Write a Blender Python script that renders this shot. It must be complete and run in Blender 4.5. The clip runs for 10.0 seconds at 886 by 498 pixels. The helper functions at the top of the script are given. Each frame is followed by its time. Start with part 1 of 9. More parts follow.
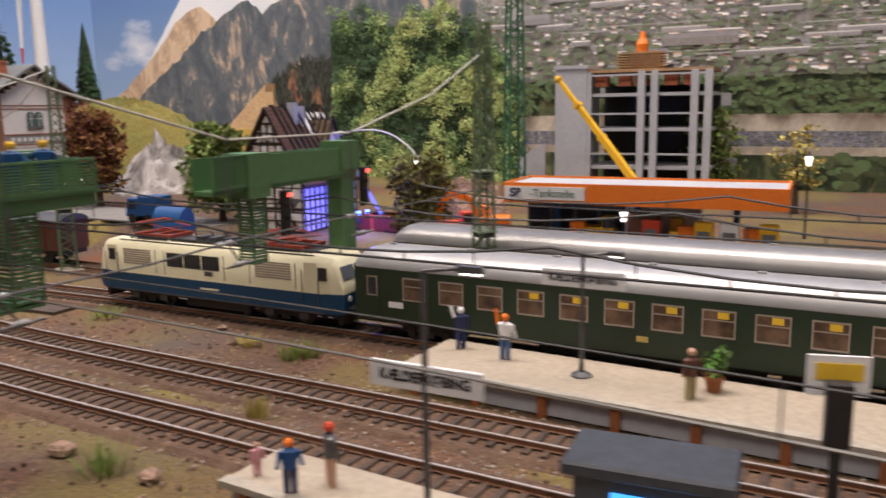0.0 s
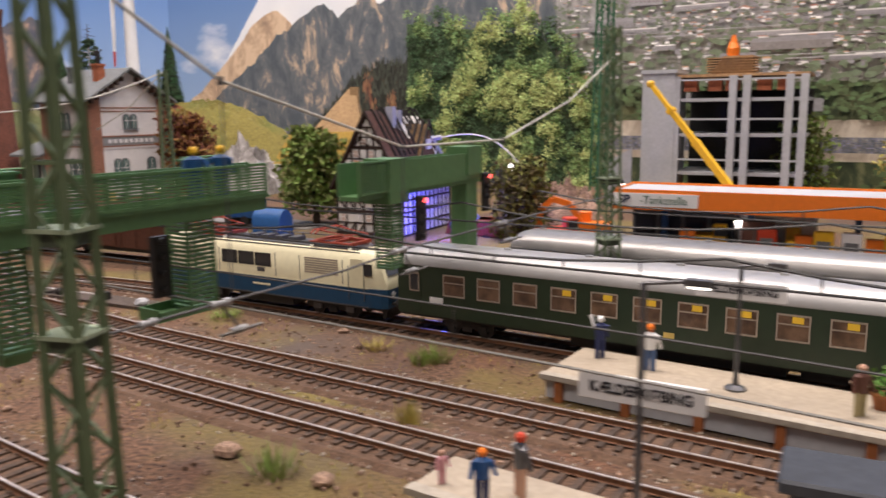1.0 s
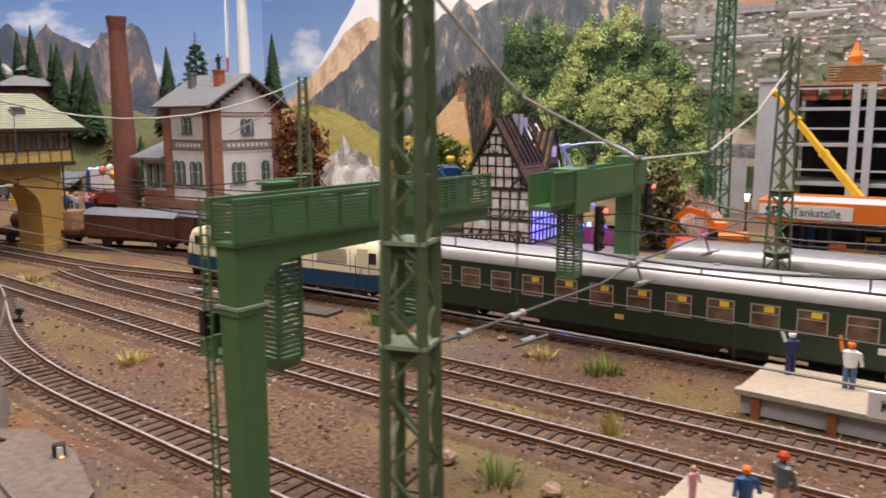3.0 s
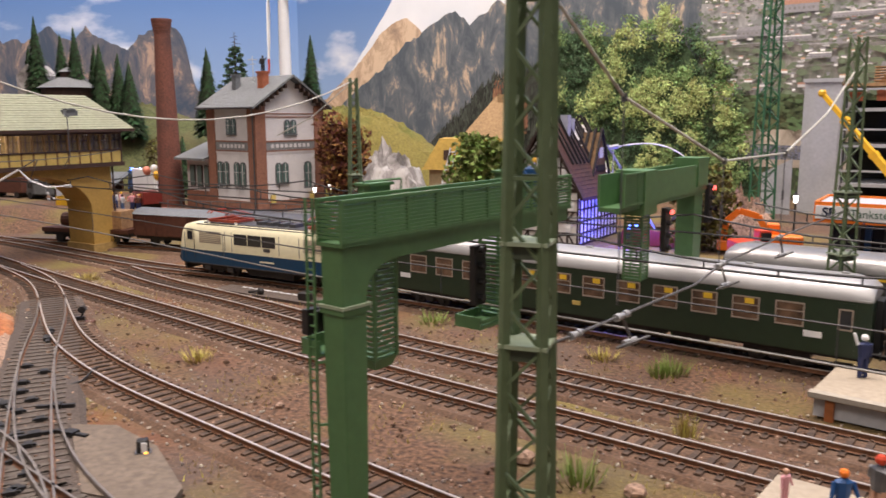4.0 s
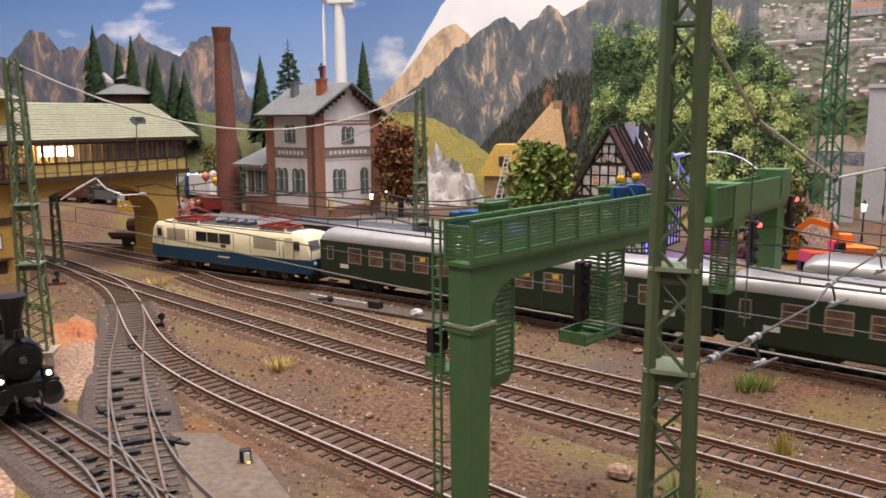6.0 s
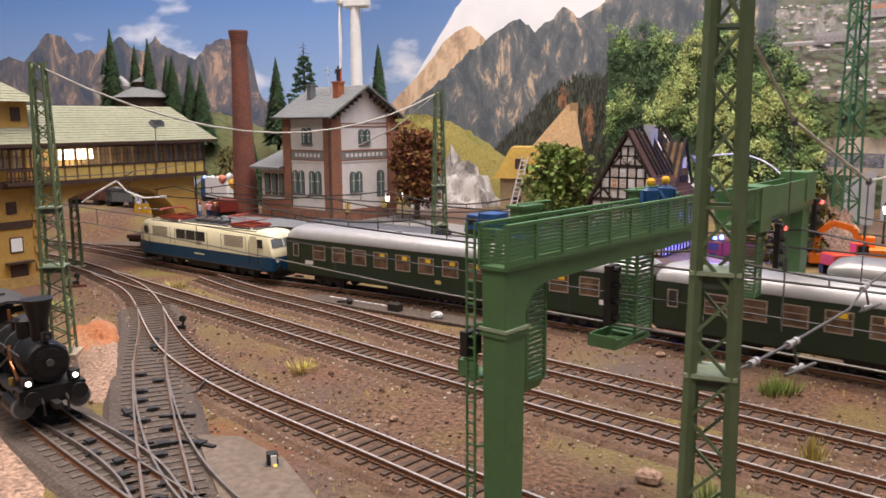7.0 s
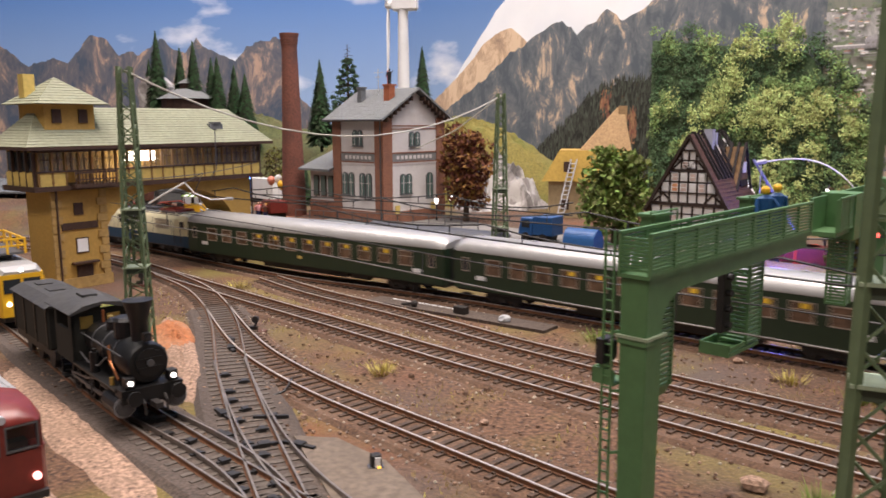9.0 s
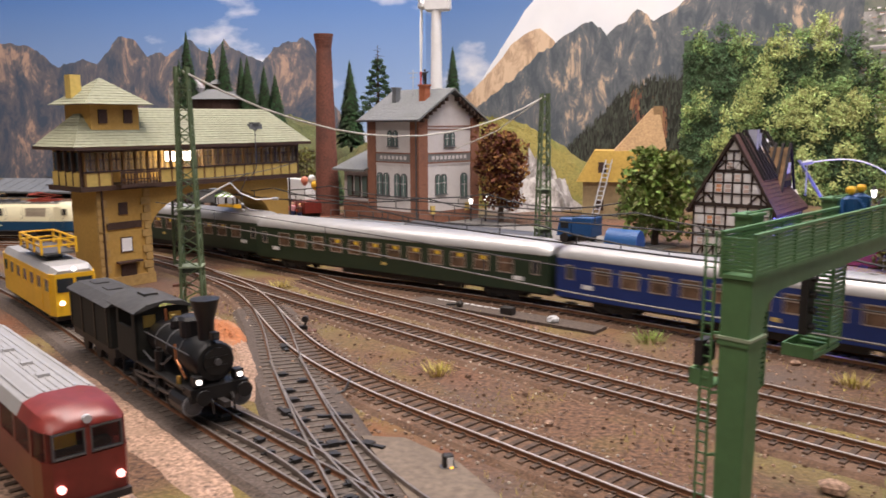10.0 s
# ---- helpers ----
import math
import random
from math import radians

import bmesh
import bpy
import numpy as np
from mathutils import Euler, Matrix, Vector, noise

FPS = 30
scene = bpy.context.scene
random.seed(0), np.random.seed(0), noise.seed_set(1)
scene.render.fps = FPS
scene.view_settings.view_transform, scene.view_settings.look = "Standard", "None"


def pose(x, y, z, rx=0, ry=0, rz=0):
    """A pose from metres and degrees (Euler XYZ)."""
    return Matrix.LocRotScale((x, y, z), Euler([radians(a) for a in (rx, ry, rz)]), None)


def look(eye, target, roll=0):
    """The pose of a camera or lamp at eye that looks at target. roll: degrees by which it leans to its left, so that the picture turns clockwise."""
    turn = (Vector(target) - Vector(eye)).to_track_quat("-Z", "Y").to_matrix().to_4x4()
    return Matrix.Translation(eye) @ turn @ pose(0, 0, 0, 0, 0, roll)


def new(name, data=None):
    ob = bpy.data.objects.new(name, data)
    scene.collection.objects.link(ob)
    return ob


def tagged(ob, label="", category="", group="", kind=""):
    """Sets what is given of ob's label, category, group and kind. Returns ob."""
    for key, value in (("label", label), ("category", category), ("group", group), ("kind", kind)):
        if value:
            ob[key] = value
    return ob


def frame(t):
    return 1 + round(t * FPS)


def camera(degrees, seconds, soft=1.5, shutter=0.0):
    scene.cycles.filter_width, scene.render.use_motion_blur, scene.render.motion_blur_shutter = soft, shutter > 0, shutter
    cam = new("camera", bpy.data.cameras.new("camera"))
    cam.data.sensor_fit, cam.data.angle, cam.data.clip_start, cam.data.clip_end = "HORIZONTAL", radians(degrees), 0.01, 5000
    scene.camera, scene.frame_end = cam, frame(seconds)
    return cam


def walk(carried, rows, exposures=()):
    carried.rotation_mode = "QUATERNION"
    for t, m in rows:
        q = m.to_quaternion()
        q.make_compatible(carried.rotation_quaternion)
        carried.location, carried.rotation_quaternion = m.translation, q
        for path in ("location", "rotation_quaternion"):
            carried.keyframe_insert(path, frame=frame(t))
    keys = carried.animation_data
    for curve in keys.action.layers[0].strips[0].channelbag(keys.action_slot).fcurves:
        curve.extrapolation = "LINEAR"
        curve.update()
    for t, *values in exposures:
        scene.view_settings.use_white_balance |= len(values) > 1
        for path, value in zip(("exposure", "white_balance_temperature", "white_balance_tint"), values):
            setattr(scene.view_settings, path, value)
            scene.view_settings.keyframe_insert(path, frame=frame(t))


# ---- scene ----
# A model railway at 1:87, seen by a camera that is carried along its edge. All plan numbers are in centimetres.
CM = 0.01
cam = camera(58.2, 10.0, soft=1.6, shutter=0.9)
PATH = [  # seconds, eye, target (cm), roll
    (0, (0.100, 0.021, 12.248), (-0.003, 1.987, 11.899), -0.9),
    (0.5, (-2.155, -0.039, 12.427), (-2.313, 1.925, 12.082), -0.7),
    (1, (-4.336, -0.128, 12.487), (-4.548, 1.831, 12.145), -0.6),
    (1.5, (-6.318, -0.322, 12.555), (-6.585, 1.631, 12.217), -0.4),
    (2, (-8.034, -0.598, 12.643), (-8.337, 1.351, 12.308), -0.3),
    (2.5, (-9.285, -0.833, 12.756), (-9.605, 1.113, 12.424), -0.2),
    (4, (-12.476, -1.650, 12.823), (-12.874, 0.283, 12.494), -0.2),
    (4.5, (-13.317, -1.877, 13.008), (-13.736, 0.051, 12.681), -0.2),
    (5, (-14.040, -1.964, 13.003), (-14.487, -0.042, 12.676), -0.3),
    (5.5, (-14.519, -2.174, 13.275), (-14.985, -0.257, 12.949), -0.3),
    (7, (-15.495, -2.409, 13.375), (-16.002, -0.501, 13.057), -0.4),
    (7.5, (-15.972, -2.508, 13.355), (-16.491, -0.603, 13.037), -0.4),
    (8, (-16.864, -2.885, 13.612), (-17.391, -0.983, 13.294), -0.3),
    (8.5, (-17.755, -3.208, 13.550), (-18.296, -1.309, 13.235), -0.2),
    (9, (-18.548, -3.481, 13.606), (-19.105, -1.586, 13.290), -0.2),
    (9.5, (-19.612, -3.853, 13.661), (-20.186, -1.964, 13.346), -0.2),
    (10, (-20.748, -4.082, 13.576), (-21.340, -2.198, 13.262), -0.2),
]
walk(cam, [(t, look(Vector(e) * CM, Vector(g) * CM, r)) for t, e, g, r in PATH],
     exposures=[(0.0, 0.0, 6500, 13.5), (0.8, 0.1, 6500, 13.5), (1.5, 0.22, 6500, 13.5), (4.0, 0.28, 6500, 13.5), (10.0, 0.30, 6500, 13.5)])

# ---- light: a show room with fluorescent ceiling panels ----
world = bpy.data.worlds.new("room")
world.use_nodes = True
world.node_tree.nodes["Background"].inputs[0].default_value = (0.9, 0.93, 1.0, 1)
world.node_tree.nodes["Background"].inputs[1].default_value = 0.105
scene.world = world
scene.view_settings.exposure = 0.0


def ceiling_lamp(x, y, z, sx, sy, watts, colour):
    d = bpy.data.lights.new("ceiling_lamp", "AREA")
    d.shape, d.size, d.size_y, d.energy, d.color = "RECTANGLE", sx * CM, sy * CM, watts, colour
    o = new("ceiling_lamp", d)
    o.matrix_world = look(Vector((x, y, z)) * CM, Vector((x * 0.9, y + 20, 0)) * CM)


ceiling_lamp(-35, -75, 150, 220, 30, 17.5, (1.0, 0.875, 0.79))
ceiling_lamp(-55, 40, 160, 170, 25, 16.0, (1.0, 0.885, 0.81))
ceiling_lamp(-60, 80, 170, 200, 25, 22.5, (1.0, 0.90, 0.83))
ceiling_lamp(25, 65, 170, 150, 25, 21.5, (1.0, 0.90, 0.83))


# ---- mesh helpers (centimetres) ----
class Shape:
    """A bmesh that is filled with boxes, rods, prisms and quads in centimetres."""

    def __init__(self):
        self.bm = bmesh.new()

    def face(self, pts):
        vs = [self.bm.verts.new(p) for p in pts]
        return self.bm.faces.new(vs)

    def solid(self, low, high):
        """Joins two rings of points with sides and caps."""
        a = [self.bm.verts.new(p) for p in low]
        b = [self.bm.verts.new(p) for p in high]
        n = len(a)
        for i in range(n):
            self.bm.faces.new((a[i], a[(i + 1) % n], b[(i + 1) % n], b[i]))
        if n > 2:
            self.bm.faces.new(a[::-1])
            self.bm.faces.new(b)
        return self

    def box(self, x0, x1, y0, y1, z0, z1):
        return self.solid([(x0, y0, z0), (x1, y0, z0), (x1, y1, z0), (x0, y1, z0)],
                          [(x0, y0, z1), (x1, y0, z1), (x1, y1, z1), (x0, y1, z1)])

    def rod(self, p, q, r, r2=None, seg=6):
        p, q = Vector(p), Vector(q)
        r2 = r if r2 is None else r2
        w = (q - p).normalized()
        u = w.orthogonal().normalized()
        v = w.cross(u)
        ring = [u * math.cos(2 * math.pi * i / seg) + v * math.sin(2 * math.pi * i / seg) for i in range(seg)]
        return self.solid([p + c * r for c in ring], [q + c * r2 for c in ring])

    def bar(self, p, q, a, b):
        """A square bar a wide and b high along p to q."""
        p, q = Vector(p), Vector(q)
        w = (q - p).normalized()
        u = w.cross(Vector((0, 0, 1)))
        u = Vector((1, 0, 0)) if u.length < 1e-4 else u.normalized()
        v = u.cross(w)
        ring = [u * a / 2 + v * b / 2, -u * a / 2 + v * b / 2, -u * a / 2 - v * b / 2, u * a / 2 - v * b / 2]
        return self.solid([p + c for c in ring], [q + c for c in ring])

    def path(self, pts, r, seg=5):
        """One bent tube along the points."""
        pts = [Vector(p) for p in pts]
        rows = []
        for i, p in enumerate(pts):
            w = (pts[min(i + 1, len(pts) - 1)] - pts[max(i - 1, 0)]).normalized()
            u = w.cross(Vector((0.03, 0.05, 1))).normalized()
            v = u.cross(w)
            rows.append([p + (u * math.cos(2 * math.pi * k / seg) + v * math.sin(2 * math.pi * k / seg)) * r for k in range(seg)])
        return self.rings(rows)

    def prism_x(self, prof, x0, x1):
        """A profile of (y, z) points, drawn out along x."""
        return self.solid([(x0, y, z) for y, z in prof], [(x1, y, z) for y, z in prof])

    def prism_y(self, prof, y0, y1):
        return self.solid([(x, y0, z) for x, z in prof], [(x, y1, z) for x, z in prof])

    def prism_z(self, prof, z0, z1):
        return self.solid([(x, y, z0) for x, y in prof], [(x, y, z1) for x, y in prof])

    def rings(self, rings):
        """Skins a row of rings with the same number of points and caps the ends."""
        vs = [[self.bm.verts.new(p) for p in r] for r in rings]
        n = len(vs[0])
        for a, b in zip(vs[:-1], vs[1:]):
            for i in range(n):
                self.bm.faces.new((a[i], a[(i + 1) % n], b[(i + 1) % n], b[i]))
        self.bm.faces.new(vs[0][::-1])
        self.bm.faces.new(vs[-1])
        return self

    def lathe(self, prof, seg=10, at=(0, 0)):
        return self.rings([[(at[0] + r * math.cos(2 * math.pi * i / seg), at[1] + r * math.sin(2 * math.pi * i / seg), z)
                            for i in range(seg)] for r, z in prof])

    def blob(self, c, r, seg=8, rough=0.0, squash=1.0):
        rows = []
        for j in range(1, 5):
            a = math.pi * j / 5
            rows.append([(c[0] + r * math.sin(a) * math.cos(2 * math.pi * i / seg) * (1 + random.uniform(-rough, rough)),
                          c[1] + r * math.sin(a) * math.sin(2 * math.pi * i / seg) * (1 + random.uniform(-rough, rough)),
                          c[2] - r * squash * math.cos(a)) for i in range(seg)])
        return self.rings(rows)

    def bevel(self, w=0.03, seg=1):
        bmesh.ops.bevel(self.bm, geom=list(self.bm.edges), offset=w, segments=seg, affect="EDGES", clamp_overlap=True)
        return self


def thing(name, label, category, x=0, y=0, z=0, rz=0, group="", kind=""):
    ob = new(name)
    ob.empty_display_size = 0.01
    ob.matrix_world = pose(x * CM, y * CM, z * CM, 0, 0, rz)
    return tagged(ob, label, category, group, kind)


def part(name, shape, material, parent=None, label="", smooth=False):
    bm = shape.bm
    bmesh.ops.recalc_face_normals(bm, faces=bm.faces[:])
    bmesh.ops.scale(bm, vec=(CM, CM, CM), verts=bm.verts[:])
    me = bpy.data.meshes.new(name)
    bm.to_mesh(me)
    bm.free()
    if smooth:
        me.polygons.foreach_set("use_smooth", [True] * len(me.polygons))
        me.set_sharp_from_angle(angle=radians(40))
    me.materials.append(material)
    ob = new(name, me)
    if parent is not None:
        ob.parent = parent
    if label:
        ob["label"] = label
    return ob



def single(name, shape, material, label, category, x=0, y=0, z=0, rz=0, group="", kind="", smooth=False):
    ob = part(name, shape, material, None, "", smooth)
    ob.matrix_world = pose(x * CM, y * CM, z * CM, 0, 0, rz)
    return tagged(ob, label, category, group, kind)


def letters(name, text, size, material, parent, m, squeeze=1.0, weight=0.0):
    """Text as a thin mesh, with Blender's own font, at the pose m (metres) under parent."""
    cu = bpy.data.curves.new(name, "FONT")
    cu.offset = weight * CM
    cu.body, cu.size, cu.extrude, cu.align_x, cu.align_y = text, size * CM, 0.0001, "CENTER", "CENTER"
    tmp = bpy.data.objects.new(name, cu)
    scene.collection.objects.link(tmp)
    bpy.context.view_layer.update()
    me = bpy.data.meshes.new_from_object(tmp.evaluated_get(bpy.context.evaluated_depsgraph_get()))
    bpy.data.objects.remove(tmp)
    me.materials.clear()
    me.materials.append(material)
    ob = new(name, me)
    ob.parent = parent
    ob.matrix_basis = m @ Matrix.Diagonal((squeeze, 1, 1, 1))
    return ob


# ---- materials ----
def nodes_of(m):
    m.use_nodes = True
    return m.node_tree.nodes, m.node_tree.links, m.node_tree.nodes["Principled BSDF"]


def paint(name, colour, rough=0.5, metal=0.0, vary=0.12, grain=300.0, bump=0.15, dirt=None, dirt_amount=0.35, spread=40.0, islands=0.0, glow=0.0):
    """A painted or raw surface with fine grain, broad stains and a little relief."""
    m = bpy.data.materials.new(name)
    n, l, b = nodes_of(m)
    co = n.new("ShaderNodeTexCoord")
    fine = n.new("ShaderNodeTexNoise")
    fine.inputs["Scale"].default_value, fine.inputs["Detail"].default_value = grain, 4
    broad = n.new("ShaderNodeTexNoise")
    broad.inputs["Scale"].default_value, broad.inputs["Detail"].default_value = spread, 5
    for t in (fine, broad):
        l.new(co.outputs["Object"], t.inputs["Vector"])
    lo = [c * (1 - vary) for c in colour]
    hi = [min(1, c * (1 + vary)) for c in colour]
    ramp = n.new("ShaderNodeValToRGB")
    ramp.color_ramp.elements[0].position, ramp.color_ramp.elements[1].position = 0.3, 0.7
    ramp.color_ramp.elements[0].color, ramp.color_ramp.elements[1].color = (*lo, 1), (*hi, 1)
    l.new(fine.outputs["Fac"], ramp.inputs["Fac"])
    d = dirt if dirt else [c * 0.6 for c in colour]
    mix = n.new("ShaderNodeMix")
    mix.data_type = "RGBA"
    span = n.new("ShaderNodeMapRange")
    span.inputs[1].default_value, span.inputs[2].default_value, span.inputs[4].default_value = 0.45, 0.75, dirt_amount
    l.new(broad.outputs["Fac"], span.inputs[0])
    l.new(span.outputs[0], mix.inputs[0])
    l.new(ramp.outputs[0], mix.inputs[6])
    mix.inputs[7].default_value = (*d, 1)
    out = mix.outputs[2]
    if islands:
        geo = n.new("ShaderNodeNewGeometry")
        hsv = n.new("ShaderNodeHueSaturation")
        mr = n.new("ShaderNodeMapRange")
        mr.inputs[3].default_value, mr.inputs[4].default_value = 1 - islands, 1 + islands
        l.new(geo.outputs["Random Per Island"], mr.inputs[0])
        l.new(mr.outputs[0], hsv.inputs["Value"])
        mh = n.new("ShaderNodeMapRange")
        mh.inputs[3].default_value, mh.inputs[4].default_value = 0.5 - islands * 0.06, 0.5 + islands * 0.06
        l.new(geo.outputs["Random Per Island"], mh.inputs[0])
        l.new(mh.outputs[0], hsv.inputs["Hue"])
        l.new(out, hsv.inputs["Color"])
        out = hsv.outputs[0]
    l.new(out, b.inputs["Base Color"])
    b.inputs["Roughness"].default_value, b.inputs["Metallic"].default_value = rough, metal
    if bump:
        bp = n.new("ShaderNodeBump")
        bp.inputs["Strength"].default_value, bp.inputs["Distance"].default_value = bump, 0.0006
        l.new(fine.outputs["Fac"], bp.inputs["Height"])
        l.new(bp.outputs[0], b.inputs["Normal"])
    if glow:
        l.new(out, b.inputs["Emission Color"])
        b.inputs["Emission Strength"].default_value = glow
    return m


def lit(name, colour, strength):
    m = bpy.data.materials.new(name)
    n, l, b = nodes_of(m)
    b.inputs["Base Color"].default_value = (*colour, 1)
    b.inputs["Emission Color"].default_value = (*colour, 1)
    b.inputs["Emission Strength"].default_value = strength
    return m


def pane_glass(name, colour=(0.03, 0.035, 0.04), rough=0.08, alpha=1.0):
    m = bpy.data.materials.new(name)
    n, l, b = nodes_of(m)
    b.inputs["Base Color"].default_value = (*colour, 1)
    b.inputs["Roughness"].default_value = rough
    b.inputs["Alpha"].default_value = alpha
    b.inputs["Specular IOR Level"].default_value = 0.7
    return m


def soil(name):
    """Brown scatter soil with ochre, rust and ash patches and dry grass."""
    m = bpy.data.materials.new(name)
    n, l, b = nodes_of(m)
    co = n.new("ShaderNodeTexCoord")

    def noise_tex(scale, detail=6):
        t = n.new("ShaderNodeTexNoise")
        t.inputs["Scale"].default_value, t.inputs["Detail"].default_value = scale, detail
        l.new(co.outputs["Object"], t.inputs["Vector"])
        return t.outputs["Fac"]

    def blend(fac, a, c, lo, hi):
        mr = n.new("ShaderNodeMapRange")
        mr.inputs[1].default_value, mr.inputs[2].default_value = lo, hi
        l.new(fac, mr.inputs[0])
        mx = n.new("ShaderNodeMix")
        mx.data_type = "RGBA"
        l.new(mr.outputs[0], mx.inputs[0])
        for sock, v in ((mx.inputs[6], a), (mx.inputs[7], c)):
            if isinstance(v, tuple):
                sock.default_value = (*v, 1)
            else:
                l.new(v, sock)
        return mx.outputs[2]

    base = blend(noise_tex(420, 8), (0.032, 0.016, 0.0095), (0.20, 0.108, 0.061), 0.33, 0.69)
    base = blend(noise_tex(13), base, (0.16, 0.058, 0.024), 0.52, 0.70)
    base = blend(noise_tex(9.1), base, (0.085, 0.062, 0.05), 0.48, 0.66)
    grass = blend(noise_tex(600, 3), (0.10, 0.075, 0.02), (0.21, 0.16, 0.045), 0.3, 0.7)
    base = blend(noise_tex(11.3, 9), base, grass, 0.47, 0.66)
    speck = n.new("ShaderNodeTexVoronoi")
    speck.inputs["Scale"].default_value = 700
    l.new(co.outputs["Object"], speck.inputs["Vector"])
    base = blend(speck.outputs["Distance"], (0.36, 0.25, 0.17), base, 0.06, 0.16)
    l.new(base, b.inputs["Base Color"])
    b.inputs["Roughness"].default_value = 0.95
    bp = n.new("ShaderNodeBump")
    bp.inputs["Strength"].default_value, bp.inputs["Distance"].default_value = 0.7, 0.0012
    l.new(noise_tex(520, 8), bp.inputs["Height"])
    l.new(bp.outputs[0], b.inputs["Normal"])
    return m


SOIL = soil("scatter_soil")
BALLAST = paint("brown_ballast", (0.096, 0.053, 0.031), 0.95, vary=0.6, grain=700, bump=0.9, dirt=(0.16, 0.10, 0.065), dirt_amount=0.8, spread=60)
ASH = paint("grey_ballast", (0.080, 0.060, 0.048), 0.95, vary=0.5, grain=700, bump=0.9, dirt=(0.07, 0.054, 0.046), dirt_amount=0.8, spread=50)
PALE = paint("pale_gravel", (0.285, 0.185, 0.13), 0.95, vary=0.7, grain=520, bump=1.0, dirt=(0.24, 0.16, 0.11), dirt_amount=0.7, spread=70)
TIE = paint("weathered_sleeper", (0.055, 0.035, 0.024), 0.85, vary=0.4, grain=500, bump=0.4, dirt=(0.13, 0.075, 0.045), dirt_amount=0.8, spread=120)
RAIL_TOP = paint("worn_rail_steel", (0.62, 0.55, 0.50), 0.36, 0.45, vary=0.15, grain=200, bump=0.05)
TIE_GREY = paint("grey_weathered_sleeper", (0.10, 0.082, 0.068), 0.9, vary=0.35, grain=500, bump=0.4, dirt=(0.06, 0.045, 0.036), dirt_amount=0.7, spread=120)
RAIL_DULL = paint("dull_siding_rail", (0.24, 0.21, 0.185), 0.45, 0.6, vary=0.2, grain=300, bump=0.1)
RAIL_RUST = paint("rusty_rail_side", (0.17, 0.075, 0.035), 0.8, 0.1, vary=0.35, grain=500, bump=0.4)
GREEN = paint("signal_green_paint", (0.088, 0.190, 0.074), 0.48, vary=0.10, grain=250, bump=0.08, dirt=(0.066, 0.145, 0.058), dirt_amount=0.5, spread=35)
MAST_GREEN = paint("mast_green_plastic", (0.105, 0.150, 0.072), 0.5, vary=0.12, bump=0.1, dirt=(0.17, 0.22, 0.13), dirt_amount=0.5)
COLLAR_GREEN = paint("pale_green_casting", (0.30, 0.36, 0.24), 0.5, vary=0.1, bump=0.1)
MAST_DARK = paint("dark_mast_casting", (0.05, 0.065, 0.04), 0.6, vary=0.2, bump=0.1)
FAR_GREEN = paint("dark_green_plastic", (0.03, 0.12, 0.05), 0.5, vary=0.1)
CREAM = paint("cream_loco_paint", (0.78, 0.73, 0.50), 0.38, vary=0.04, bump=0.03, dirt=(0.66, 0.62, 0.45), dirt_amount=0.3)
OCEAN = paint("ocean_blue_paint", (0.006, 0.055, 0.125), 0.35, vary=0.08, bump=0.03)
COACH_GREEN = paint("bottle_green_paint", (0.018, 0.036, 0.019), 0.38, vary=0.1, bump=0.03, dirt=(0.035, 0.045, 0.025), dirt_amount=0.3)
COACH_BLUE = paint("cobalt_blue_paint", (0.012, 0.035, 0.17), 0.38, vary=0.1, bump=0.03)
SILVER = paint("silver_roof_paint", (0.42, 0.415, 0.41), 0.42, 0.4, vary=0.06, grain=150, bump=0.04, dirt=(0.36, 0.35, 0.34), dirt_amount=0.5, spread=25)
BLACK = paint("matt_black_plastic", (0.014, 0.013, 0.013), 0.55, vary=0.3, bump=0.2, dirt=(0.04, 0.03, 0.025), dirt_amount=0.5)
STEAM = paint("loco_black_paint", (0.006, 0.006, 0.0065), 0.42, vary=0.2, bump=0.1, dirt=(0.018, 0.016, 0.015), dirt_amount=0.5)
STEAM_GREEN = paint("dark_olive_paint", (0.010, 0.011, 0.008), 0.75, vary=0.2, bump=0.1)
IRON = paint("grey_iron", (0.12, 0.12, 0.125), 0.45, 0.5, vary=0.15, bump=0.1)
GREY = paint("light_grey_plastic", (0.44, 0.45, 0.47), 0.55, vary=0.08, bump=0.1, dirt=(0.30, 0.31, 0.33), dirt_amount=0.5)
DARK_GREY = paint("slate_grey_roofing", (0.14, 0.15, 0.16), 0.7, vary=0.2, grain=400, bump=0.3)
CONCRETE = paint("platform_concrete", (0.37, 0.31, 0.235), 0.85, vary=0.12, grain=350, bump=0.3, dirt=(0.30, 0.25, 0.19), dirt_amount=0.6, spread=30)
WHITE = paint("white_card", (0.80, 0.80, 0.80), 0.6, vary=0.03, bump=0.05)
PLASTER = paint("white_plaster", (0.66, 0.63, 0.62), 0.85, vary=0.06, grain=500, bump=0.2, dirt=(0.48, 0.45, 0.44), dirt_amount=0.5, spread=60)
BRICK = paint("red_brick", (0.27, 0.12, 0.075), 0.85, vary=0.3, grain=600, bump=0.3, dirt=(0.17, 0.085, 0.06), dirt_amount=0.6, spread=90)
CHIM_BRICK = paint("dark_chimney_brick", (0.17, 0.062, 0.042), 0.85, vary=0.3, grain=500, bump=0.4, dirt=(0.07, 0.035, 0.03), dirt_amount=0.7, spread=40)
ROOF_GREY = paint("grey_roof_tiles", (0.165, 0.172, 0.175), 0.75, vary=0.15, grain=400, bump=0.3, dirt=(0.13, 0.14, 0.13), dirt_amount=0.5)
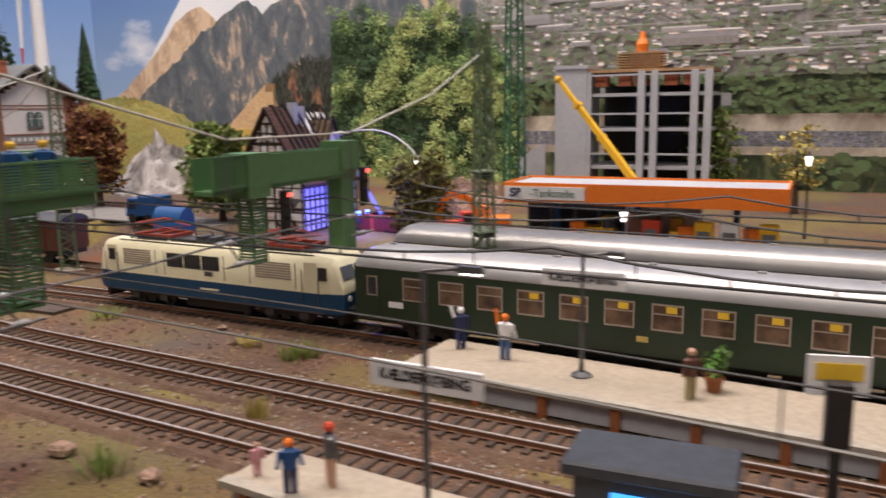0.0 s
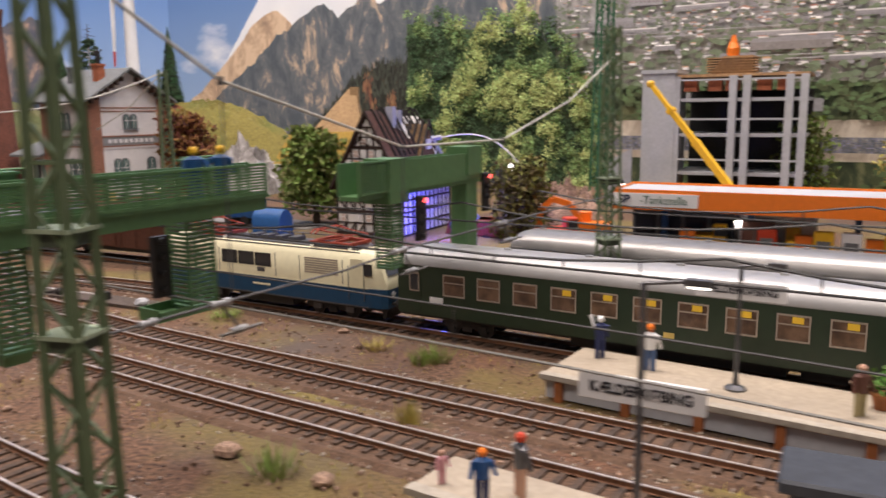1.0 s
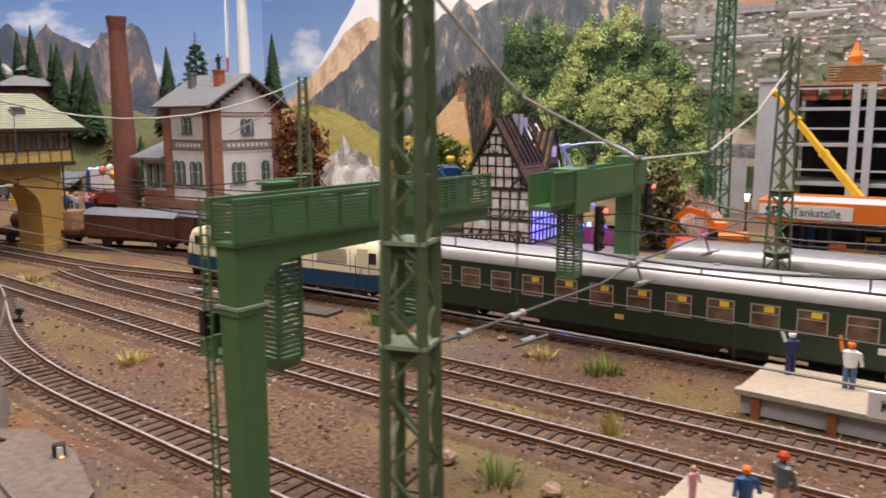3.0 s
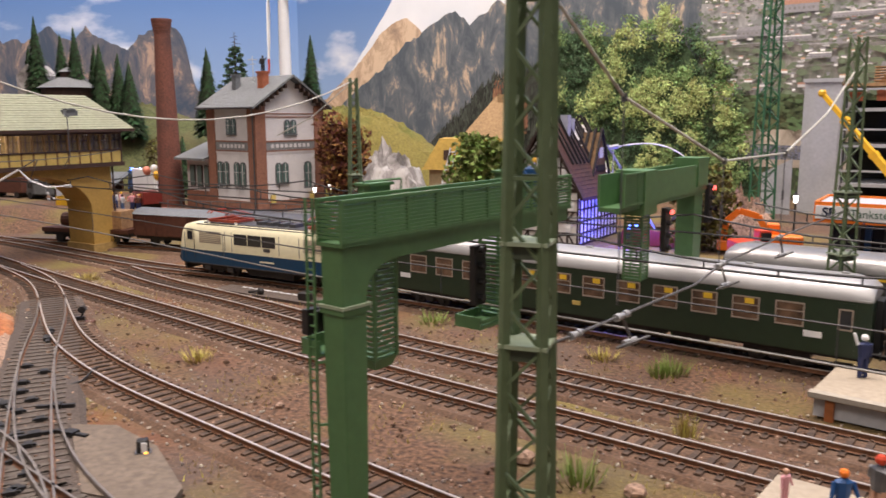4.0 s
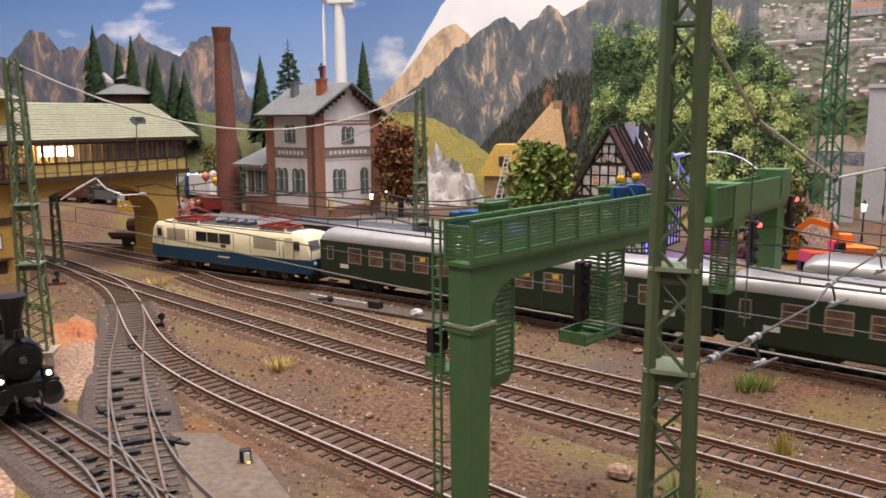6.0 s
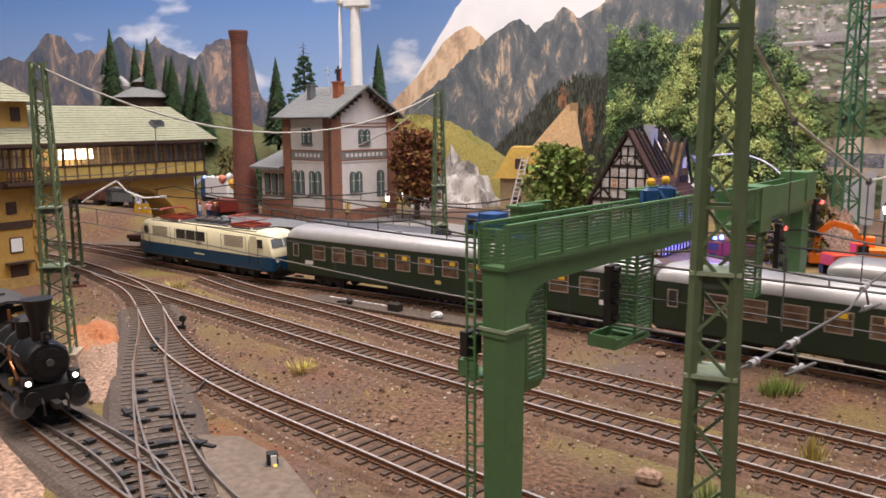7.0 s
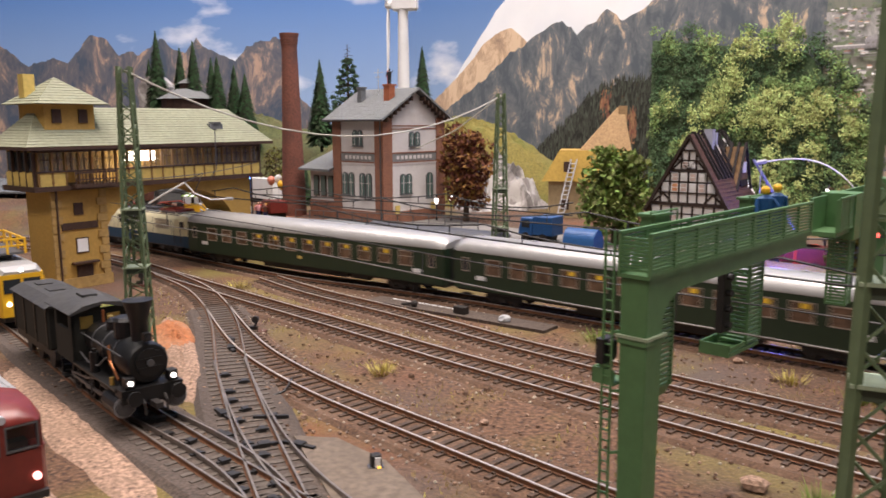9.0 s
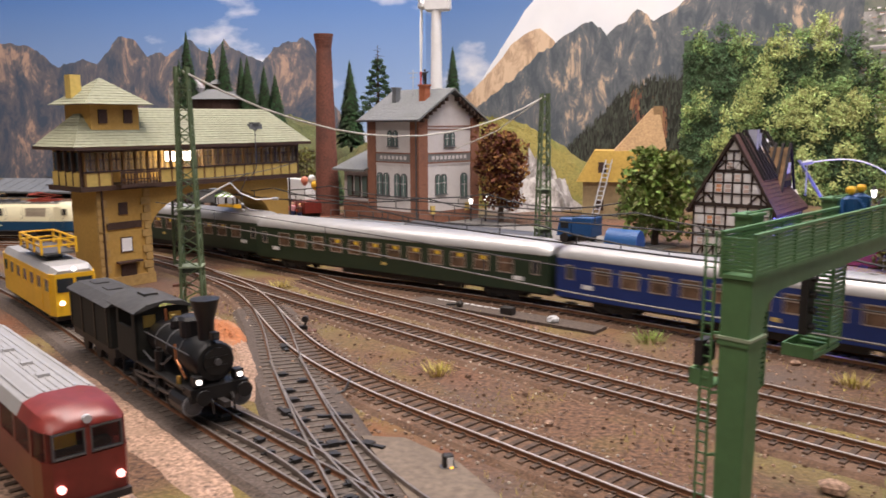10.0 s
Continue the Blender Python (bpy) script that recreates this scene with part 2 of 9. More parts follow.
ROOF_OLIVE = paint("moss_grey_roof_tiles", (0.27, 0.28, 0.19), 0.75, vary=0.12, grain=300, bump=0.2, dirt=(0.20, 0.20, 0.14), dirt_amount=0.5)
OCHRE = paint("ochre_plaster", (0.44, 0.27, 0.065), 0.8, vary=0.1, grain=400, bump=0.2, dirt=(0.30, 0.18, 0.05), dirt_amount=0.5, spread=30)
YELLOW_TRIM = paint("pale_yellow_boards", (0.62, 0.46, 0.13), 0.65, vary=0.1, bump=0.1)
BROWN = paint("dark_brown_timber", (0.055, 0.028, 0.018), 0.7, vary=0.2, bump=0.2)
WAGON = paint("oxide_brown_paint", (0.10, 0.036, 0.022), 0.6, vary=0.2, bump=0.1)
ORANGE = paint("orange_plastic", (0.80, 0.19, 0.012), 0.45, vary=0.06, bump=0.05, dirt=(0.62, 0.15, 0.02), dirt_amount=0.3)
RED = paint("signal_red_plastic", (0.55, 0.055, 0.02), 0.45, vary=0.06, bump=0.05)
RUSTRED = paint("pantograph_red", (0.27, 0.042, 0.02), 0.5, vary=0.1, bump=0.05)
YELLOW = paint("traffic_yellow_paint", (0.75, 0.43, 0.02), 0.42, vary=0.06, bump=0.05)
BUS_RED = paint("crimson_railbus_paint", (0.16, 0.022, 0.016), 0.34, vary=0.15, bump=0.05, dirt=(0.10, 0.02, 0.014), dirt_amount=0.5)
BLUE = paint("blue_plastic", (0.015, 0.08, 0.24), 0.45, vary=0.1, bump=0.05)
GLASS = pane_glass("dark_glass")
SCREEN = pane_glass("grey_windscreen", (0.12, 0.13, 0.15), 0.06)
CLEAR = pane_glass("clear_glazing", (0.35, 0.36, 0.36), 0.05, 0.28)
PEACH = paint("salmon_balloon", (0.62, 0.22, 0.14), 0.4, vary=0.05, bump=0)
LAMP_WHITE = lit("lit_white_lamp", (1.0, 0.93, 0.85), 3.5)
LAMP_RED = lit("lit_red_lamp", (1.0, 0.10, 0.08), 2.6)
LAMP_BLUE = lit("lit_blue_beacon", (0.08, 0.18, 1.0), 9.0)
LAMP_WARM = lit("lit_warm_window", (1.0, 0.88, 0.72), 16.0)


# ---- ground and tracks ----
def smooth_line(pts, step=0.5, soft=3.0):
    """Even points along a softened polyline."""
    p = np.array(pts, float)
    s = np.concatenate([[0], np.cumsum(np.hypot(*np.diff(p, axis=0).T))])
    n = int(s[-1] / 0.25)
    u = np.linspace(0, s[-1], n + 1)
    xy = np.stack([np.interp(u, s, p[:, i]) for i in (0, 1)], 1)
    w = int(soft / 0.25) * 3
    k = np.exp(-0.5 * (np.arange(-w, w + 1) / (soft / 0.25)) ** 2)
    k /= k.sum()
    head = xy[0] - (xy[1] - xy[0]) * np.arange(w, 0, -1)[:, None]
    tail = xy[-1] + (xy[-1] - xy[-2]) * np.arange(1, w + 1)[:, None]
    full = np.concatenate([head, xy, tail])
    xy = np.stack([np.convolve(full[:, i], k, "valid") for i in (0, 1)], 1)
    s = np.concatenate([[0], np.cumsum(np.hypot(*np.diff(xy, axis=0).T))])
    u = np.arange(0, s[-1], step)
    return np.stack([np.interp(u, s, xy[:, i]) for i in (0, 1)], 1)


def normals_of(line):
    d = np.gradient(line, axis=0)
    d /= np.hypot(*d.T)[:, None]
    return d, np.stack([-d[:, 1], d[:, 0]], 1)


def sweep(shape, line, prof):
    """Draws a closed profile of (side, z) points along a plan line."""
    _, nn = normals_of(line)
    shape.rings([[(p[0] + q[0] * s, p[1] + q[1] * s, z) for s, z in prof] for p, q in zip(line, nn)])
    return shape


def terrain(x, y):
    """Height of the scenery base: a flat yard, and a terrace behind the tracks."""
    edge = min(77.0, 56.6 - 0.49 * (x + 5.5))
    f = max(0.0, min(1.0, (y - edge) / 2.0))
    z = 2.2 * f * f * (3 - 2 * f)
    return z + 0.05 * noise.noise((x * 0.4, y * 0.4, 0))


def build_ground():
    bm = Shape()
    xs = np.concatenate([np.arange(-260, -110, 6), np.arange(-110, 40, 1.0), np.arange(40, 160, 6)])
    ys = np.concatenate([np.arange(-30, 10, 2), np.arange(10, 70, 1.0), np.arange(70, 200, 2.0)])
    grid = [[bm.bm.verts.new((x, y, terrain(x, y))) for x in xs] for y in ys]
    for j in range(len(ys) - 1):
        for i in range(len(xs) - 1):
            bm.bm.faces.new((grid[j][i], grid[j][i + 1], grid[j + 1][i + 1], grid[j + 1][i]))
    return single("ground", bm, SOIL, "brown scatter soil of the model yard with dry grass", "ground", kind="structure", smooth=True)


build_ground()

TRACKS = {
    "through": [(-130, 57), (-118, 62), (-107, 66), (-97, 69.2), (-88, 71), (-80, 71.2), (-72, 68.6), (-65.5, 65.5), (-57, 61.5), (-49.6, 58.2), (-40, 55.8),
                (-31, 52.8), (-23.6, 49.8), (-14, 45.4), (-7.7, 42.5), (-3, 40.3), (8, 35.0), (30, 24.2), (60, 9.5), (110, -15)],
    "rear": [(-52, 57.0), (-46, 52.6), (-40, 49.6), (-35, 46.9), (-27.7, 42.2), (-21.2, 38.9), (-12, 34.4), (-4, 30.6), (20, 19), (80, -10)],
    "middle": [(-110, 61), (-92, 65.2), (-80, 65.0), (-70, 61.2), (-63, 57.0), (-55.5, 52.6), (-48, 48.3), (-39, 43.4), (-30.3, 38.4), (-23.7, 35.0),
               (-20.5, 33.3), (-10, 28.2), (0, 23.3), (20, 13.5), (60, -6)],
    "near": [(-62, 56.2), (-55, 51.4), (-50.5, 46.4), (-46.3, 41.4), (-41.8, 36.4), (-35.1, 31.4), (-29.8, 28.5), (-24.9, 25.8), (-20.5, 23.3), (-8, 16.6), (10, 7), (40, -9)],
    "branch": [(-50.5, 46.4), (-46.3, 41.0), (-42.3, 34.6), (-37.1, 27.5), (-33, 22.2), (-29.5, 17.8), (-22, 9), (-10, -6)],
    "engine": [(-110, 64), (-90, 54.5), (-78, 48.6), (-66, 41.8), (-55, 34.7), (-47, 29.3), (-40, 24.9), (-34, 21.5), (-28, 18.2), (-20, 14), (0, 3), (20, -8)],
    "railbus": [(-120, 61), (-80, 39), (-60, 28), (-46, 20), (-39.5, 16.2), (-25, 8), (0, -6)],
    "goods": [(-95, 70), (-75, 69.5), (-58, 68.5), (-48, 66.9), (-34, 61.8), (-26, 58)],
    "loop": [(-5.5, 49.8), (-2, 48.1), (10, 42.2), (40, 27.5), (100, -2)],
}
BALLASTS = {"engine": ASH, "branch": ASH, "railbus": PALE}
ALL_TRACKS = {}


def sleeper_mesh():
    return Shape().solid([(-0.14, -1.4, 0.0), (0.14, -1.4, 0.0), (0.14, 1.4, 0.0), (-0.14, 1.4, 0.0)],
                         [(-0.12, -1.38, 0.2), (0.12, -1.38, 0.2), (0.12, 1.38, 0.2), (-0.12, 1.38, 0.2)])


def build_track(name, pts):
    line = smooth_line(pts, 0.7)
    ALL_TRACKS[name] = line
    t = thing("track", "model track with rusty rails on dark sleepers", "railway track", kind="structure", group="tracks of the yard")
    top, wide = (0.20 if name in ("engine", "branch") else 0.17) + 0.006 * len(ALL_TRACKS), 1.9 if name in ("engine", "branch") else 1.75
    part("ballast_bed", sweep(Shape(), line[::2], [(-wide - 0.5, -0.15), (-wide, top), (wide, top), (wide + 0.5, -0.15)]), BALLASTS.get(name, BALLAST), t)
    for side in (-0.825, 0.825):
        r = part("rail", sweep(Shape(), line, [(side - 0.10, 0.27), (side - 0.035, 0.31), (side - 0.045, 0.47), (side + 0.045, 0.47), (side + 0.035, 0.31), (side + 0.10, 0.27)]), RAIL_RUST, t)
        part("rail_head", sweep(Shape(), line, [(side - 0.05, 0.465), (side - 0.045, 0.50), (side + 0.045, 0.50), (side + 0.05, 0.465)]), RAIL_DULL if name in ("engine", "branch", "railbus", "goods") else RAIL_TOP, r, "worn running surface")
    return t, line


SLEEPER_JOBS = [(n, *build_track(n, p)) for n, p in TRACKS.items()]


def build_backdrop():
    """The show-room wall behind the layout, with its printed panorama."""
    w = thing("backdrop", "printed panorama of mountains and sky on the wall behind the layout", "backdrop", kind="structure")
    return w


# the wall runs along the tracks: x, y of a point u cm along it
WALL_O, WALL_D = Vector((-10, 119, 0)), Vector((0.895, -0.446, 0))
WALL_N = Vector((-0.446, -0.895, 0))


def on_wall(u, z, out=0.0):
    """A point on the panorama wall, which bends at its left corner."""
    p = WALL_O + WALL_D * max(u, -70) + Vector((0.975, 0.222, 0)) * min(0, u + 70) + WALL_N * out
    return (p.x, p.y, z)


def rock(name, dark, mid, light, scale, cut=0.5):
    m = bpy.data.materials.new(name)
    n, l, b = nodes_of(m)
    co = n.new("ShaderNodeTexCoord")
    mp = n.new("ShaderNodeMapping")
    mp.inputs["Scale"].default_value = (1.0, 1.0, 0.5)
    mp.inputs["Rotation"].default_value = (0, 0.35, 0)
    l.new(co.outputs["Object"], mp.inputs["Vector"])
    a = n.new("ShaderNodeTexNoise")
    a.inputs["Scale"].default_value, a.inputs["Detail"].default_value, a.inputs["Roughness"].default_value = scale, 10, 0.74
    a.inputs["Distortion"].default_value = 0.6
    l.new(mp.outputs[0], a.inputs["Vector"])
    r = n.new("ShaderNodeValToRGB")
    r.color_ramp.elements[0].position, r.color_ramp.elements[0].color = cut - 0.13, (*dark, 1)
    r.color_ramp.elements[1].position, r.color_ramp.elements[1].color = cut + 0.075, (*light, 1)
    e = r.color_ramp.elements.new(cut)
    e.color = (*mid, 1)
    l.new(a.outputs["Fac"], r.inputs["Fac"])
    l.new(r.outputs[0], b.inputs["Base Color"])
    b.inputs["Roughness"].default_value = 0.8
    return m


def sky_print():
    m = bpy.data.materials.new("printed_sky")
    n, l, b = nodes_of(m)
    co = n.new("ShaderNodeTexCoord")
    sep = n.new("ShaderNodeSeparateXYZ")
    l.new(co.outputs["Object"], sep.inputs[0])
    span = n.new("ShaderNodeMapRange")
    span.inputs[1].default_value, span.inputs[2].default_value = 0.14, 0.42
    l.new(sep.outputs["Z"], span.inputs[0])
    r = n.new("ShaderNodeValToRGB")
    r.color_ramp.elements[0].color, r.color_ramp.elements[1].color = (0.30, 0.43, 0.65, 1), (0.052, 0.165, 0.46, 1)
    l.new(span.outputs[0], r.inputs["Fac"])
    cloud = n.new("ShaderNodeTexNoise")
    cloud.inputs["Scale"].default_value, cloud.inputs["Detail"].default_value = 5.0, 8
    mp = n.new("ShaderNodeMapping")
    mp.inputs["Scale"].default_value = (1, 1, 2.2)
    l.new(co.outputs["Object"], mp.inputs["Vector"])
    l.new(mp.outputs[0], cloud.inputs["Vector"])
    cr = n.new("ShaderNodeMapRange")
    cr.inputs[1].default_value, cr.inputs[2].default_value = 0.56, 0.70
    l.new(cloud.outputs["Fac"], cr.inputs[0])
    mx = n.new("ShaderNodeMix")
    mx.data_type = "RGBA"
    l.new(cr.outputs[0], mx.inputs[0])
    l.new(r.outputs[0], mx.inputs[6])
    mx.inputs[7].default_value = (0.82, 0.84, 0.88, 1)
    l.new(mx.outputs[2], b.inputs["Base Color"])
    b.inputs["Roughness"].default_value = 0.75
    return m


SKY = sky_print()
ROCK = rock("printed_limestone", (0.085, 0.105, 0.125), (0.165, 0.175, 0.185), (0.60, 0.45, 0.32), 34, 0.555)
ROCK_PALE = rock("printed_sunlit_rock", (0.30, 0.21, 0.16), (0.55, 0.38, 0.25), (0.72, 0.54, 0.37), 30, 0.46)
ROCK_HAZE = rock("printed_hazy_rock", (0.055, 0.078, 0.12), (0.14, 0.13, 0.145), (0.44, 0.30, 0.23), 22, 0.535)
WOODS = rock("printed_dark_woods", (0.010, 0.014, 0.009), (0.026, 0.028, 0.016), (0.11, 0.062, 0.026), 60, 0.57)
CLOUD = paint("printed_cloud", (0.84, 0.85, 0.87), 0.8, vary=0.05, grain=12, bump=0, dirt=(0.72, 0.76, 0.83), dirt_amount=0.5, spread=9)


def ridge(keys, jag, step=0.6, bottom=-1.0, seed=0.0):
    """An outline along the wall: straight between the keys (u, z), roughened by noise, closed at the bottom."""
    us = np.arange(keys[0][0], keys[-1][0] + step, step)
    zs = np.interp(us, [k[0] for k in keys], [k[1] for k in keys])
    top = [(u, z + jag * (noise.noise((u * 0.35, seed, 0)) + 0.6 * noise.noise((u * 1.1, seed, 5)))) for u, z in zip(us, zs)]
    return top, bottom


def print_shape(parent, name, keys, jag, material, out, bottom=-1.0, seed=0.0, label=""):
    top, low = ridge(keys, jag, bottom=bottom, seed=seed)
    s = Shape()
    hi = [s.bm.verts.new(on_wall(u, z, out)) for u, z in top]
    lo = [s.bm.verts.new(on_wall(u, low, out)) for u, z in top]
    for i in range(len(hi) - 1):
        s.bm.faces.new((lo[i], lo[i + 1], hi[i + 1], hi[i]))
    return part(name, s, material, parent, label)


def build_city_print(parent):
    """A printed town view: bands of ground tone with houses, sheds, rail lines, trees and parked cars."""
    rng = random.Random(5)
    bands = [(-1, 6.2, BUSH), (6.2, 7.2, SAND), (7.2, 9.0, LOT), (9.0, 11.0, SAND), (11.0, 15.4, BUSH), (15.4, 22.0, TOWN), (22.0, 27.4, TOWN_HAZE), (27.4, 34.0, FAR_WOODS)]
    for z0, z1, m in bands:
        s = Shape()
        s.face([on_wall(11, z0, 1.4), on_wall(140, z0, 1.4), on_wall(140, z1, 1.4), on_wall(11, z1, 1.4)])
        part("town_band_print", s, m, parent)
    sheets = {}

    def quad(m, u, z, w, h, o, lean=0.0):
        sheets.setdefault(m, Shape()).face([on_wall(u, z, o), on_wall(u + w, z, o), on_wall(u + w - lean * w, z + h, o), on_wall(u + lean * w, z + h, o)])

    def crown(m, u, z, r, o):
        n = 7
        sheets.setdefault(m, Shape()).face([on_wall(u + r * math.cos(6.283 * i / n) * rng.uniform(0.75, 1.2), z + 0.62 * r * math.sin(6.283 * i / n) * rng.uniform(0.8, 1.15), o) for i in range(n)])

    def depth(z):
        """Nearer parts of the view lie lower and in front."""
        return 1.5 + (30 - z) * 0.03 + 0.004 * rng.random()

    def far(z):
        return 1.0 - 0.5 * max(0.0, min(1.0, (z - 15) / 13))

    for _ in range(1500):
        z = rng.uniform(15.3, 28.0)
        crown(PRINT_TREE, rng.uniform(11, 75), z, rng.uniform(0.25, 0.75) * far(z), depth(z))
    for _ in range(70):
        u, z = rng.uniform(11, 75), rng.choice([17.9, 18.6, 20.9, 21.6, 23.6]) + rng.uniform(-0.4, 0.4)
        quad(PRINT_DARK if rng.random() < 0.6 else PRINT_YARD, u, z, rng.uniform(5, 18), rng.uniform(0.05, 0.16), depth(z))
    for _ in range(900):
        u, z = rng.uniform(11, 75), 15.6 + 12.2 * rng.random()
        if 17.6 < z < 19.0 or 20.8 < z < 22.0:
            if rng.random() < 0.75:
                continue
        k = far(z)
        w, h = rng.uniform(0.35, 1.2) * k, rng.uniform(0.2, 0.42) * k
        o = depth(z)
        quad(PRINT_WHITE if rng.random() < 0.62 else PRINT_GREY, u, z, w, h, o)
        quad(rng.choice([PRINT_RED, PRINT_RED, PRINT_GREY, PRINT_GREY, PRINT_DARK]), u - 0.04, z + h, w + 0.08, h * rng.uniform(0.35, 0.7), o, 0.12)
    for _ in range(20):
        u, z = rng.uniform(11, 72), rng.choice([16.4, 18.0, 19.6, 20.6, 22.4, 24.6]) + rng.uniform(-0.3, 0.3)
        w, h, o = rng.uniform(2.0, 6.5), rng.uniform(0.3, 0.55), depth(z)
        quad(PRINT_GREY, u, z, w, h, o)
        quad(PRINT_WHITE, u, z + h, w, 0.16, o, 0.01)
        for j in range(int(w / 0.5)):
            quad(PRINT_DARK, u + 0.15 + j * 0.5, z + 0.08, 0.2, 0.14, o + 0.006)
    for u, z, w, h, wall, top in ((21.5, 25.4, 4.2, 1.0, PRINT_GREY, PRINT_RED), (33.0, 17.0, 4.4, 1.3, PRINT_WHITE, PRINT_GREY), (13.4, 13.6, 2.6, 2.2, PRINT_WHITE, PRINT_RED), (36.5, 19.2, 9.0, 0.9, PRINT_DARK, PRINT_GREY), (16.0, 22.8, 6.0, 0.8, PRINT_GREY, PRINT_GREY)):
        o = depth(z) + 0.05
        quad(wall, u, z, w, h, o)
        quad(top, u - 0.1, z + h, w + 0.2, h * 0.55, o, 0.05)
        for j in range(int(w / 0.55)):
            quad(PRINT_DARK, u + 0.15 + j * 0.55, z + h * 0.35, 0.24, h * 0.3, o + 0.006)
    for _ in range(1700):
        u, z = rng.uniform(11, 75), rng.uniform(11.0, 15.4)
        if noise.noise((u * 0.3, z * 0.9, 2)) > -0.25:
            crown(PRINT_SCRUB, u, z, rng.uniform(0.15, 0.5), depth(z))
    for row in range(7):
        for j in range(120):
            u, z = 17 + j * 0.42 + rng.uniform(-0.08, 0.08), 7.25 + row * 0.26
            if rng.random() < 0.85:
                quad(PRINT_CAR, u, z, 0.36, 0.13, depth(z))
                quad(PRINT_CAR, u + 0.07, z + 0.13, 0.2, 0.08, depth(z), 0.2)
    for _ in range(240):
        z = rng.uniform(0.5, 6.2)
        crown(PRINT_SCRUB, rng.uniform(24, 75), z, rng.uniform(0.4, 1.1), depth(z))
    for u, z, w, h in ((30.5, 3.2, 3.6, 2.6), (35.5, 2.2, 4.2, 2.2), (41, 4.2, 5, 1.4), (29, 13.2, 3.5, 0.9), (38, 12.0, 7, 1.2)):
        quad(PRINT_WHITE if z < 4 else PRINT_GREY, u, z, w, h, depth(z) + 0.05)
        quad(PRINT_GREY, u - 0.1, z + h, w + 0.2, 0.3, depth(z) + 0.05, 0.04)
    for m, s in sheets.items():
        tagged(part("town_detail_print", s, m, parent), kind="stuff")


BUSH = rock("printed_scrub", (0.02, 0.035, 0.015), (0.06, 0.08, 0.035), (0.16, 0.17, 0.08), 45)
LOT = rock("printed_car_park", (0.10, 0.10, 0.10), (0.22, 0.21, 0.20), (0.36, 0.34, 0.31), 120)
SAND = rock("printed_sand", (0.42, 0.35, 0.27), (0.56, 0.48, 0.38), (0.68, 0.60, 0.49), 30)
TOWN = rock("printed_town", (0.17, 0.185, 0.135), (0.28, 0.265, 0.23), (0.42, 0.39, 0.35), 40)
TOWN_HAZE = rock("printed_far_town", (0.20, 0.22, 0.195), (0.31, 0.31, 0.295), (0.45, 0.43, 0.42), 40)
WOODS_TREE = paint("printed_dark_conifers", (0.050, 0.055, 0.042), 0.9, islands=0.7, bump=0)
WOODS_RUST = paint("printed_rust_trees", (0.26, 0.125, 0.07), 0.9, islands=0.4, bump=0)
PRINT_SCRUB = paint("printed_green_scrub", (0.095, 0.135, 0.055), 0.9, islands=0.5, bump=0)
FAR_WOODS = rock("printed_far_woods", (0.09, 0.12, 0.105), (0.13, 0.16, 0.135), (0.20, 0.21, 0.17), 30)
PRINT_WHITE = paint("printed_white_walls", (0.78, 0.76, 0.74), 0.8, islands=0.25, bump=0)
PRINT_GREY = paint("printed_grey_roofs", (0.30, 0.29, 0.30), 0.8, islands=0.15, bump=0)
PRINT_RED = paint("printed_red_roofs", (0.50, 0.28, 0.19), 0.8, islands=0.3, bump=0)
PRINT_DARK = paint("printed_dark_trains", (0.24, 0.225, 0.22), 0.8, islands=0.15, bump=0)
PRINT_TREE = paint("printed_tree_tops", (0.165, 0.205, 0.125), 0.8, islands=0.22, bump=0)
PRINT_YARD = rock("printed_rail_yard", (0.26, 0.255, 0.255), (0.37, 0.365, 0.36), (0.48, 0.47, 0.47), 60)
PRINT_CAR = paint("printed_parked_cars", (0.15, 0.165, 0.22), 0.7, islands=0.7, bump=0)


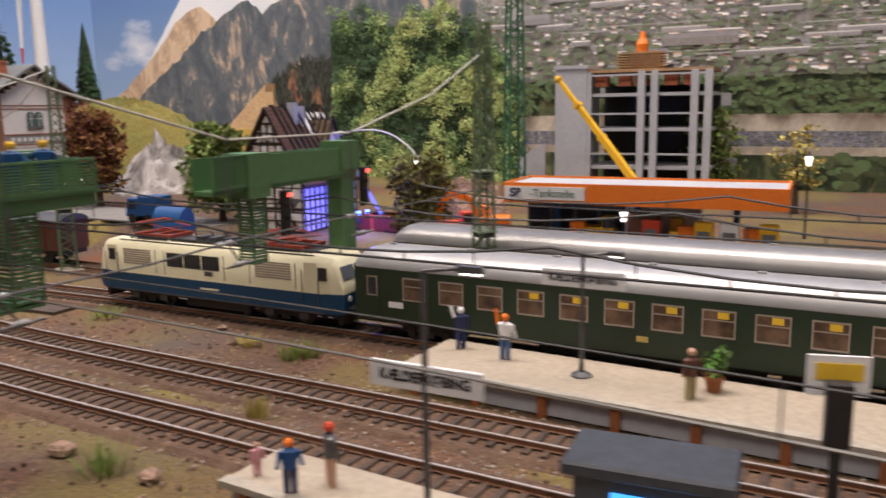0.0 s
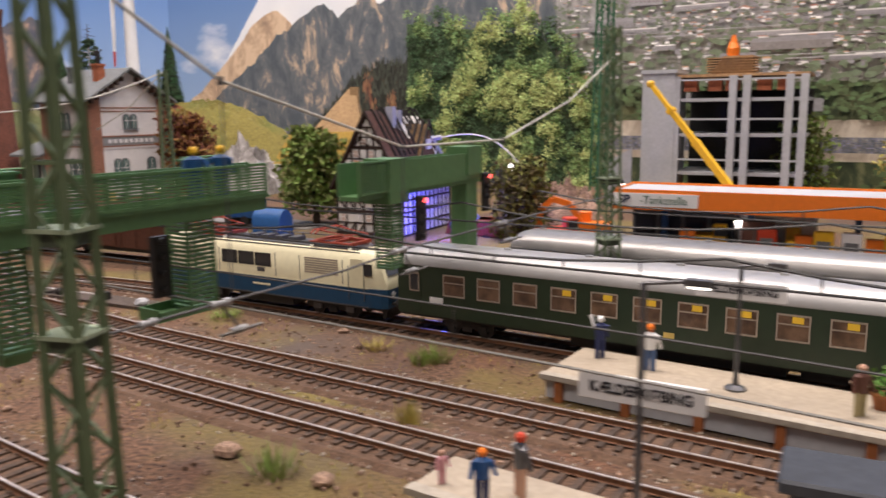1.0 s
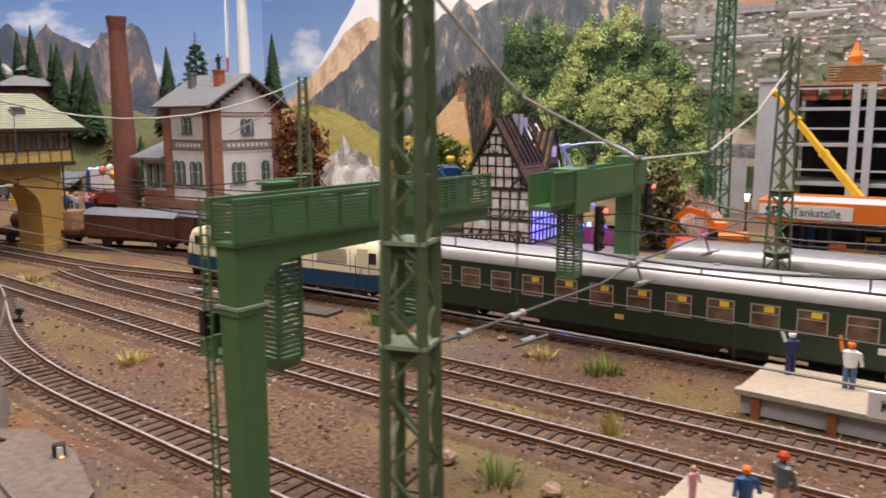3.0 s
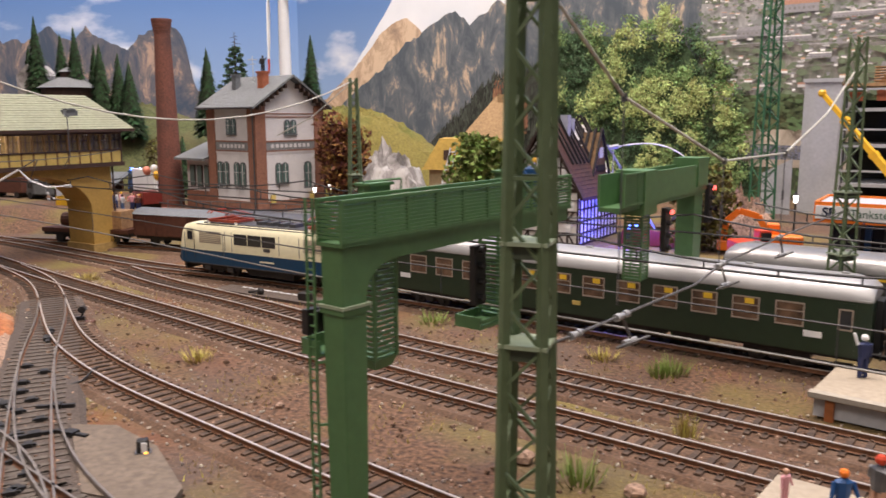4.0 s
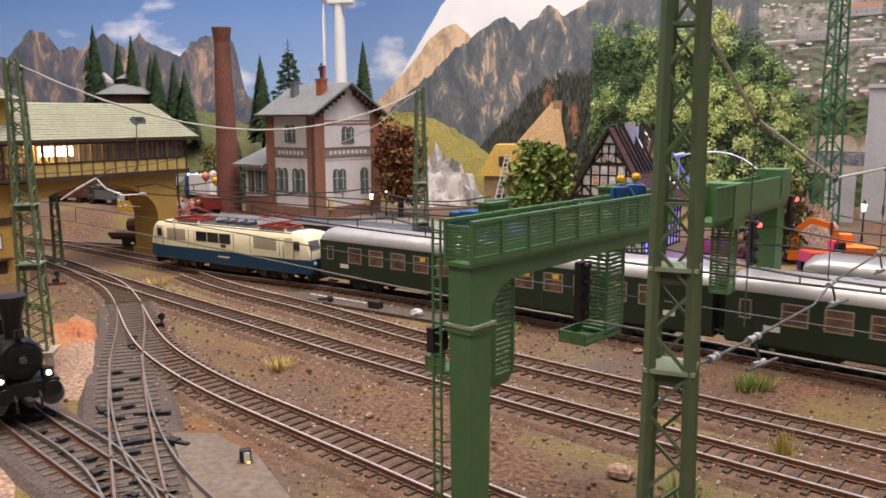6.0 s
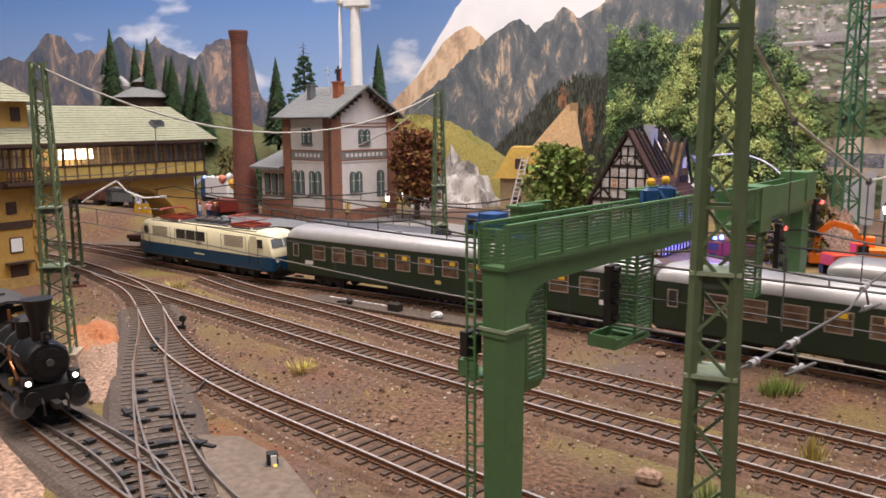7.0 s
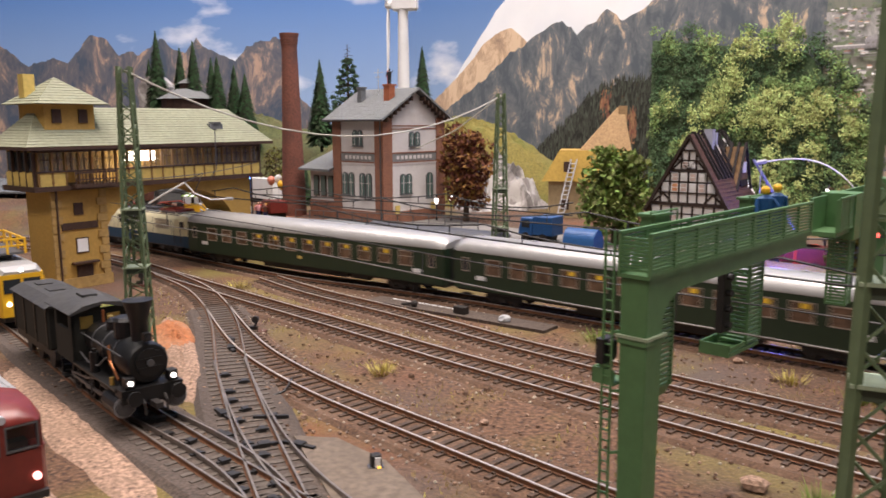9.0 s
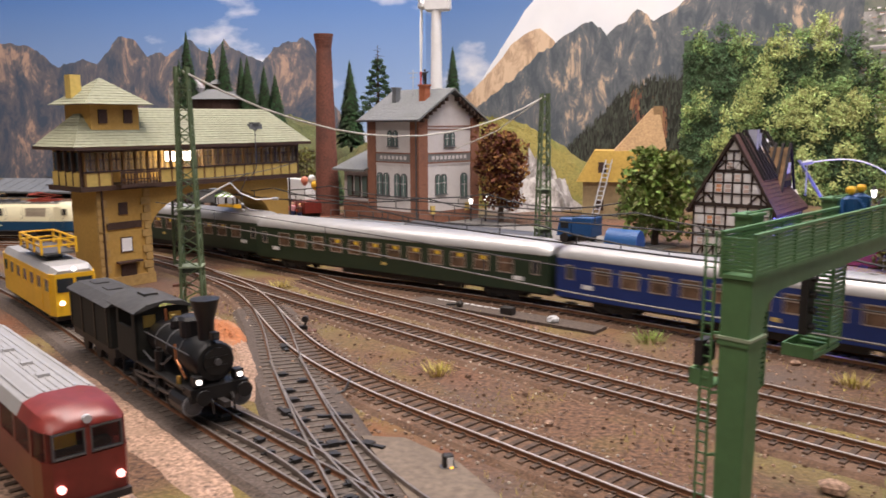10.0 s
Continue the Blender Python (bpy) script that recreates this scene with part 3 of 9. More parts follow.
def build_panorama():
    w = build_backdrop()
    s = Shape()
    for u0, u1 in ((-330, -70), (-70, 150)):
        a, b = on_wall(u0, -5), on_wall(u1, -5)
        s.face([a, b, (b[0], b[1], 130), (a[0], a[1], 130)])
    part("sky_print", s, SKY, w, "printed blue sky with white clouds")
    print_shape(w, "cloud_print", [(-57, 17), (-55.6, 20.6), (-48.2, 29.3), (-45, 32.9), (-41.4, 36), (-25, 38), (-11, 36), (6, 30), (8, 14)], 0.5, CLOUD, 0.3, 10, 9)
    print_shape(w, "far_ridge_print", [(-183.9, 28.9), (-158.8, 30.3), (-151.6, 29.1), (-145.8, 25.1), (-140.8, 26.7), (-137.8, 25.6), (-132.6, 31.2), (-129.7, 30.4), (-126.9, 27.7), (-122.7, 27.1), (-117.8, 30.4), (-113.2, 27.0), (-110.7, 30.6), (-108.5, 28.1), (-102.7, 25.8), (-100.3, 28.6), (-94.4, 30.7), (-91.9, 27.9), (-90.1, 19.0), (-85.6, 13.9)], 0.9, ROCK_HAZE, 0.5, -1, 4)
    print_shape(w, "sunlit_peak_print", [(-64, 15), (-59.9, 17.5), (-52.8, 22.5), (-47.5, 27.3), (-44, 29.2), (-41.3, 29.7), (-38.2, 27.4), (-34, 20)], 0.35, ROCK_PALE, 0.7, -1, 6)
    print_shape(w, "mountain_print", [(-60, 13), (-55.6, 16.2), (-48.7, 20.4), (-42.4, 24.5), (-36.4, 27.7), (-30.8, 30), (-27.5, 27.7), (-22, 31), (-19, 28.8), (-14.4, 31.5), (-6.9, 31.5), (4, 34), (30, 37), (110, 38)], 0.95, ROCK, 0.9, -1, 2)
    print_shape(w, "forest_print", [(-38, 6), (-34, 9.5), (-30, 12.5), (-26, 16.2), (-22.5, 18.6), (-19.1, 19.6), (-12.4, 19.6), (0, 19)], 0.5, WOODS, 1.1, -1, 7)
    rng = random.Random(14)
    for name, m, count in (("conifer_wood_print", WOODS_TREE, 2200), ("autumn_tree_print", WOODS_RUST, 110)):
        s = Shape()
        for k in range(count):
            u = rng.uniform(-36, -3)
            top = float(np.interp(u, [-36, -33, -30, -26, -22.5, -19, -12, -3], [8, 10.8, 13.4, 17.0, 19.6, 20.6, 20.4, 20]))
            z, wd, h = 3 + (top - 3) * rng.random() ** 0.7, rng.uniform(0.14, 0.3), rng.uniform(0.7, 1.6)
            if m is WOODS_RUST:
                u, z = rng.choice([(-21.8, 15.4), (-21.6, 17.2), (-17.2, 14.2), (-17.0, 12.4), (-20.8, 13.4)])
                u, z, wd = u + rng.uniform(-0.8, 0.8), z + rng.uniform(-1.6, 1.4), 0.28
            o = 1.14 + (20 - z) * 0.01 + 0.004 * rng.random()
            s.face([on_wall(u - wd, z - h * 0.6, o), on_wall(u + wd, z - h * 0.6, o), on_wall(u + wd * 0.45, z, o), on_wall(u, z + h * 0.5, o), on_wall(u - wd * 0.45, z, o)])
        tagged(part(name, s, m, w), kind="stuff")
    build_city_print(w)
    return w


BACKDROP = build_panorama()


# ---- the moving train ----
def body_ring(x, half, low, high, roof, n=6, shrink=1.0):
    """A coach cross-section at x: straight sides and a rounded roof."""
    pts = [(x, -half, low), (x, -half, high)]
    for i in range(1, n):
        a = math.pi * i / n
        pts.append((x, -half * math.cos(a), high + (roof - high) * math.sin(a) ** 0.8 * shrink))
    pts += [(x, half, high), (x, half, low)]
    return pts


def wheelset(parent, x, r=0.5, name="wheel"):
    s = Shape()
    for y in (-0.82, 0.82):
        s.rod((x, y - 0.12, r), (x, y + 0.12, r), r, seg=14)
    s.rod((x, -0.8, r), (x, 0.8, r), 0.1)
    return part(name, s, BLACK, parent)


def bogie(parent, x, half=1.6):
    s = Shape()
    for y in (-1.05, 1.05):
        s.box(x - half, x + half, y - 0.09, y + 0.09, 0.45, 0.75)
        for k in (-1, 1):
            s.box(x + k * half * 0.62 - 0.18, x + k * half * 0.62 + 0.18, y - 0.14, y + 0.14, 0.3, 0.7)
        s.box(x - 0.3, x + 0.3, y - 0.14, y + 0.14, 0.28, 0.6)
    s.box(x - 0.4, x + 0.4, -1, 1, 0.5, 0.9)
    b = part("bogie", s, BLACK, parent)
    for k in (-1, 1):
        wheelset(b, x + k * half * 0.62, 0.5)
    return b


def side_window(parent, x, w, z0, z1, y, frame_mat, sgn, glass=None, divided=True):
    f = Shape()
    t = 0.07
    yo = y + sgn * 0.03
    ys = sorted((y - sgn * 0.05, yo))
    f.box(x - w / 2 - t, x + w / 2 + t, *ys, z0 - t, z0)
    f.box(x - w / 2 - t, x + w / 2 + t, *ys, z1, z1 + t)
    f.box(x - w / 2 - t, x - w / 2, *ys, z0, z1)
    f.box(x + w / 2, x + w / 2 + t, *ys, z0, z1)
    if divided:
        f.box(x - w / 2, x + w / 2, *ys, z0 + (z1 - z0) * 0.62, z0 + (z1 - z0) * 0.62 + 0.05)
    o = part("window", f, frame_mat, parent)
    g = Shape()
    g.box(x - w / 2, x + w / 2, *sorted((y - sgn * 0.02, y + sgn * 0.004)), z0, z1)
    part("pane", g, glass or COACH_PANE, o)
    return o


COACH_PANE = paint("coach_window_with_brown_interior", (0.16, 0.10, 0.065), 0.12, vary=0.5, grain=120, bump=0.0, dirt=(0.05, 0.035, 0.03), dirt_amount=0.8, spread=150)
ALU = paint("aluminium_window_frame", (0.42, 0.36, 0.30), 0.4, 0.4, vary=0.1, bump=0.0)
SIGN_YELLOW = paint("yellow_window_sticker", (0.85, 0.55, 0.04), 0.5, vary=0.05, bump=0)
DULL_ROOF = paint("dull_grey_roof_paint", (0.30, 0.29, 0.28), 0.38, 0.5, vary=0.08, grain=150, bump=0.04, dirt=(0.20, 0.19, 0.18), dirt_amount=0.5, spread=25)
ENDGREY = paint("dark_gangway_rubber", (0.02, 0.02, 0.02), 0.8, vary=0.2)


def build_coach(label, colour, stickers=True, length=30.2, panes=12, stripe=None, name="passenger_coach", top=None):
    c = thing(name, label, "railway coach")
    h, low, high, roof = 1.55, 1.0, 3.75, 4.75
    L = length / 2
    part("body", Shape().box(-L, L, -h, h, low, high), colour, c)
    rs = []
    for x, k, hh in ((-L, 0.55, 0.93), (-L + 0.25, 0.80, 0.98), (-L + 1.0, 1.0, 1.02), (L - 1.0, 1.0, 1.02), (L - 0.25, 0.80, 0.98), (L, 0.55, 0.93)):
        rs.append(body_ring(x, h * hh, high, high + 0.02, high + (roof - high) * k, 10))
    roof_ob = part("roof", Shape().rings(rs), top or SILVER, c, "silver-grey rounded roof", smooth=True)
    for x in np.linspace(-L + 1.5, L - 1.5, 7):
        part("ventilator", Shape().box(x - 0.18, x + 0.18, -0.12, 0.12, roof - 0.03, roof + 0.07), SILVER, roof_ob)
    s = Shape()
    s.box(-L + 0.1, L - 0.1, -h - 0.02, -h + 0.1, high - 0.03, high + 0.06).box(-L + 0.1, L - 0.1, h - 0.1, h + 0.02, high - 0.03, high + 0.06)
    part("gutter", s, SILVER, c)
    if stripe:
        part("first_class_stripe", Shape().box(-L + 1, L - 1, -h - 0.025, -h + 0.02, high - 0.34, high - 0.1), stripe, c)
    part("underframe", Shape().box(-L, L, -1.25, 1.25, 0.8, 1.02).box(-5, 5, -1.1, 1.1, 0.45, 0.85).box(5.6, 7.4, -1.2, -0.6, 0.5, 0.85), BLACK, c)
    for x in (-L + 4.2, L - 4.2):
        bogie(c, x)
    xs = np.linspace(-L + 3.6, L - 3.6, panes)
    for i, x in enumerate(xs):
        for sg in (-1, 1):
            wd = side_window(c, x, 1.22, 2.25, 3.3, sg * h, ALU, sg)
            if stickers and sg < 0 and 3 <= i < panes - 1:
                part("sticker", Shape().box(x - 0.05, x + 0.4, -h - 0.03, -h - 0.008, 3.0, 3.28), SIGN_YELLOW, wd)
    for x in (-L + 1.1, L - 1.1):
        for sg in (-1, 1):
            d = Shape()
            d.box(x - 0.42, x + 0.42, *sorted((sg * h, sg * (h + 0.025))), low + 0.15, high - 0.15)
            door = part("door", d, colour, c)
            side_window(door, x, 0.5, 2.35, 3.25, sg * (h + 0.026), ALU, sg, GLASS, False)
            part("step", Shape().box(x - 0.4, x + 0.4, *sorted((sg * 1.2, sg * 1.5)), 0.55, 0.65), BLACK, door)
    for x in (-L + 2.5, L - 2.5):
        part("destination_plate", Shape().box(x - 0.42, x + 0.42, -h - 0.03, -h + 0.01, 1.75, 2.05), WHITE, c)
    part("number_plate", Shape().box(-0.25, 0.25, -h - 0.03, -h + 0.01, 1.6, 1.85), YELLOW_TRIM, c)
    for sg in (-1, 1):
        part("gangway", Shape().box(*sorted((sg * L, sg * (L + 0.3))), -0.6, 0.6, 1.0, 3.7), ENDGREY, c)
        b = Shape()
        for y in (-0.9, 0.9):
            b.rod((sg * L, y, 1.15), (sg * (L + 0.35), y, 1.15), 0.1).rod((sg * (L + 0.35), y, 1.15), (sg * (L + 0.42), y, 1.15), 0.24, seg=10)
        part("buffer", b, BLACK, c)
        part("coupling", Shape().box(*sorted((sg * L, sg * (L + 0.55))), -0.1, 0.1, 0.75, 0.95), BLACK, c)
    return c


def build_pantograph(parent, x):
    s = Shape()
    for y in (-0.95, 0.95):
        s.bar((x - 1.4, y, 4.34), (x + 1.4, y, 4.34), 0.22, 0.2)
    s.bar((x - 1.4, -1.05, 4.34), (x - 1.4, 1.05, 4.34), 0.22, 0.2).bar((x + 1.4, -1.05, 4.34), (x + 1.4, 1.05, 4.34), 0.22, 0.2).bar((x, -1.05, 4.34), (x, 1.05, 4.34), 0.18, 0.16)
    p = part("pantograph", s, RUSTRED, parent, "folded red pantograph")
    for y in (-0.95, 0.95):
        part("arm", Shape().path([(x - 1.2, y, 4.42), (x + 1.5, y * 0.75, 4.8), (x - 1.0, y * 0.95, 5.1)], 0.065, 5), RUSTRED, p)
        for dx in (-1.4, 1.4):
            part("insulator", Shape().rod((x + dx, y, 4.08), (x + dx, y, 4.3), 0.12, seg=8), WHITE, p)
    for dx in (-1.1, -0.75):
        part("bow", Shape().path([(x + dx, -1.4, 4.95), (x + dx, -1.1, 5.12), (x + dx, 1.1, 5.12), (x + dx, 1.4, 4.95)], 0.055, 5), RUSTRED, p)
    return p


def build_loco():
    c = thing("electric_locomotive", "cream and ocean-blue electric locomotive with red pantographs", "locomotive")
    L, h = 9.3, 1.6
    part("lower_body", Shape().rings([[(x, -y, 0.95), (x, -y, 2.05), (x, y, 2.05), (x, y, 0.95)] for x, y in ((-L, 1.36), (-L + 0.35, 1.52), (-L + 1.0, h), (L - 1.0, h), (L - 0.35, 1.52), (L, 1.36))]), OCEAN, c)
    up = []
    for x, y, zt in ((-L + 0.0, 1.36, 2.62), (-L + 0.1, 1.38, 2.85), (-L + 0.45, 1.47, 3.85), (-L + 0.75, 1.52, 4.04), (-L + 1.5, h, 4.12), (L - 1.5, h, 4.12), (L - 0.75, 1.52, 4.04), (L - 0.45, 1.47, 3.85), (L - 0.1, 1.38, 2.85), (L, 1.36, 2.62)):
        up.append([(x, -y, 2.05), (x, -y, max(2.2, zt - 0.45)), (x, -y * 0.82, zt - 0.08), (x, 0, zt), (x, y * 0.82, zt - 0.08), (x, y, max(2.2, zt - 0.45)), (x, y, 2.05)])
    part("upper_body", Shape().rings(up), CREAM, c, "cream upper body", smooth=True)
    part("waist_stripe", Shape().box(-L + 1.2, L - 1.2, -h - 0.015, h + 0.015, 2.02, 2.09), CREAM, c)
    part("skirt_stripe", Shape().box(-L + 1.2, L - 1.2, -h - 0.015, h + 0.015, 0.92, 0.99), IRON, c)
    rf = Shape().box(-7.0, 7.0, -0.95, 0.95, 4.05, 4.16)
    part("roof_walkway", rf, IRON, c)
    eq = Shape()
    for x in (-1.6, -0.6, 0.5, 1.6):
        eq.box(x - 0.3, x + 0.3, -0.5, 0.5, 4.15, 4.42).rod((x, 0.6, 4.15), (x, 0.6, 4.6), 0.08)
    eq.rod((-4, 0.3, 4.6), (4, 0.3, 4.6), 0.04)
    part("roof_equipment", eq, IRON, c)
    for x in (-5.0, 5.0):
        build_pantograph(c, x)
    for sg in (-1, 1):
        y = sg * (h + 0.0)
        for x0, x1 in ((-6.9, -4.6), (3.5, 6.0)):
            s = Shape()
            for k in range(7):
                z = 2.62 + k * 0.14
                s.box(x0, x1, *sorted((y - sg * 0.02, y + sg * 0.025)), z, z + 0.09)
            part("grille", s, ALU, c, "grey louvred side grille")
        for x in (-2.6, -1.2, 0.2):
            side_window(c, x, 1.16, 2.75, 3.45, y, BLACK, sg, GLASS, False)
        for x in (-7.9, 7.3):
            d = Shape().box(x - 0.42, x + 0.42, *sorted((y, y + sg * 0.02)), 2.1, 3.7)
            door = part("door", d, CREAM, c)
            side_window(door, x + (0.8 if x > 0 else -0.0), 0.4, 2.85, 3.4, y + sg * 0.02, BLACK, sg, GLASS, False)
        part("number_plate", Shape().box(-0.3, 0.3, *sorted((y, y + sg * 0.03)), 2.35, 2.6), IRON, c)
        for x in (-8.45, -7.45, 6.75, 7.85):
            part("handrail", Shape().rod((x, y + sg * 0.06, 1.3), (x, y + sg * 0.06, 3.3), 0.025, seg=5), IRON, c)
        for x in (-4.2, -3.5, 1.2, 3.1, 6.3):
            part("panel_seam", Shape().box(x - 0.025, x + 0.025, *sorted((y, y + sg * 0.012)), 2.15, 3.6), IRON, c)
        part("roof_edge", Shape().box(-7.4, 7.4, *sorted((sg * 1.30, sg * 1.36)), 4.0, 4.07), IRON, c)
        for x in (-6.5, -4.1, 4.1, 6.5):
            part("sand_box", Shape().box(x - 0.3, x + 0.3, *sorted((sg * 1.1, sg * 1.28)), 0.4, 0.8), IRON, c)
        part("class_lettering", Shape().box(-0.7, 0.7, *sorted((y, y + sg * 0.02)), 1.5, 1.62), CREAM, c)
    for sg in (-1, 1):
        wnd = Shape()
        for y0, y1 in ((-1.2, -0.07), (0.07, 1.2)):
            a, b2 = sg * (L - 0.08), sg * (L - 0.33)
            wnd.solid([(a + sg * 0.03, y0, 2.82), (a + sg * 0.03, y1, 2.82), (b2 + sg * 0.03, y1, 3.5), (b2 + sg * 0.03, y0, 3.5)],
                      [(a - sg * 0.1, y0, 2.82), (a - sg * 0.1, y1, 2.82), (b2 - sg * 0.1, y1, 3.5), (b2 - sg * 0.1, y0, 3.5)])
        part("windscreen", wnd, SCREEN, c)
        lm = Shape()
        for y in (-0.85, 0.85):
            lm.rod((sg * (L - 0.02), y, 1.75), (sg * (L + 0.06), y, 1.75), 0.16, seg=10)
        part("tail_lamp" if sg > 0 else "headlamp", lm, WHITE, c)
        b = Shape()
        for y in (-0.9, 0.9):
            b.rod((sg * (L - 0.2), y, 1.2), (sg * (L + 0.3), y, 1.2), 0.1).rod((sg * (L + 0.3), y, 1.2), (sg * (L + 0.38), y, 1.2), 0.25, seg=10)
        part("buffer", b, BLACK, c)
        part("plough", Shape().solid([(sg * (L - 0.5), -1.2, 0.3), (sg * (L - 0.3), -1.2, 0.3), (sg * (L - 0.3), 1.2, 0.3), (sg * (L - 0.5), 1.2, 0.3)],
                                     [(sg * (L - 0.5), -1.3, 0.95), (sg * (L - 0.1), -1.2, 0.95), (sg * (L - 0.1), 1.2, 0.95), (sg * (L - 0.5), 1.3, 0.95)]), BLACK, c)
    part("underframe", Shape().box(-L + 0.5, L - 0.5, -1.3, 1.3, 0.75, 0.97).box(-2.2, 2.2, -1.25, 1.25, 0.35, 0.8), BLACK, c)
    for x in (-5.2, 5.2):
        bogie(c, x, 2.0)
    return c


LOCO = build_loco()
COACHES = [build_coach("bottle-green express coach with silver roof behind the locomotive", COACH_GREEN),
           build_coach("second bottle-green express coach with silver roof", COACH_GREEN),
           build_coach("cobalt-blue express coach with silver roof", COACH_BLUE, False),
           build_coach("trailing cobalt-blue coach with silver roof", COACH_BLUE, False)]

# a first-class train that stands on the loop track
STAND = build_coach("standing dark coach with a yellow first-class stripe and silver roof", IRON, False, 33.0, 13, SIGN_YELLOW, top=DULL_ROOF)

# how far the gap between locomotive and first coach has come along the through track
RUN = [(0.0, 132.1), (0.5, 129.1), (1.0, 126.3), (1.5, 123.6), (2.0, 120.7), (2.5, 117.8), (4.0, 108.5), (4.5, 105.3), (5.0, 102.2), (5.5, 99.3), (7.0, 91.2), (7.5, 88.4),
       (8.0, 84.3), (8.5, 78.7), (9.0, 71.3), (9.5, 58.6), (10.0, 42.0)]


def on_line(line, s):
    d = np.concatenate([[0], np.cumsum(np.hypot(*np.diff(line, axis=0).T))])
    return np.array([np.interp(s, d, line[:, 0]), np.interp(s, d, line[:, 1])])


def rail_pose(line, mid, half):
    """The pose of a vehicle whose bogies stand half before and behind mid."""
    a, b = on_line(line, mid - half), on_line(line, mid + half)
    c = (a + b) / 2
    return pose(c[0] * CM, c[1] * CM, 0.5 * CM, 0, 0, math.degrees(math.atan2(b[1] - a[1], b[0] - a[0])))


STAND.matrix_world = rail_pose(ALL_TRACKS["loop"], 17.3, 11)


def motions():
    line = ALL_TRACKS["through"]
    times = np.arange(0, 10.01, 0.25)
    ts, ss = zip(*RUN)
    fine = np.interp(np.arange(-1, 11.01, 0.05), ts, ss)
    k = np.exp(-0.5 * (np.arange(-8, 9) / 4.0) ** 2)
    k /= k.sum()
    soft = np.convolve(np.pad(fine, 8, mode="reflect", reflect_type="odd"), k, "valid")
    for car, offset, half in [(LOCO, -9.75, 5.2)] + [(c, 15.5 + 31.0 * i, 10.6) for i, c in enumerate(COACHES)]:
        walk(car, [(float(t), rail_pose(line, float(np.interp(t, np.arange(-1, 11.01, 0.05), soft)) + offset, half)) for t in times])


# ---- signal gantries, masts and overhead wire ----
def lattice(s, x0, y0, z0, z1, w0, w1, bays, bar=0.09, diag=0.06):
    """Four corner posts with zigzag bracing, tapering from width w0 to w1."""
    def corner(i, f):
        w = (w0 + (w1 - w0) * f) / 2
        sx, sy = ((-1, -1), (1, -1), (1, 1), (-1, 1))[i]
        return Vector((x0 + sx * w, y0 + sy * w, z0 + (z1 - z0) * f))
    for i in range(4):
        s.bar(corner(i, 0), corner(i, 1), bar, bar)
    for k in range(bays):
        f, g = k / bays, (k + 1) / bays
        for i in range(4):
            j = (i + 1) % 4
            if (k + i) % 2:
                s.rod(corner(i, f), corner(j, g), diag / 2, seg=4)
            else:
                s.rod(corner(j, f), corner(i, g), diag / 2, seg=4)
            if k % 4 == 0:
                s.rod(corner(i, f), corner(j, f), diag / 2, seg=4)


def build_mast(x, y, height, rz, w0=1.1, w1=0.55, material=None, bays=22, collars=(0.32, 0.52), label="green lattice catenary mast beside the track", bar=0.13, diag=0.09):
    m = thing("catenary_mast", label, "mast", x, y, 0, rz, group="catenary masts")
    s = Shape()
    lattice(s, 0, 0, 0.3, height, w0, w1, bays, bar, diag)
    part("lattice_shaft", s, material or MAST_GREEN, m)
    part("foot", Shape().box(-w0 * 0.8, w0 * 0.8, -w0 * 0.8, w0 * 0.8, 0, 0.35), CONCRETE, m)
    for f in collars:
        w = (w0 + (w1 - w0) * f) / 2 + 0.12
        z = height * f
        c = part("collar", Shape().box(-w, w, -w, w, z, z + 0.09), COLLAR_GREEN, m, "pale cast bracket plate")
        part("clamp", Shape().box(-w * 0.75, w * 0.75, -w * 0.75, w * 0.75, z - 0.3, z), MAST_DARK, c)
    return m


build_mast(-14.1, 15.6, 19, -8, 1.04, 0.6, bays=20, collars=(0.41, 0.53), bar=0.2, diag=0.10)
build_mast(-48.4, 35.1, 16.7, 25, 1.3, 0.62, bays=26)
build_mast(-32.2, 59.4, 15.8, 30, 1.2, 0.5, bays=24)
build_mast(0.1, 44.2, 16.8, 25, 1.05, 0.55, bays=24)
build_mast(-66.8, 59.1, 7.2, 30, 0.7, 0.5, bays=10, collars=())
build_mast(3.4, 86, 36, 20, 1.9, 0.9, FAR_GREEN, bays=30, collars=(), label="tall dark green lattice tower behind the train", bar=0.2, diag=0.12)


def louvre_railing(parent, length, y, z0, z1, x0=0.0):
    """A walkway side of posts and many thin horizontal slats."""
    n = max(2, int(length / 1.25))
    rail = part("railing", Shape().box(x0, x0 + length, y - 0.045, y + 0.045, z0, z0 + 0.09), GREEN, parent)
    for i in range(n + 1):
        x = x0 + length * i / n
        part("post", Shape().box(x - 0.05, x + 0.05, y - 0.05, y + 0.05, z0, z1 + 0.05), GREEN, rail)
    k = 0
    while z0 + 0.1 + k * 0.105 < z1:
        z = z0 + 0.1 + k * 0.105
        part("slat", Shape().box(x0, x0 + length, y - 0.03, y + 0.03, z, z + 0.068), GREEN, rail)
        k += 1
    part("hand_rail", Shape().box(x0 - 0.05, x0 + length + 0.05, y - 0.06, y + 0.06, z1, z1 + 0.09), GREEN, rail)


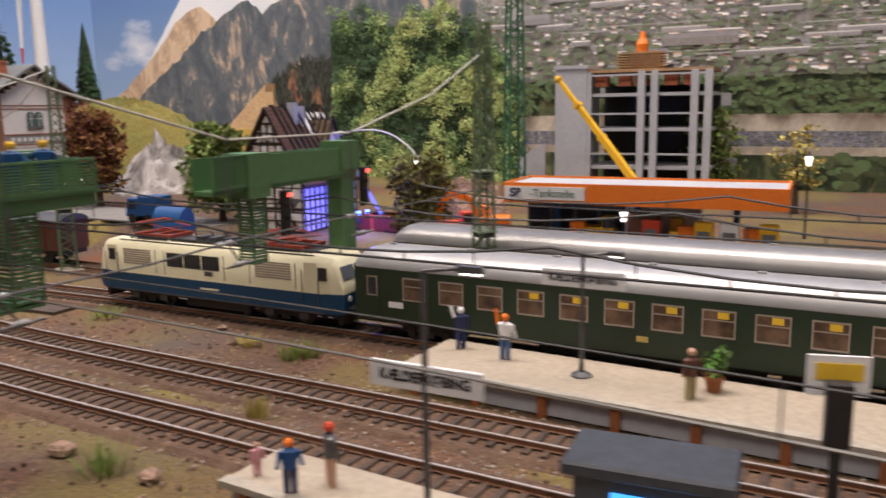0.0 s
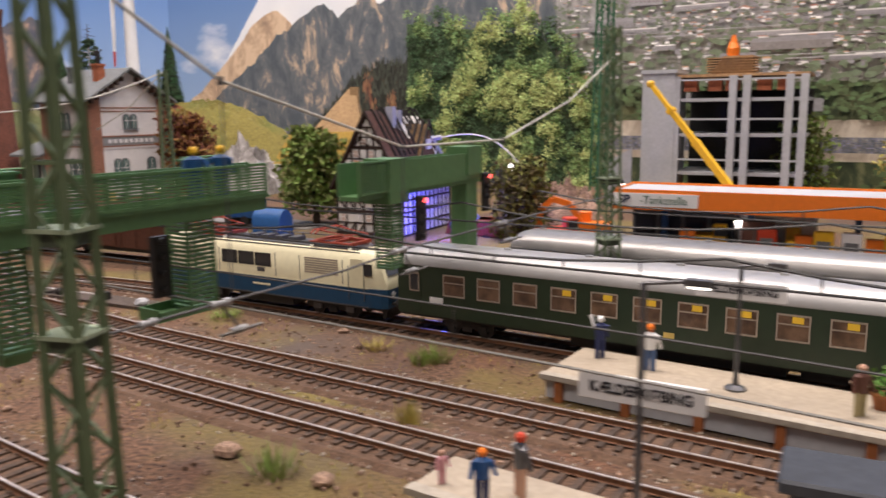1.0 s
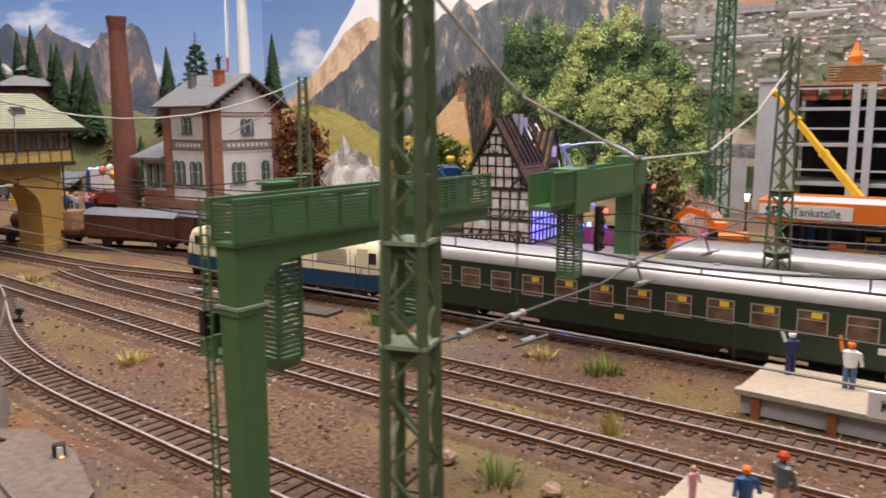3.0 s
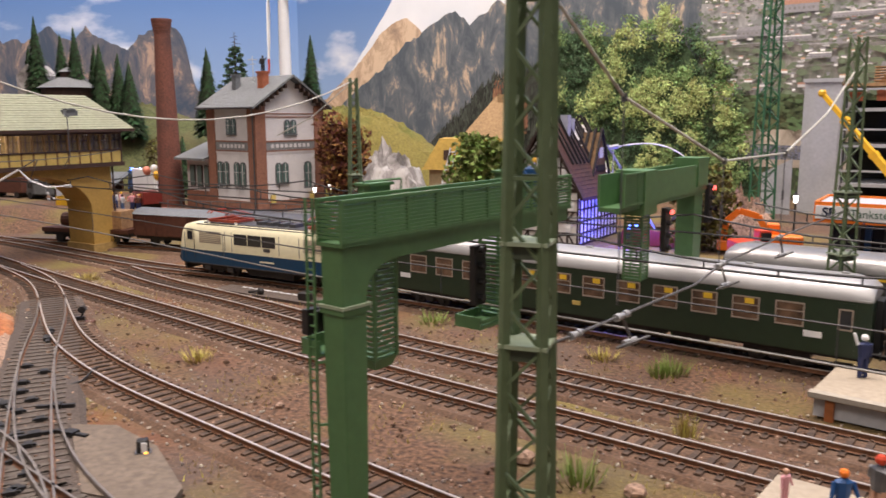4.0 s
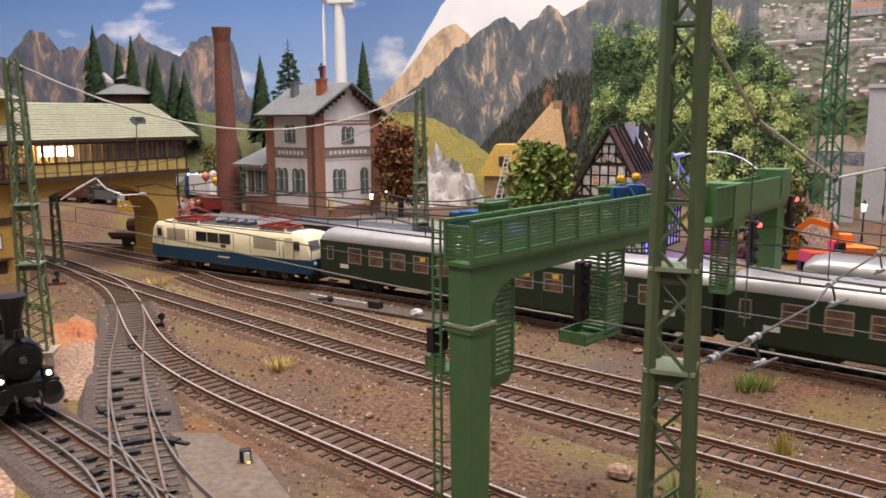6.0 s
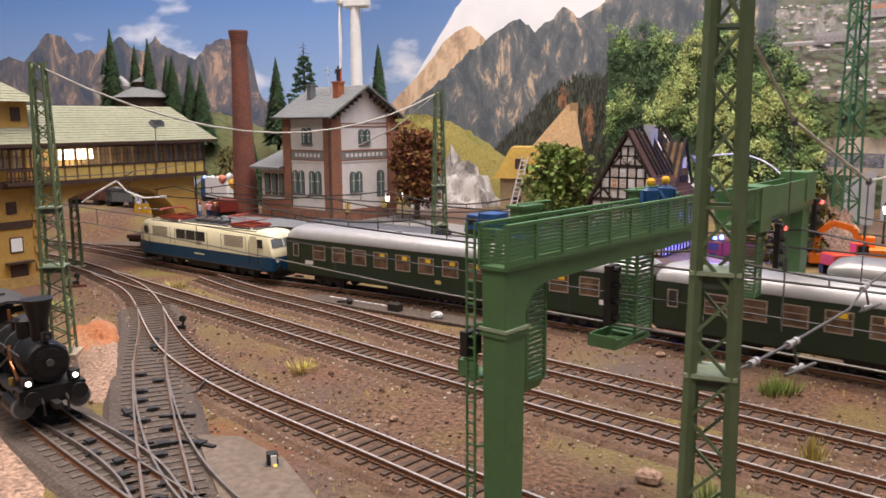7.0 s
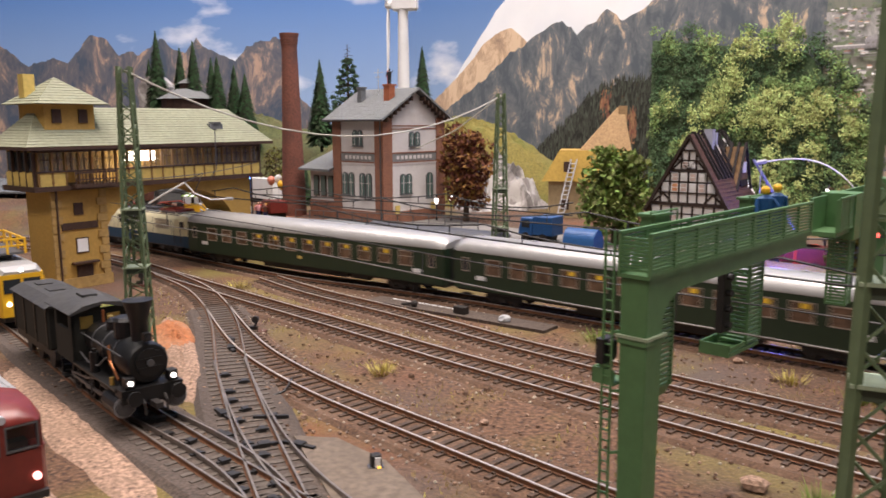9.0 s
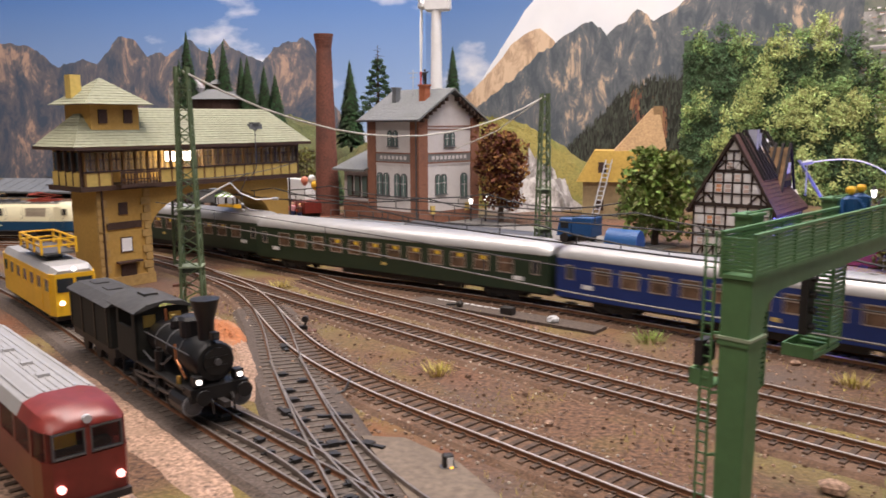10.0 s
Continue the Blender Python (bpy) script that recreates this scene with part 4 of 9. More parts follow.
def cage(parent, x, y, top, low, w=1.0, d=0.8, ladder=True):
    """A signal cage that hangs below the walkway: frame, slatted side, ladder and floor."""
    s = Shape()
    for sx in (-w / 2, w / 2):
        for sy in (-d / 2, d / 2):
            s.bar((x + sx, y + sy, low), (x + sx, y + sy, top), 0.1, 0.1)
    s.box(x - w / 2, x + w / 2, y - d / 2, y + d / 2, low, low + 0.09)
    c = part("signal_cage", s, GREEN, parent)
    n = int((top - low) / 0.15)
    for k in range(1, n):
        z = low + k * (top - low) / n
        part("slat", Shape().box(x - w / 2, x + w / 2, y - d / 2 - 0.03, y - d / 2 + 0.03, z, z + 0.095), GREEN, c)
        part("slat", Shape().box(x - w / 2 - 0.03, x - w / 2 + 0.03, y - d / 2, y + d / 2, z, z + 0.095), GREEN, c)
    b = Shape()
    m = 5
    for k in range(m):
        za, zb = low + (top - low) * k / m, low + (top - low) * (k + 1) / m
        b.rod((x + w / 2, y - d / 2, za), (x + w / 2, y + d / 2, zb), 0.04, seg=4)
    part("bracing", b, GREEN, c)
    return c


def signal_head(parent, x, y, z, lamp, h=1.5):
    s = Shape().box(x - 0.32, x + 0.32, y - 0.12, y + 0.12, z, z + h)
    o = part("signal_head", s, BLACK, parent, "black colour-light signal")
    hood = Shape()
    for k in range(4):
        hood.rod((x, y - 0.12, z + 0.25 + k * (h - 0.4) / 3), (x, y - 0.3, z + 0.25 + k * (h - 0.4) / 3), 0.13, seg=8)
    part("lamp_hood", hood, BLACK, o)
    if lamp:
        part("signal_lamp", Shape().blob((x, y - 0.3, z + h - 0.2), 0.13), lamp, o)
    return o


def build_front_gantry():
    """A signal bridge: box column, girder with a curved haunch, louvred walkway and two cages. Local x runs along the beam."""
    g = thing("signal_gantry", "green steel signal gantry with louvred walkway over the tracks", "signal gantry", -19.47, 18.19, 0, 62.5)
    L = 11.3
    # column, with a pale-edged collar below the haunch
    part("column", Shape().solid([(-0.12, -0.40, 0), (0.66, -0.40, 0), (0.66, 0.34, 0), (-0.12, 0.34, 0)],
                                 [(-0.22, -0.46, 9.46), (0.72, -0.46, 9.46), (0.72, 0.38, 9.46), (-0.22, 0.38, 9.46)]).bevel(0.04), GREEN, g)
    part("collar", Shape().box(-0.30, 0.80, -0.54, 0.44, 7.78, 7.86), COLLAR_GREEN, g, "pale-edged collar plate")
    part("collar_skirt", Shape().box(-0.26, 0.76, -0.50, 0.40, 7.62, 7.78), GREEN, g)
    part("plinth", Shape().box(-0.3, 0.85, -0.6, 0.6, 0, 0.5).bevel(0.05), GREEN, g)
    # girder with curved haunch
    prof = [(0.70, 9.44), (L, 9.44), (L, 9.02), (1.95, 8.92)]
    for k in range(1, 10):
        a = math.pi / 2 * k / 9
        prof.append((1.95 - 1.25 * math.sin(a), 8.92 - 0.95 * (1 - math.cos(a))))
    part("girder", Shape().solid([(x, -0.42, z) for x, z in prof], [(x, 0.34, z) for x, z in prof]), GREEN, g)
    part("girder_flange", Shape().box(-0.32, L + 0.1, -0.56, 0.42, 9.46, 9.56), GREEN, g)
    louvre_railing(g, L + 0.2, -0.54, 9.56, 10.62, -0.28)
    louvre_railing(g, L + 0.2, 0.36, 9.56, 10.62, -0.28)
    for k in range(9):
        z = 9.66 + k * 0.105
        part("end_slat", Shape().box(-0.31, -0.25, -0.52, 0.34, z, z + 0.068), GREEN, g)
    for x in (2.4, 9.2):
        box = part("cable_box", Shape().box(x - 0.42, x + 0.42, 0.6, 1.1, 10.1, 10.85).box(x - 0.52, x + 0.52, 0.55, 1.18, 10.85, 10.93), GREEN, g)
        part("box_rail", Shape().path([(x - 0.7, 0.62, 10.66), (x - 0.7, 0.62, 11.0), (x + 0.9, 0.62, 11.0), (x + 0.9, 0.62, 10.66)], 0.035, 5), GREEN, box)
    c1 = cage(g, 2.2, 0.75, 8.95, 5.75, 0.9, 0.9)
    part("tray", Shape().solid([(1.85, 0.4, 5.45), (2.55, 0.4, 5.45), (2.55, 1.1, 5.45), (1.85, 1.1, 5.45)], [(1.72, 0.28, 5.78), (2.68, 0.28, 5.78), (2.68, 1.22, 5.78), (1.72, 1.22, 5.78)]), GREEN, c1)
    c2 = cage(g, 8.9, 0.9, 8.95, 5.75, 1.1, 1.0)
    part("cage_platform", Shape().box(7.0, 9.5, 0.4, 1.5, 5.55, 5.68).box(7.0, 7.07, 0.4, 1.5, 5.68, 5.98).box(7.0, 9.5, 1.45, 1.5, 5.68, 5.98).box(7.0, 8.3, 0.4, 0.46, 5.75, 5.88), GREEN, c2)
    signal_head(g, 7.6, 0.95, 6.3, None, 2.1)
    # signal and small cage on the far side of the column
    signal_head(g, -0.1, 0.85, 6.95, None, 0.7)
    part("lower_cage", Shape().box(-0.3, 0.5, 0.45, 1.15, 6.35, 6.42).box(-0.3, -0.24, 0.45, 1.15, 6.42, 6.8).box(-0.3, 0.5, 1.09, 1.15, 6.42, 6.8), GREEN, g)
    # ladder down the side of the column
    ladder = Shape()
    for y in (0.52, 0.80):
        ladder.rod((-0.32, y, 0.2), (-0.32, y, 10.7), 0.04, seg=4)
    for k in range(33):
        ladder.rod((-0.32, 0.52, 0.4 + k * 0.31), (-0.32, 0.80, 0.4 + k * 0.31), 0.03, seg=4)
    part("ladder", ladder, GREEN, g)
    for z in (2.0, 4.4, 6.2, 7.9):
        part("ladder_bracket", Shape().rod((0, 0.3, z), (-0.32, 0.54, z), 0.05, seg=4), GREEN, g)
    return g


build_front_gantry()


def build_rear_gantry():
    g = thing("signal_gantry", "green cantilever signal gantry with lit red signals beside the train", "signal gantry", -12.3, 34.5, 0, 66)
    L = 11.6
    part("beam", Shape().box(0, L, -0.55, 0.55, 8.55, 8.75).box(0, L, -0.62, -0.5, 8.75, 10.2).box(0, L, 0.5, 0.62, 8.75, 10.2), GREEN, g)
    part("column", Shape().box(L - 1.5, L - 0.2, -0.5, 0.5, 0, 10.5), GREEN, g)
    part("post_plate", Shape().box(L - 1.7, L, -0.7, 0.7, 9.0, 10.55), GREEN, g)
    part("post_plate", Shape().box(2.2, 3.8, -0.75, 0.75, 8.2, 10.3), GREEN, g)
    louvre_railing(g, 3.0, -0.66, 8.8, 10.2, 0)
    cage(g, 3.1, -0.05, 8.6, 5.0, 0.85, 0.85)
    signal_head(g, 4.6, -0.9, 6.2, LAMP_RED, 2.2)
    signal_head(g, L + 0.6, -0.6, 6.8, LAMP_RED, 2.2)
    return g


build_rear_gantry()
PORCELAIN = paint("grey_porcelain", (0.36, 0.36, 0.36), 0.35, vary=0.05, bump=0)
WIRE = paint("grey_catenary_wire", (0.04, 0.04, 0.04), 0.5, 0.4, vary=0.1, bump=0)
ROPE = paint("pale_cross_span_wire", (0.50, 0.49, 0.43), 0.6, vary=0.1, bump=0)
DARKWIRE = paint("dark_wire", (0.05, 0.05, 0.05), 0.5, vary=0.1, bump=0)


def hang(a, b, sag, n=12):
    a, b = Vector(a), Vector(b)
    return [a.lerp(b, i / n) - Vector((0, 0, sag * 4 * (i / n) * (1 - i / n))) for i in range(n + 1)]


def build_catenary(track_name, s0, s1, high=7.6, low=6.6, span=18.0, r=0.055):
    """Contact wire, carrying wire and droppers over a track."""
    line = ALL_TRACKS[track_name]
    c = thing("overhead_wire", "thin grey overhead wire with droppers above the track", "wire", group="overhead wires")
    d = np.concatenate([[0], np.cumsum(np.hypot(*np.diff(line, axis=0).T))])
    s = s0
    while s < s1:
        a, b = on_line(line, s), on_line(line, min(s + span, d[-1]))
        upper = []
        for k in range(7):
            p = a + (b - a) * k / 6
            z = high - (high - low - 0.25) * 4 * (k / 6) * (1 - k / 6)
            upper.append((*p, z))
            if 0 < k < 6:
                part("dropper", Shape().rod((*p, low), (*p, z), r * 0.8, seg=4), DARKWIRE, c)
        part("contact_wire", Shape().path([(*a, low), (*b, low)], r, 5), WIRE, c)
        part("carrier_wire", Shape().path(upper, r, 5), WIRE, c)
        s += span
    return c


build_catenary("through", 40, 190)
build_catenary("goods", 4, 70, 7.4, 6.4)
build_catenary("rear", 8, 110, 7.4, 6.5)
build_catenary("loop", 2, 60)


def build_low_wire():
    """A single pale contact wire slung low across the yard, with a few droppers from its carrier."""
    c = thing("overhead_wire", "pale grey contact wire slung low across the yard", "wire", group="overhead wires")
    pts = [Vector((x, y, 6.2)) for x, y in smooth_line([(-62, 50), (-48, 43), (-36.5, 36.6), (-31, 33.4), (-24.5, 29.4), (-16, 25.6), (-9, 22.0), (-3, 18.9), (8, 12.5), (22, 4.5)], 1.5)]
    part("contact_wire", Shape().path(pts, 0.042, 5), ROPE_PALE, c)
    for k in range(6, len(pts) - 4, 9):
        part("dropper", Shape().rod(pts[k], pts[k] + Vector((0, 0, 1.1)), 0.025, seg=4), DARKWIRE, c)
    part("carrier_wire", Shape().path([p + Vector((0, 0, 1.1)) for p in pts], 0.03, 5), DARKWIRE, c)


ROPE_PALE = paint("bare_contact_wire", (0.22, 0.215, 0.20), 0.45, 0.4, vary=0.1, bump=0)
build_low_wire()


def build_span(pts, r, label):
    s = Shape().path(pts, r, 6)
    return single("span_wire", s, ROPE, label, "wire", group="span wires")


build_span(hang((-32.2, 59.4, 15.6), (-48.4, 35.1, 16.5), 3.4), 0.06, "pale span wire slung between two lattice masts")
build_span([(-14.2, 15.4, 16.0), (-12.1, 19.7, 13.3), (-8.6, 26.8, 11.3), (-5.4, 33.0, 11.3), (-2.4, 39.2, 12.9), (0.1, 44.2, 15.2)], 0.045, "pale span wire slung over the train tracks")
for x, y, z in ((-12.1, 19.7, 13.3), (-8.6, 26.8, 11.3), (-5.4, 33.0, 11.3)):
    single("wire_hanger", Shape().rod((x, y, z), (x, y, 7.8), 0.022, seg=5).rod((x, y, 9.4), (x, y, 9.8), 0.05, seg=6).rod((x, y, z - 0.12), (x, y, z + 0.1), 0.09, seg=6), IRON, "thin grey hanger below the span wire", "wire", group="wire hangers")
build_span([(-32.2, 59.4, 15.6), (-37.0, 62.8, 12.8), (-41.5, 66.0, 11.2)], 0.05, "pale wire sloping down from a lattice mast")


# ---- buildings ----
def arch_prof(cx, z0, z1, w, n=8):
    r = w / 2
    pts = [(cx - r, z0), (cx + r, z0)]
    for k in range(n + 1):
        a = math.pi * k / n
        pts.append((cx + r * math.cos(a), z1 - r + r * math.sin(a)))
    return pts


def arched_window(parent, cx, z0, z1, w, y, out=-1, frame=None, pane=None):
    """A round-headed window in a wall at y (local), facing out along y."""
    f = Shape()
    f.solid([(x, y, z) for x, z in arch_prof(cx, z0 - 0.1, z1 + 0.12, w + 0.24)], [(x, y + out * 0.1, z) for x, z in arch_prof(cx, z0 - 0.1, z1 + 0.12, w + 0.24)])
    o = part("window", f, frame or IRON, parent)
    p = Shape()
    p.solid([(x, y + out * 0.1, z) for x, z in arch_prof(cx, z0, z1, w)], [(x, y + out * 0.12, z) for x, z in arch_prof(cx, z0, z1, w)])
    part("pane", p, pane or HOUSE_PANE, o)
    b = Shape().box(cx - 0.03, cx + 0.03, *sorted((y + out * 0.1, y + out * 0.15)), z0, z1 - 0.05).box(cx - w / 2, cx + w / 2, *sorted((y + out * 0.1, y + out * 0.15)), z0 + (z1 - z0) * 0.55, z0 + (z1 - z0) * 0.55 + 0.06)
    part("glazing_bar", b, PLASTER, o)
    part("sill", Shape().box(cx - w / 2 - 0.18, cx + w / 2 + 0.18, *sorted((y, y + out * 0.2)), z0 - 0.18, z0 - 0.08), DARK_GREY, o)
    return o


HOUSE_PANE = pane_glass("greenish_house_glass", (0.10, 0.16, 0.15), 0.15)


def tiles_on(parent, a, b, c, d, rows, material, name="tile_course", lift=0.06):
    """Overlapping tile courses on a roof slope: a-b is the eave, d-c the ridge side."""
    a, b, c, d = (Vector(v) for v in (a, b, c, d))
    nrm = (b - a).cross(d - a).normalized()
    if nrm.z < 0:
        nrm = -nrm
    for k in range(rows):
        f, g = k / rows, (k + 1) / rows
        p, q = a.lerp(d, f), b.lerp(c, f)
        r, s = b.lerp(c, g), a.lerp(d, g)
        sh = Shape().solid([p, q, r, s], [p + nrm * lift, q + nrm * lift, r + nrm * lift * 0.25, s + nrm * lift * 0.25])
        part(name, sh, material, parent)


def build_house():
    """Two-storey station house. Local x runs along the gable front, y to the back; the eave side is at x = 0."""
    h = thing("station_house", "white and brick two-storey house with a grey tiled roof", "house", -49.6, 79.0, 0, 63)
    a, b, base, eave, ridge_z = 9.6, 8.4, 3.6, 14.2, 17.2
    # local: x from 0 to a is the gable front (facing -y); y from 0 to b is the eave front (facing -x)
    prof = [(0, 0), (a, 0), (a, eave), (a / 2, ridge_z - 0.2), (0, eave)]
    part("wall", Shape().prism_y(prof, 0, b), PLASTER, h)
    part("brick_base", Shape().box(-0.12, a + 0.12, -0.12, b + 0.12, 0, base), BRICK, h)
    for x0, x1, y0, y1 in ((-0.15, 1.25, -0.15, 1.25), (a - 1.25, a + 0.15, -0.15, 1.25), (-0.15, 1.25, b - 1.25, b + 0.15), (a - 1.25, a + 0.15, b - 1.25, b + 0.15)):
        top = eave - 0.1
        part("brick_pilaster", Shape().box(x0, x1, y0, y1, base, top), BRICK, h, "red brick corner pilaster")
    # string courses
    for z, t, m, o in ((9.05, 0.14, BRICK, 0.07), (8.85, 0.18, PLASTER, 0.05), (10.1, 0.14, BRICK, 0.07), (9.2, 0.9, SIGN_GREY, 0.03), (13.1, 0.12, BRICK, 0.06), (12.75, 0.12, BRICK, 0.06)):
        part("string_course", Shape().box(1.25, a - 1.25, -o, 0.02, z, z + t), m, h)
        if z < 12:
            part("string_course", Shape().box(-o, 0.02, 1.25, b - 1.25, z, z + t), m, h)
    for x in np.linspace(2.2, 7.4, 9):
        if abs(x - 4.0) > 0:
            part("lettering_bar", Shape().box(x - 0.2, x + 0.2, -0.06, -0.03, 9.45, 9.85), PLASTER, h)
    for x in (3.6, 4.5):
        arched_window(h, x + 0.75, 11.0, 12.4, 0.62, 0)
        arched_window(h, x - 0.65, 5.6, 7.7, 0.72, 0)
    arched_window(h, 7.2, 4.9, 7.7, 0.9, 0)
    # eave side windows, built on a turned holder
    side = thing_part("eave_front", h, 0, b, 0, -90)
    for x in (b / 2 - 0.45, b / 2 + 0.45):
        arched_window(side, x, 11.0, 12.6, 0.62, 0)
    for x in (1.9, 3.0, 4.9, 6.0):
        arched_window(side, x, 5.4, 7.8, 0.78, 0)
    for x in np.linspace(2.2, 6.2, 7):
        part("lettering_bar", Shape().box(x - 0.2, x + 0.2, -0.06, -0.03, 9.45, 9.85), PLASTER, side)
    # roof with two slopes, overhanging
    o = 0.9
    rs = Shape()
    sl = (ridge_z - eave) / (a / 2)
    for sg, x_e in ((-1, -o), (1, a + o)):
        z_e = eave - o * sl + 0.25
        rs.solid([(x_e, -o, z_e), (a / 2, -o, ridge_z + 0.2), (a / 2, b + o, ridge_z + 0.2), (x_e, b + o, z_e)],
                 [(x_e, -o, z_e - 0.22), (a / 2, -o, ridge_z - 0.02), (a / 2, b + o, ridge_z - 0.02), (x_e, b + o, z_e - 0.22)])
    roof = part("roof", rs, ROOF_GREY, h)
    z_e = eave - o * sl + 0.26
    tiles_on(roof, (-o, b + o, z_e), (-o, -o, z_e), (a / 2, -o, ridge_z + 0.21), (a / 2, b + o, ridge_z + 0.21), 22, ROOF_GREY, lift=0.03)
    tiles_on(roof, (a + o, b + o, z_e), (a + o, -o, z_e), (a / 2, -o, ridge_z + 0.21), (a / 2, b + o, ridge_z + 0.21), 22, ROOF_GREY, lift=0.03)
    for k in range(7):
        for sg in (-1, 1):
            x = a / 2 + sg * (1.0 + k * 0.62)
            z = ridge_z - 0.15 - (1.0 + k * 0.62) * sl
            part("eave_bracket", Shape().box(x - 0.12, x + 0.12, -o + 0.1, 0, z - 0.5, z), BROWN, h)
    part("gutter", Shape().rod((-o - 0.1, -o, z_e - 0.1), (-o - 0.1, b + o, z_e - 0.1), 0.14), IRON, h)
    part("downpipe", Shape().path([(-o - 0.1, -o + 0.3, z_e - 0.2), (-0.25, 0.2, z_e - 1.2), (-0.25, 0.2, 1)], 0.09), IRON, h)
    ch = part("chimney", Shape().box(2.4, 3.3, 1.5, 2.4, 14.8, 17.6).box(2.3, 3.4, 1.4, 2.5, 17.6, 17.8), RED_BRICK, h, "red brick chimney")
    part("chimney", Shape().box(2.2, 2.9, 6.0, 6.7, 14.8, 17.4).box(2.1, 3.0, 5.9, 6.8, 17.4, 17.6), DARK_GREY, h)
    part("aerial", Shape().rod((3.6, 4.6, 16.4), (3.6, 4.6, 19.6), 0.05, seg=5).rod((3.6, 3.8, 19.2), (3.6, 5.4, 19.2), 0.04, seg=5).rod((3.6, 4.1, 18.7), (3.6, 5.1, 18.7), 0.04, seg=5), GREY, h)
    for x in (1.9, 7.6):
        part("ladder_box", Shape().box(x - 0.3, x + 0.3, -0.3, -0.12, 3.4, 4.3), YELLOW_TRIM, h, "small yellow letter box")
    # small side annex towards the chimney
    an = part("annex", Shape().box(0.4, 5.0, b, b + 5.2, 0, 8.2), PLASTER, h)
    part("annex_roof", Shape().solid([(-0.9, b, 7.9), (5.4, b, 10.2), (5.4, b + 5.9, 10.2), (-0.9, b + 5.9, 7.9)], [(-0.9, b, 8.15), (5.4, b, 10.45), (5.4, b + 5.9, 10.45), (-0.9, b + 5.9, 8.15)]), ROOF_GREY, an)
    part("annex_base", Shape().box(0.28, 5.1, b, b + 5.3, 0, 4.3), BRICK, an)
    for y in (b + 1.2, b + 2.6, b + 4.0):
        win = part("window", Shape().box(0.25, 0.42, y - 0.5, y + 0.5, 4.8, 7.3), BROWN, an)
        part("pane", Shape().box(0.2, 0.27, y - 0.4, y + 0.4, 4.9, 7.2), HOUSE_PANE, win)
    return h


def thing_part(name, parent, x, y, z, rz):
    """A small ledge mesh that carries the pieces of one wall face."""
    o = part(name, Shape().box(0, 0.2, 0.02, 0.1, 0, 0.2), PLASTER, parent)
    o.matrix_basis = pose(x * CM, y * CM, z * CM, 0, 0, rz)
    return o


SIGN_GREY = paint("grey_name_band", (0.22, 0.22, 0.22), 0.8, vary=0.1)
RED_BRICK = paint("orange_red_brick", (0.36, 0.11, 0.05), 0.85, vary=0.2)
build_house()


POST_OCHRE = paint("brown_ochre_posts", (0.21, 0.115, 0.035), 0.75, vary=0.15, bump=0.1)


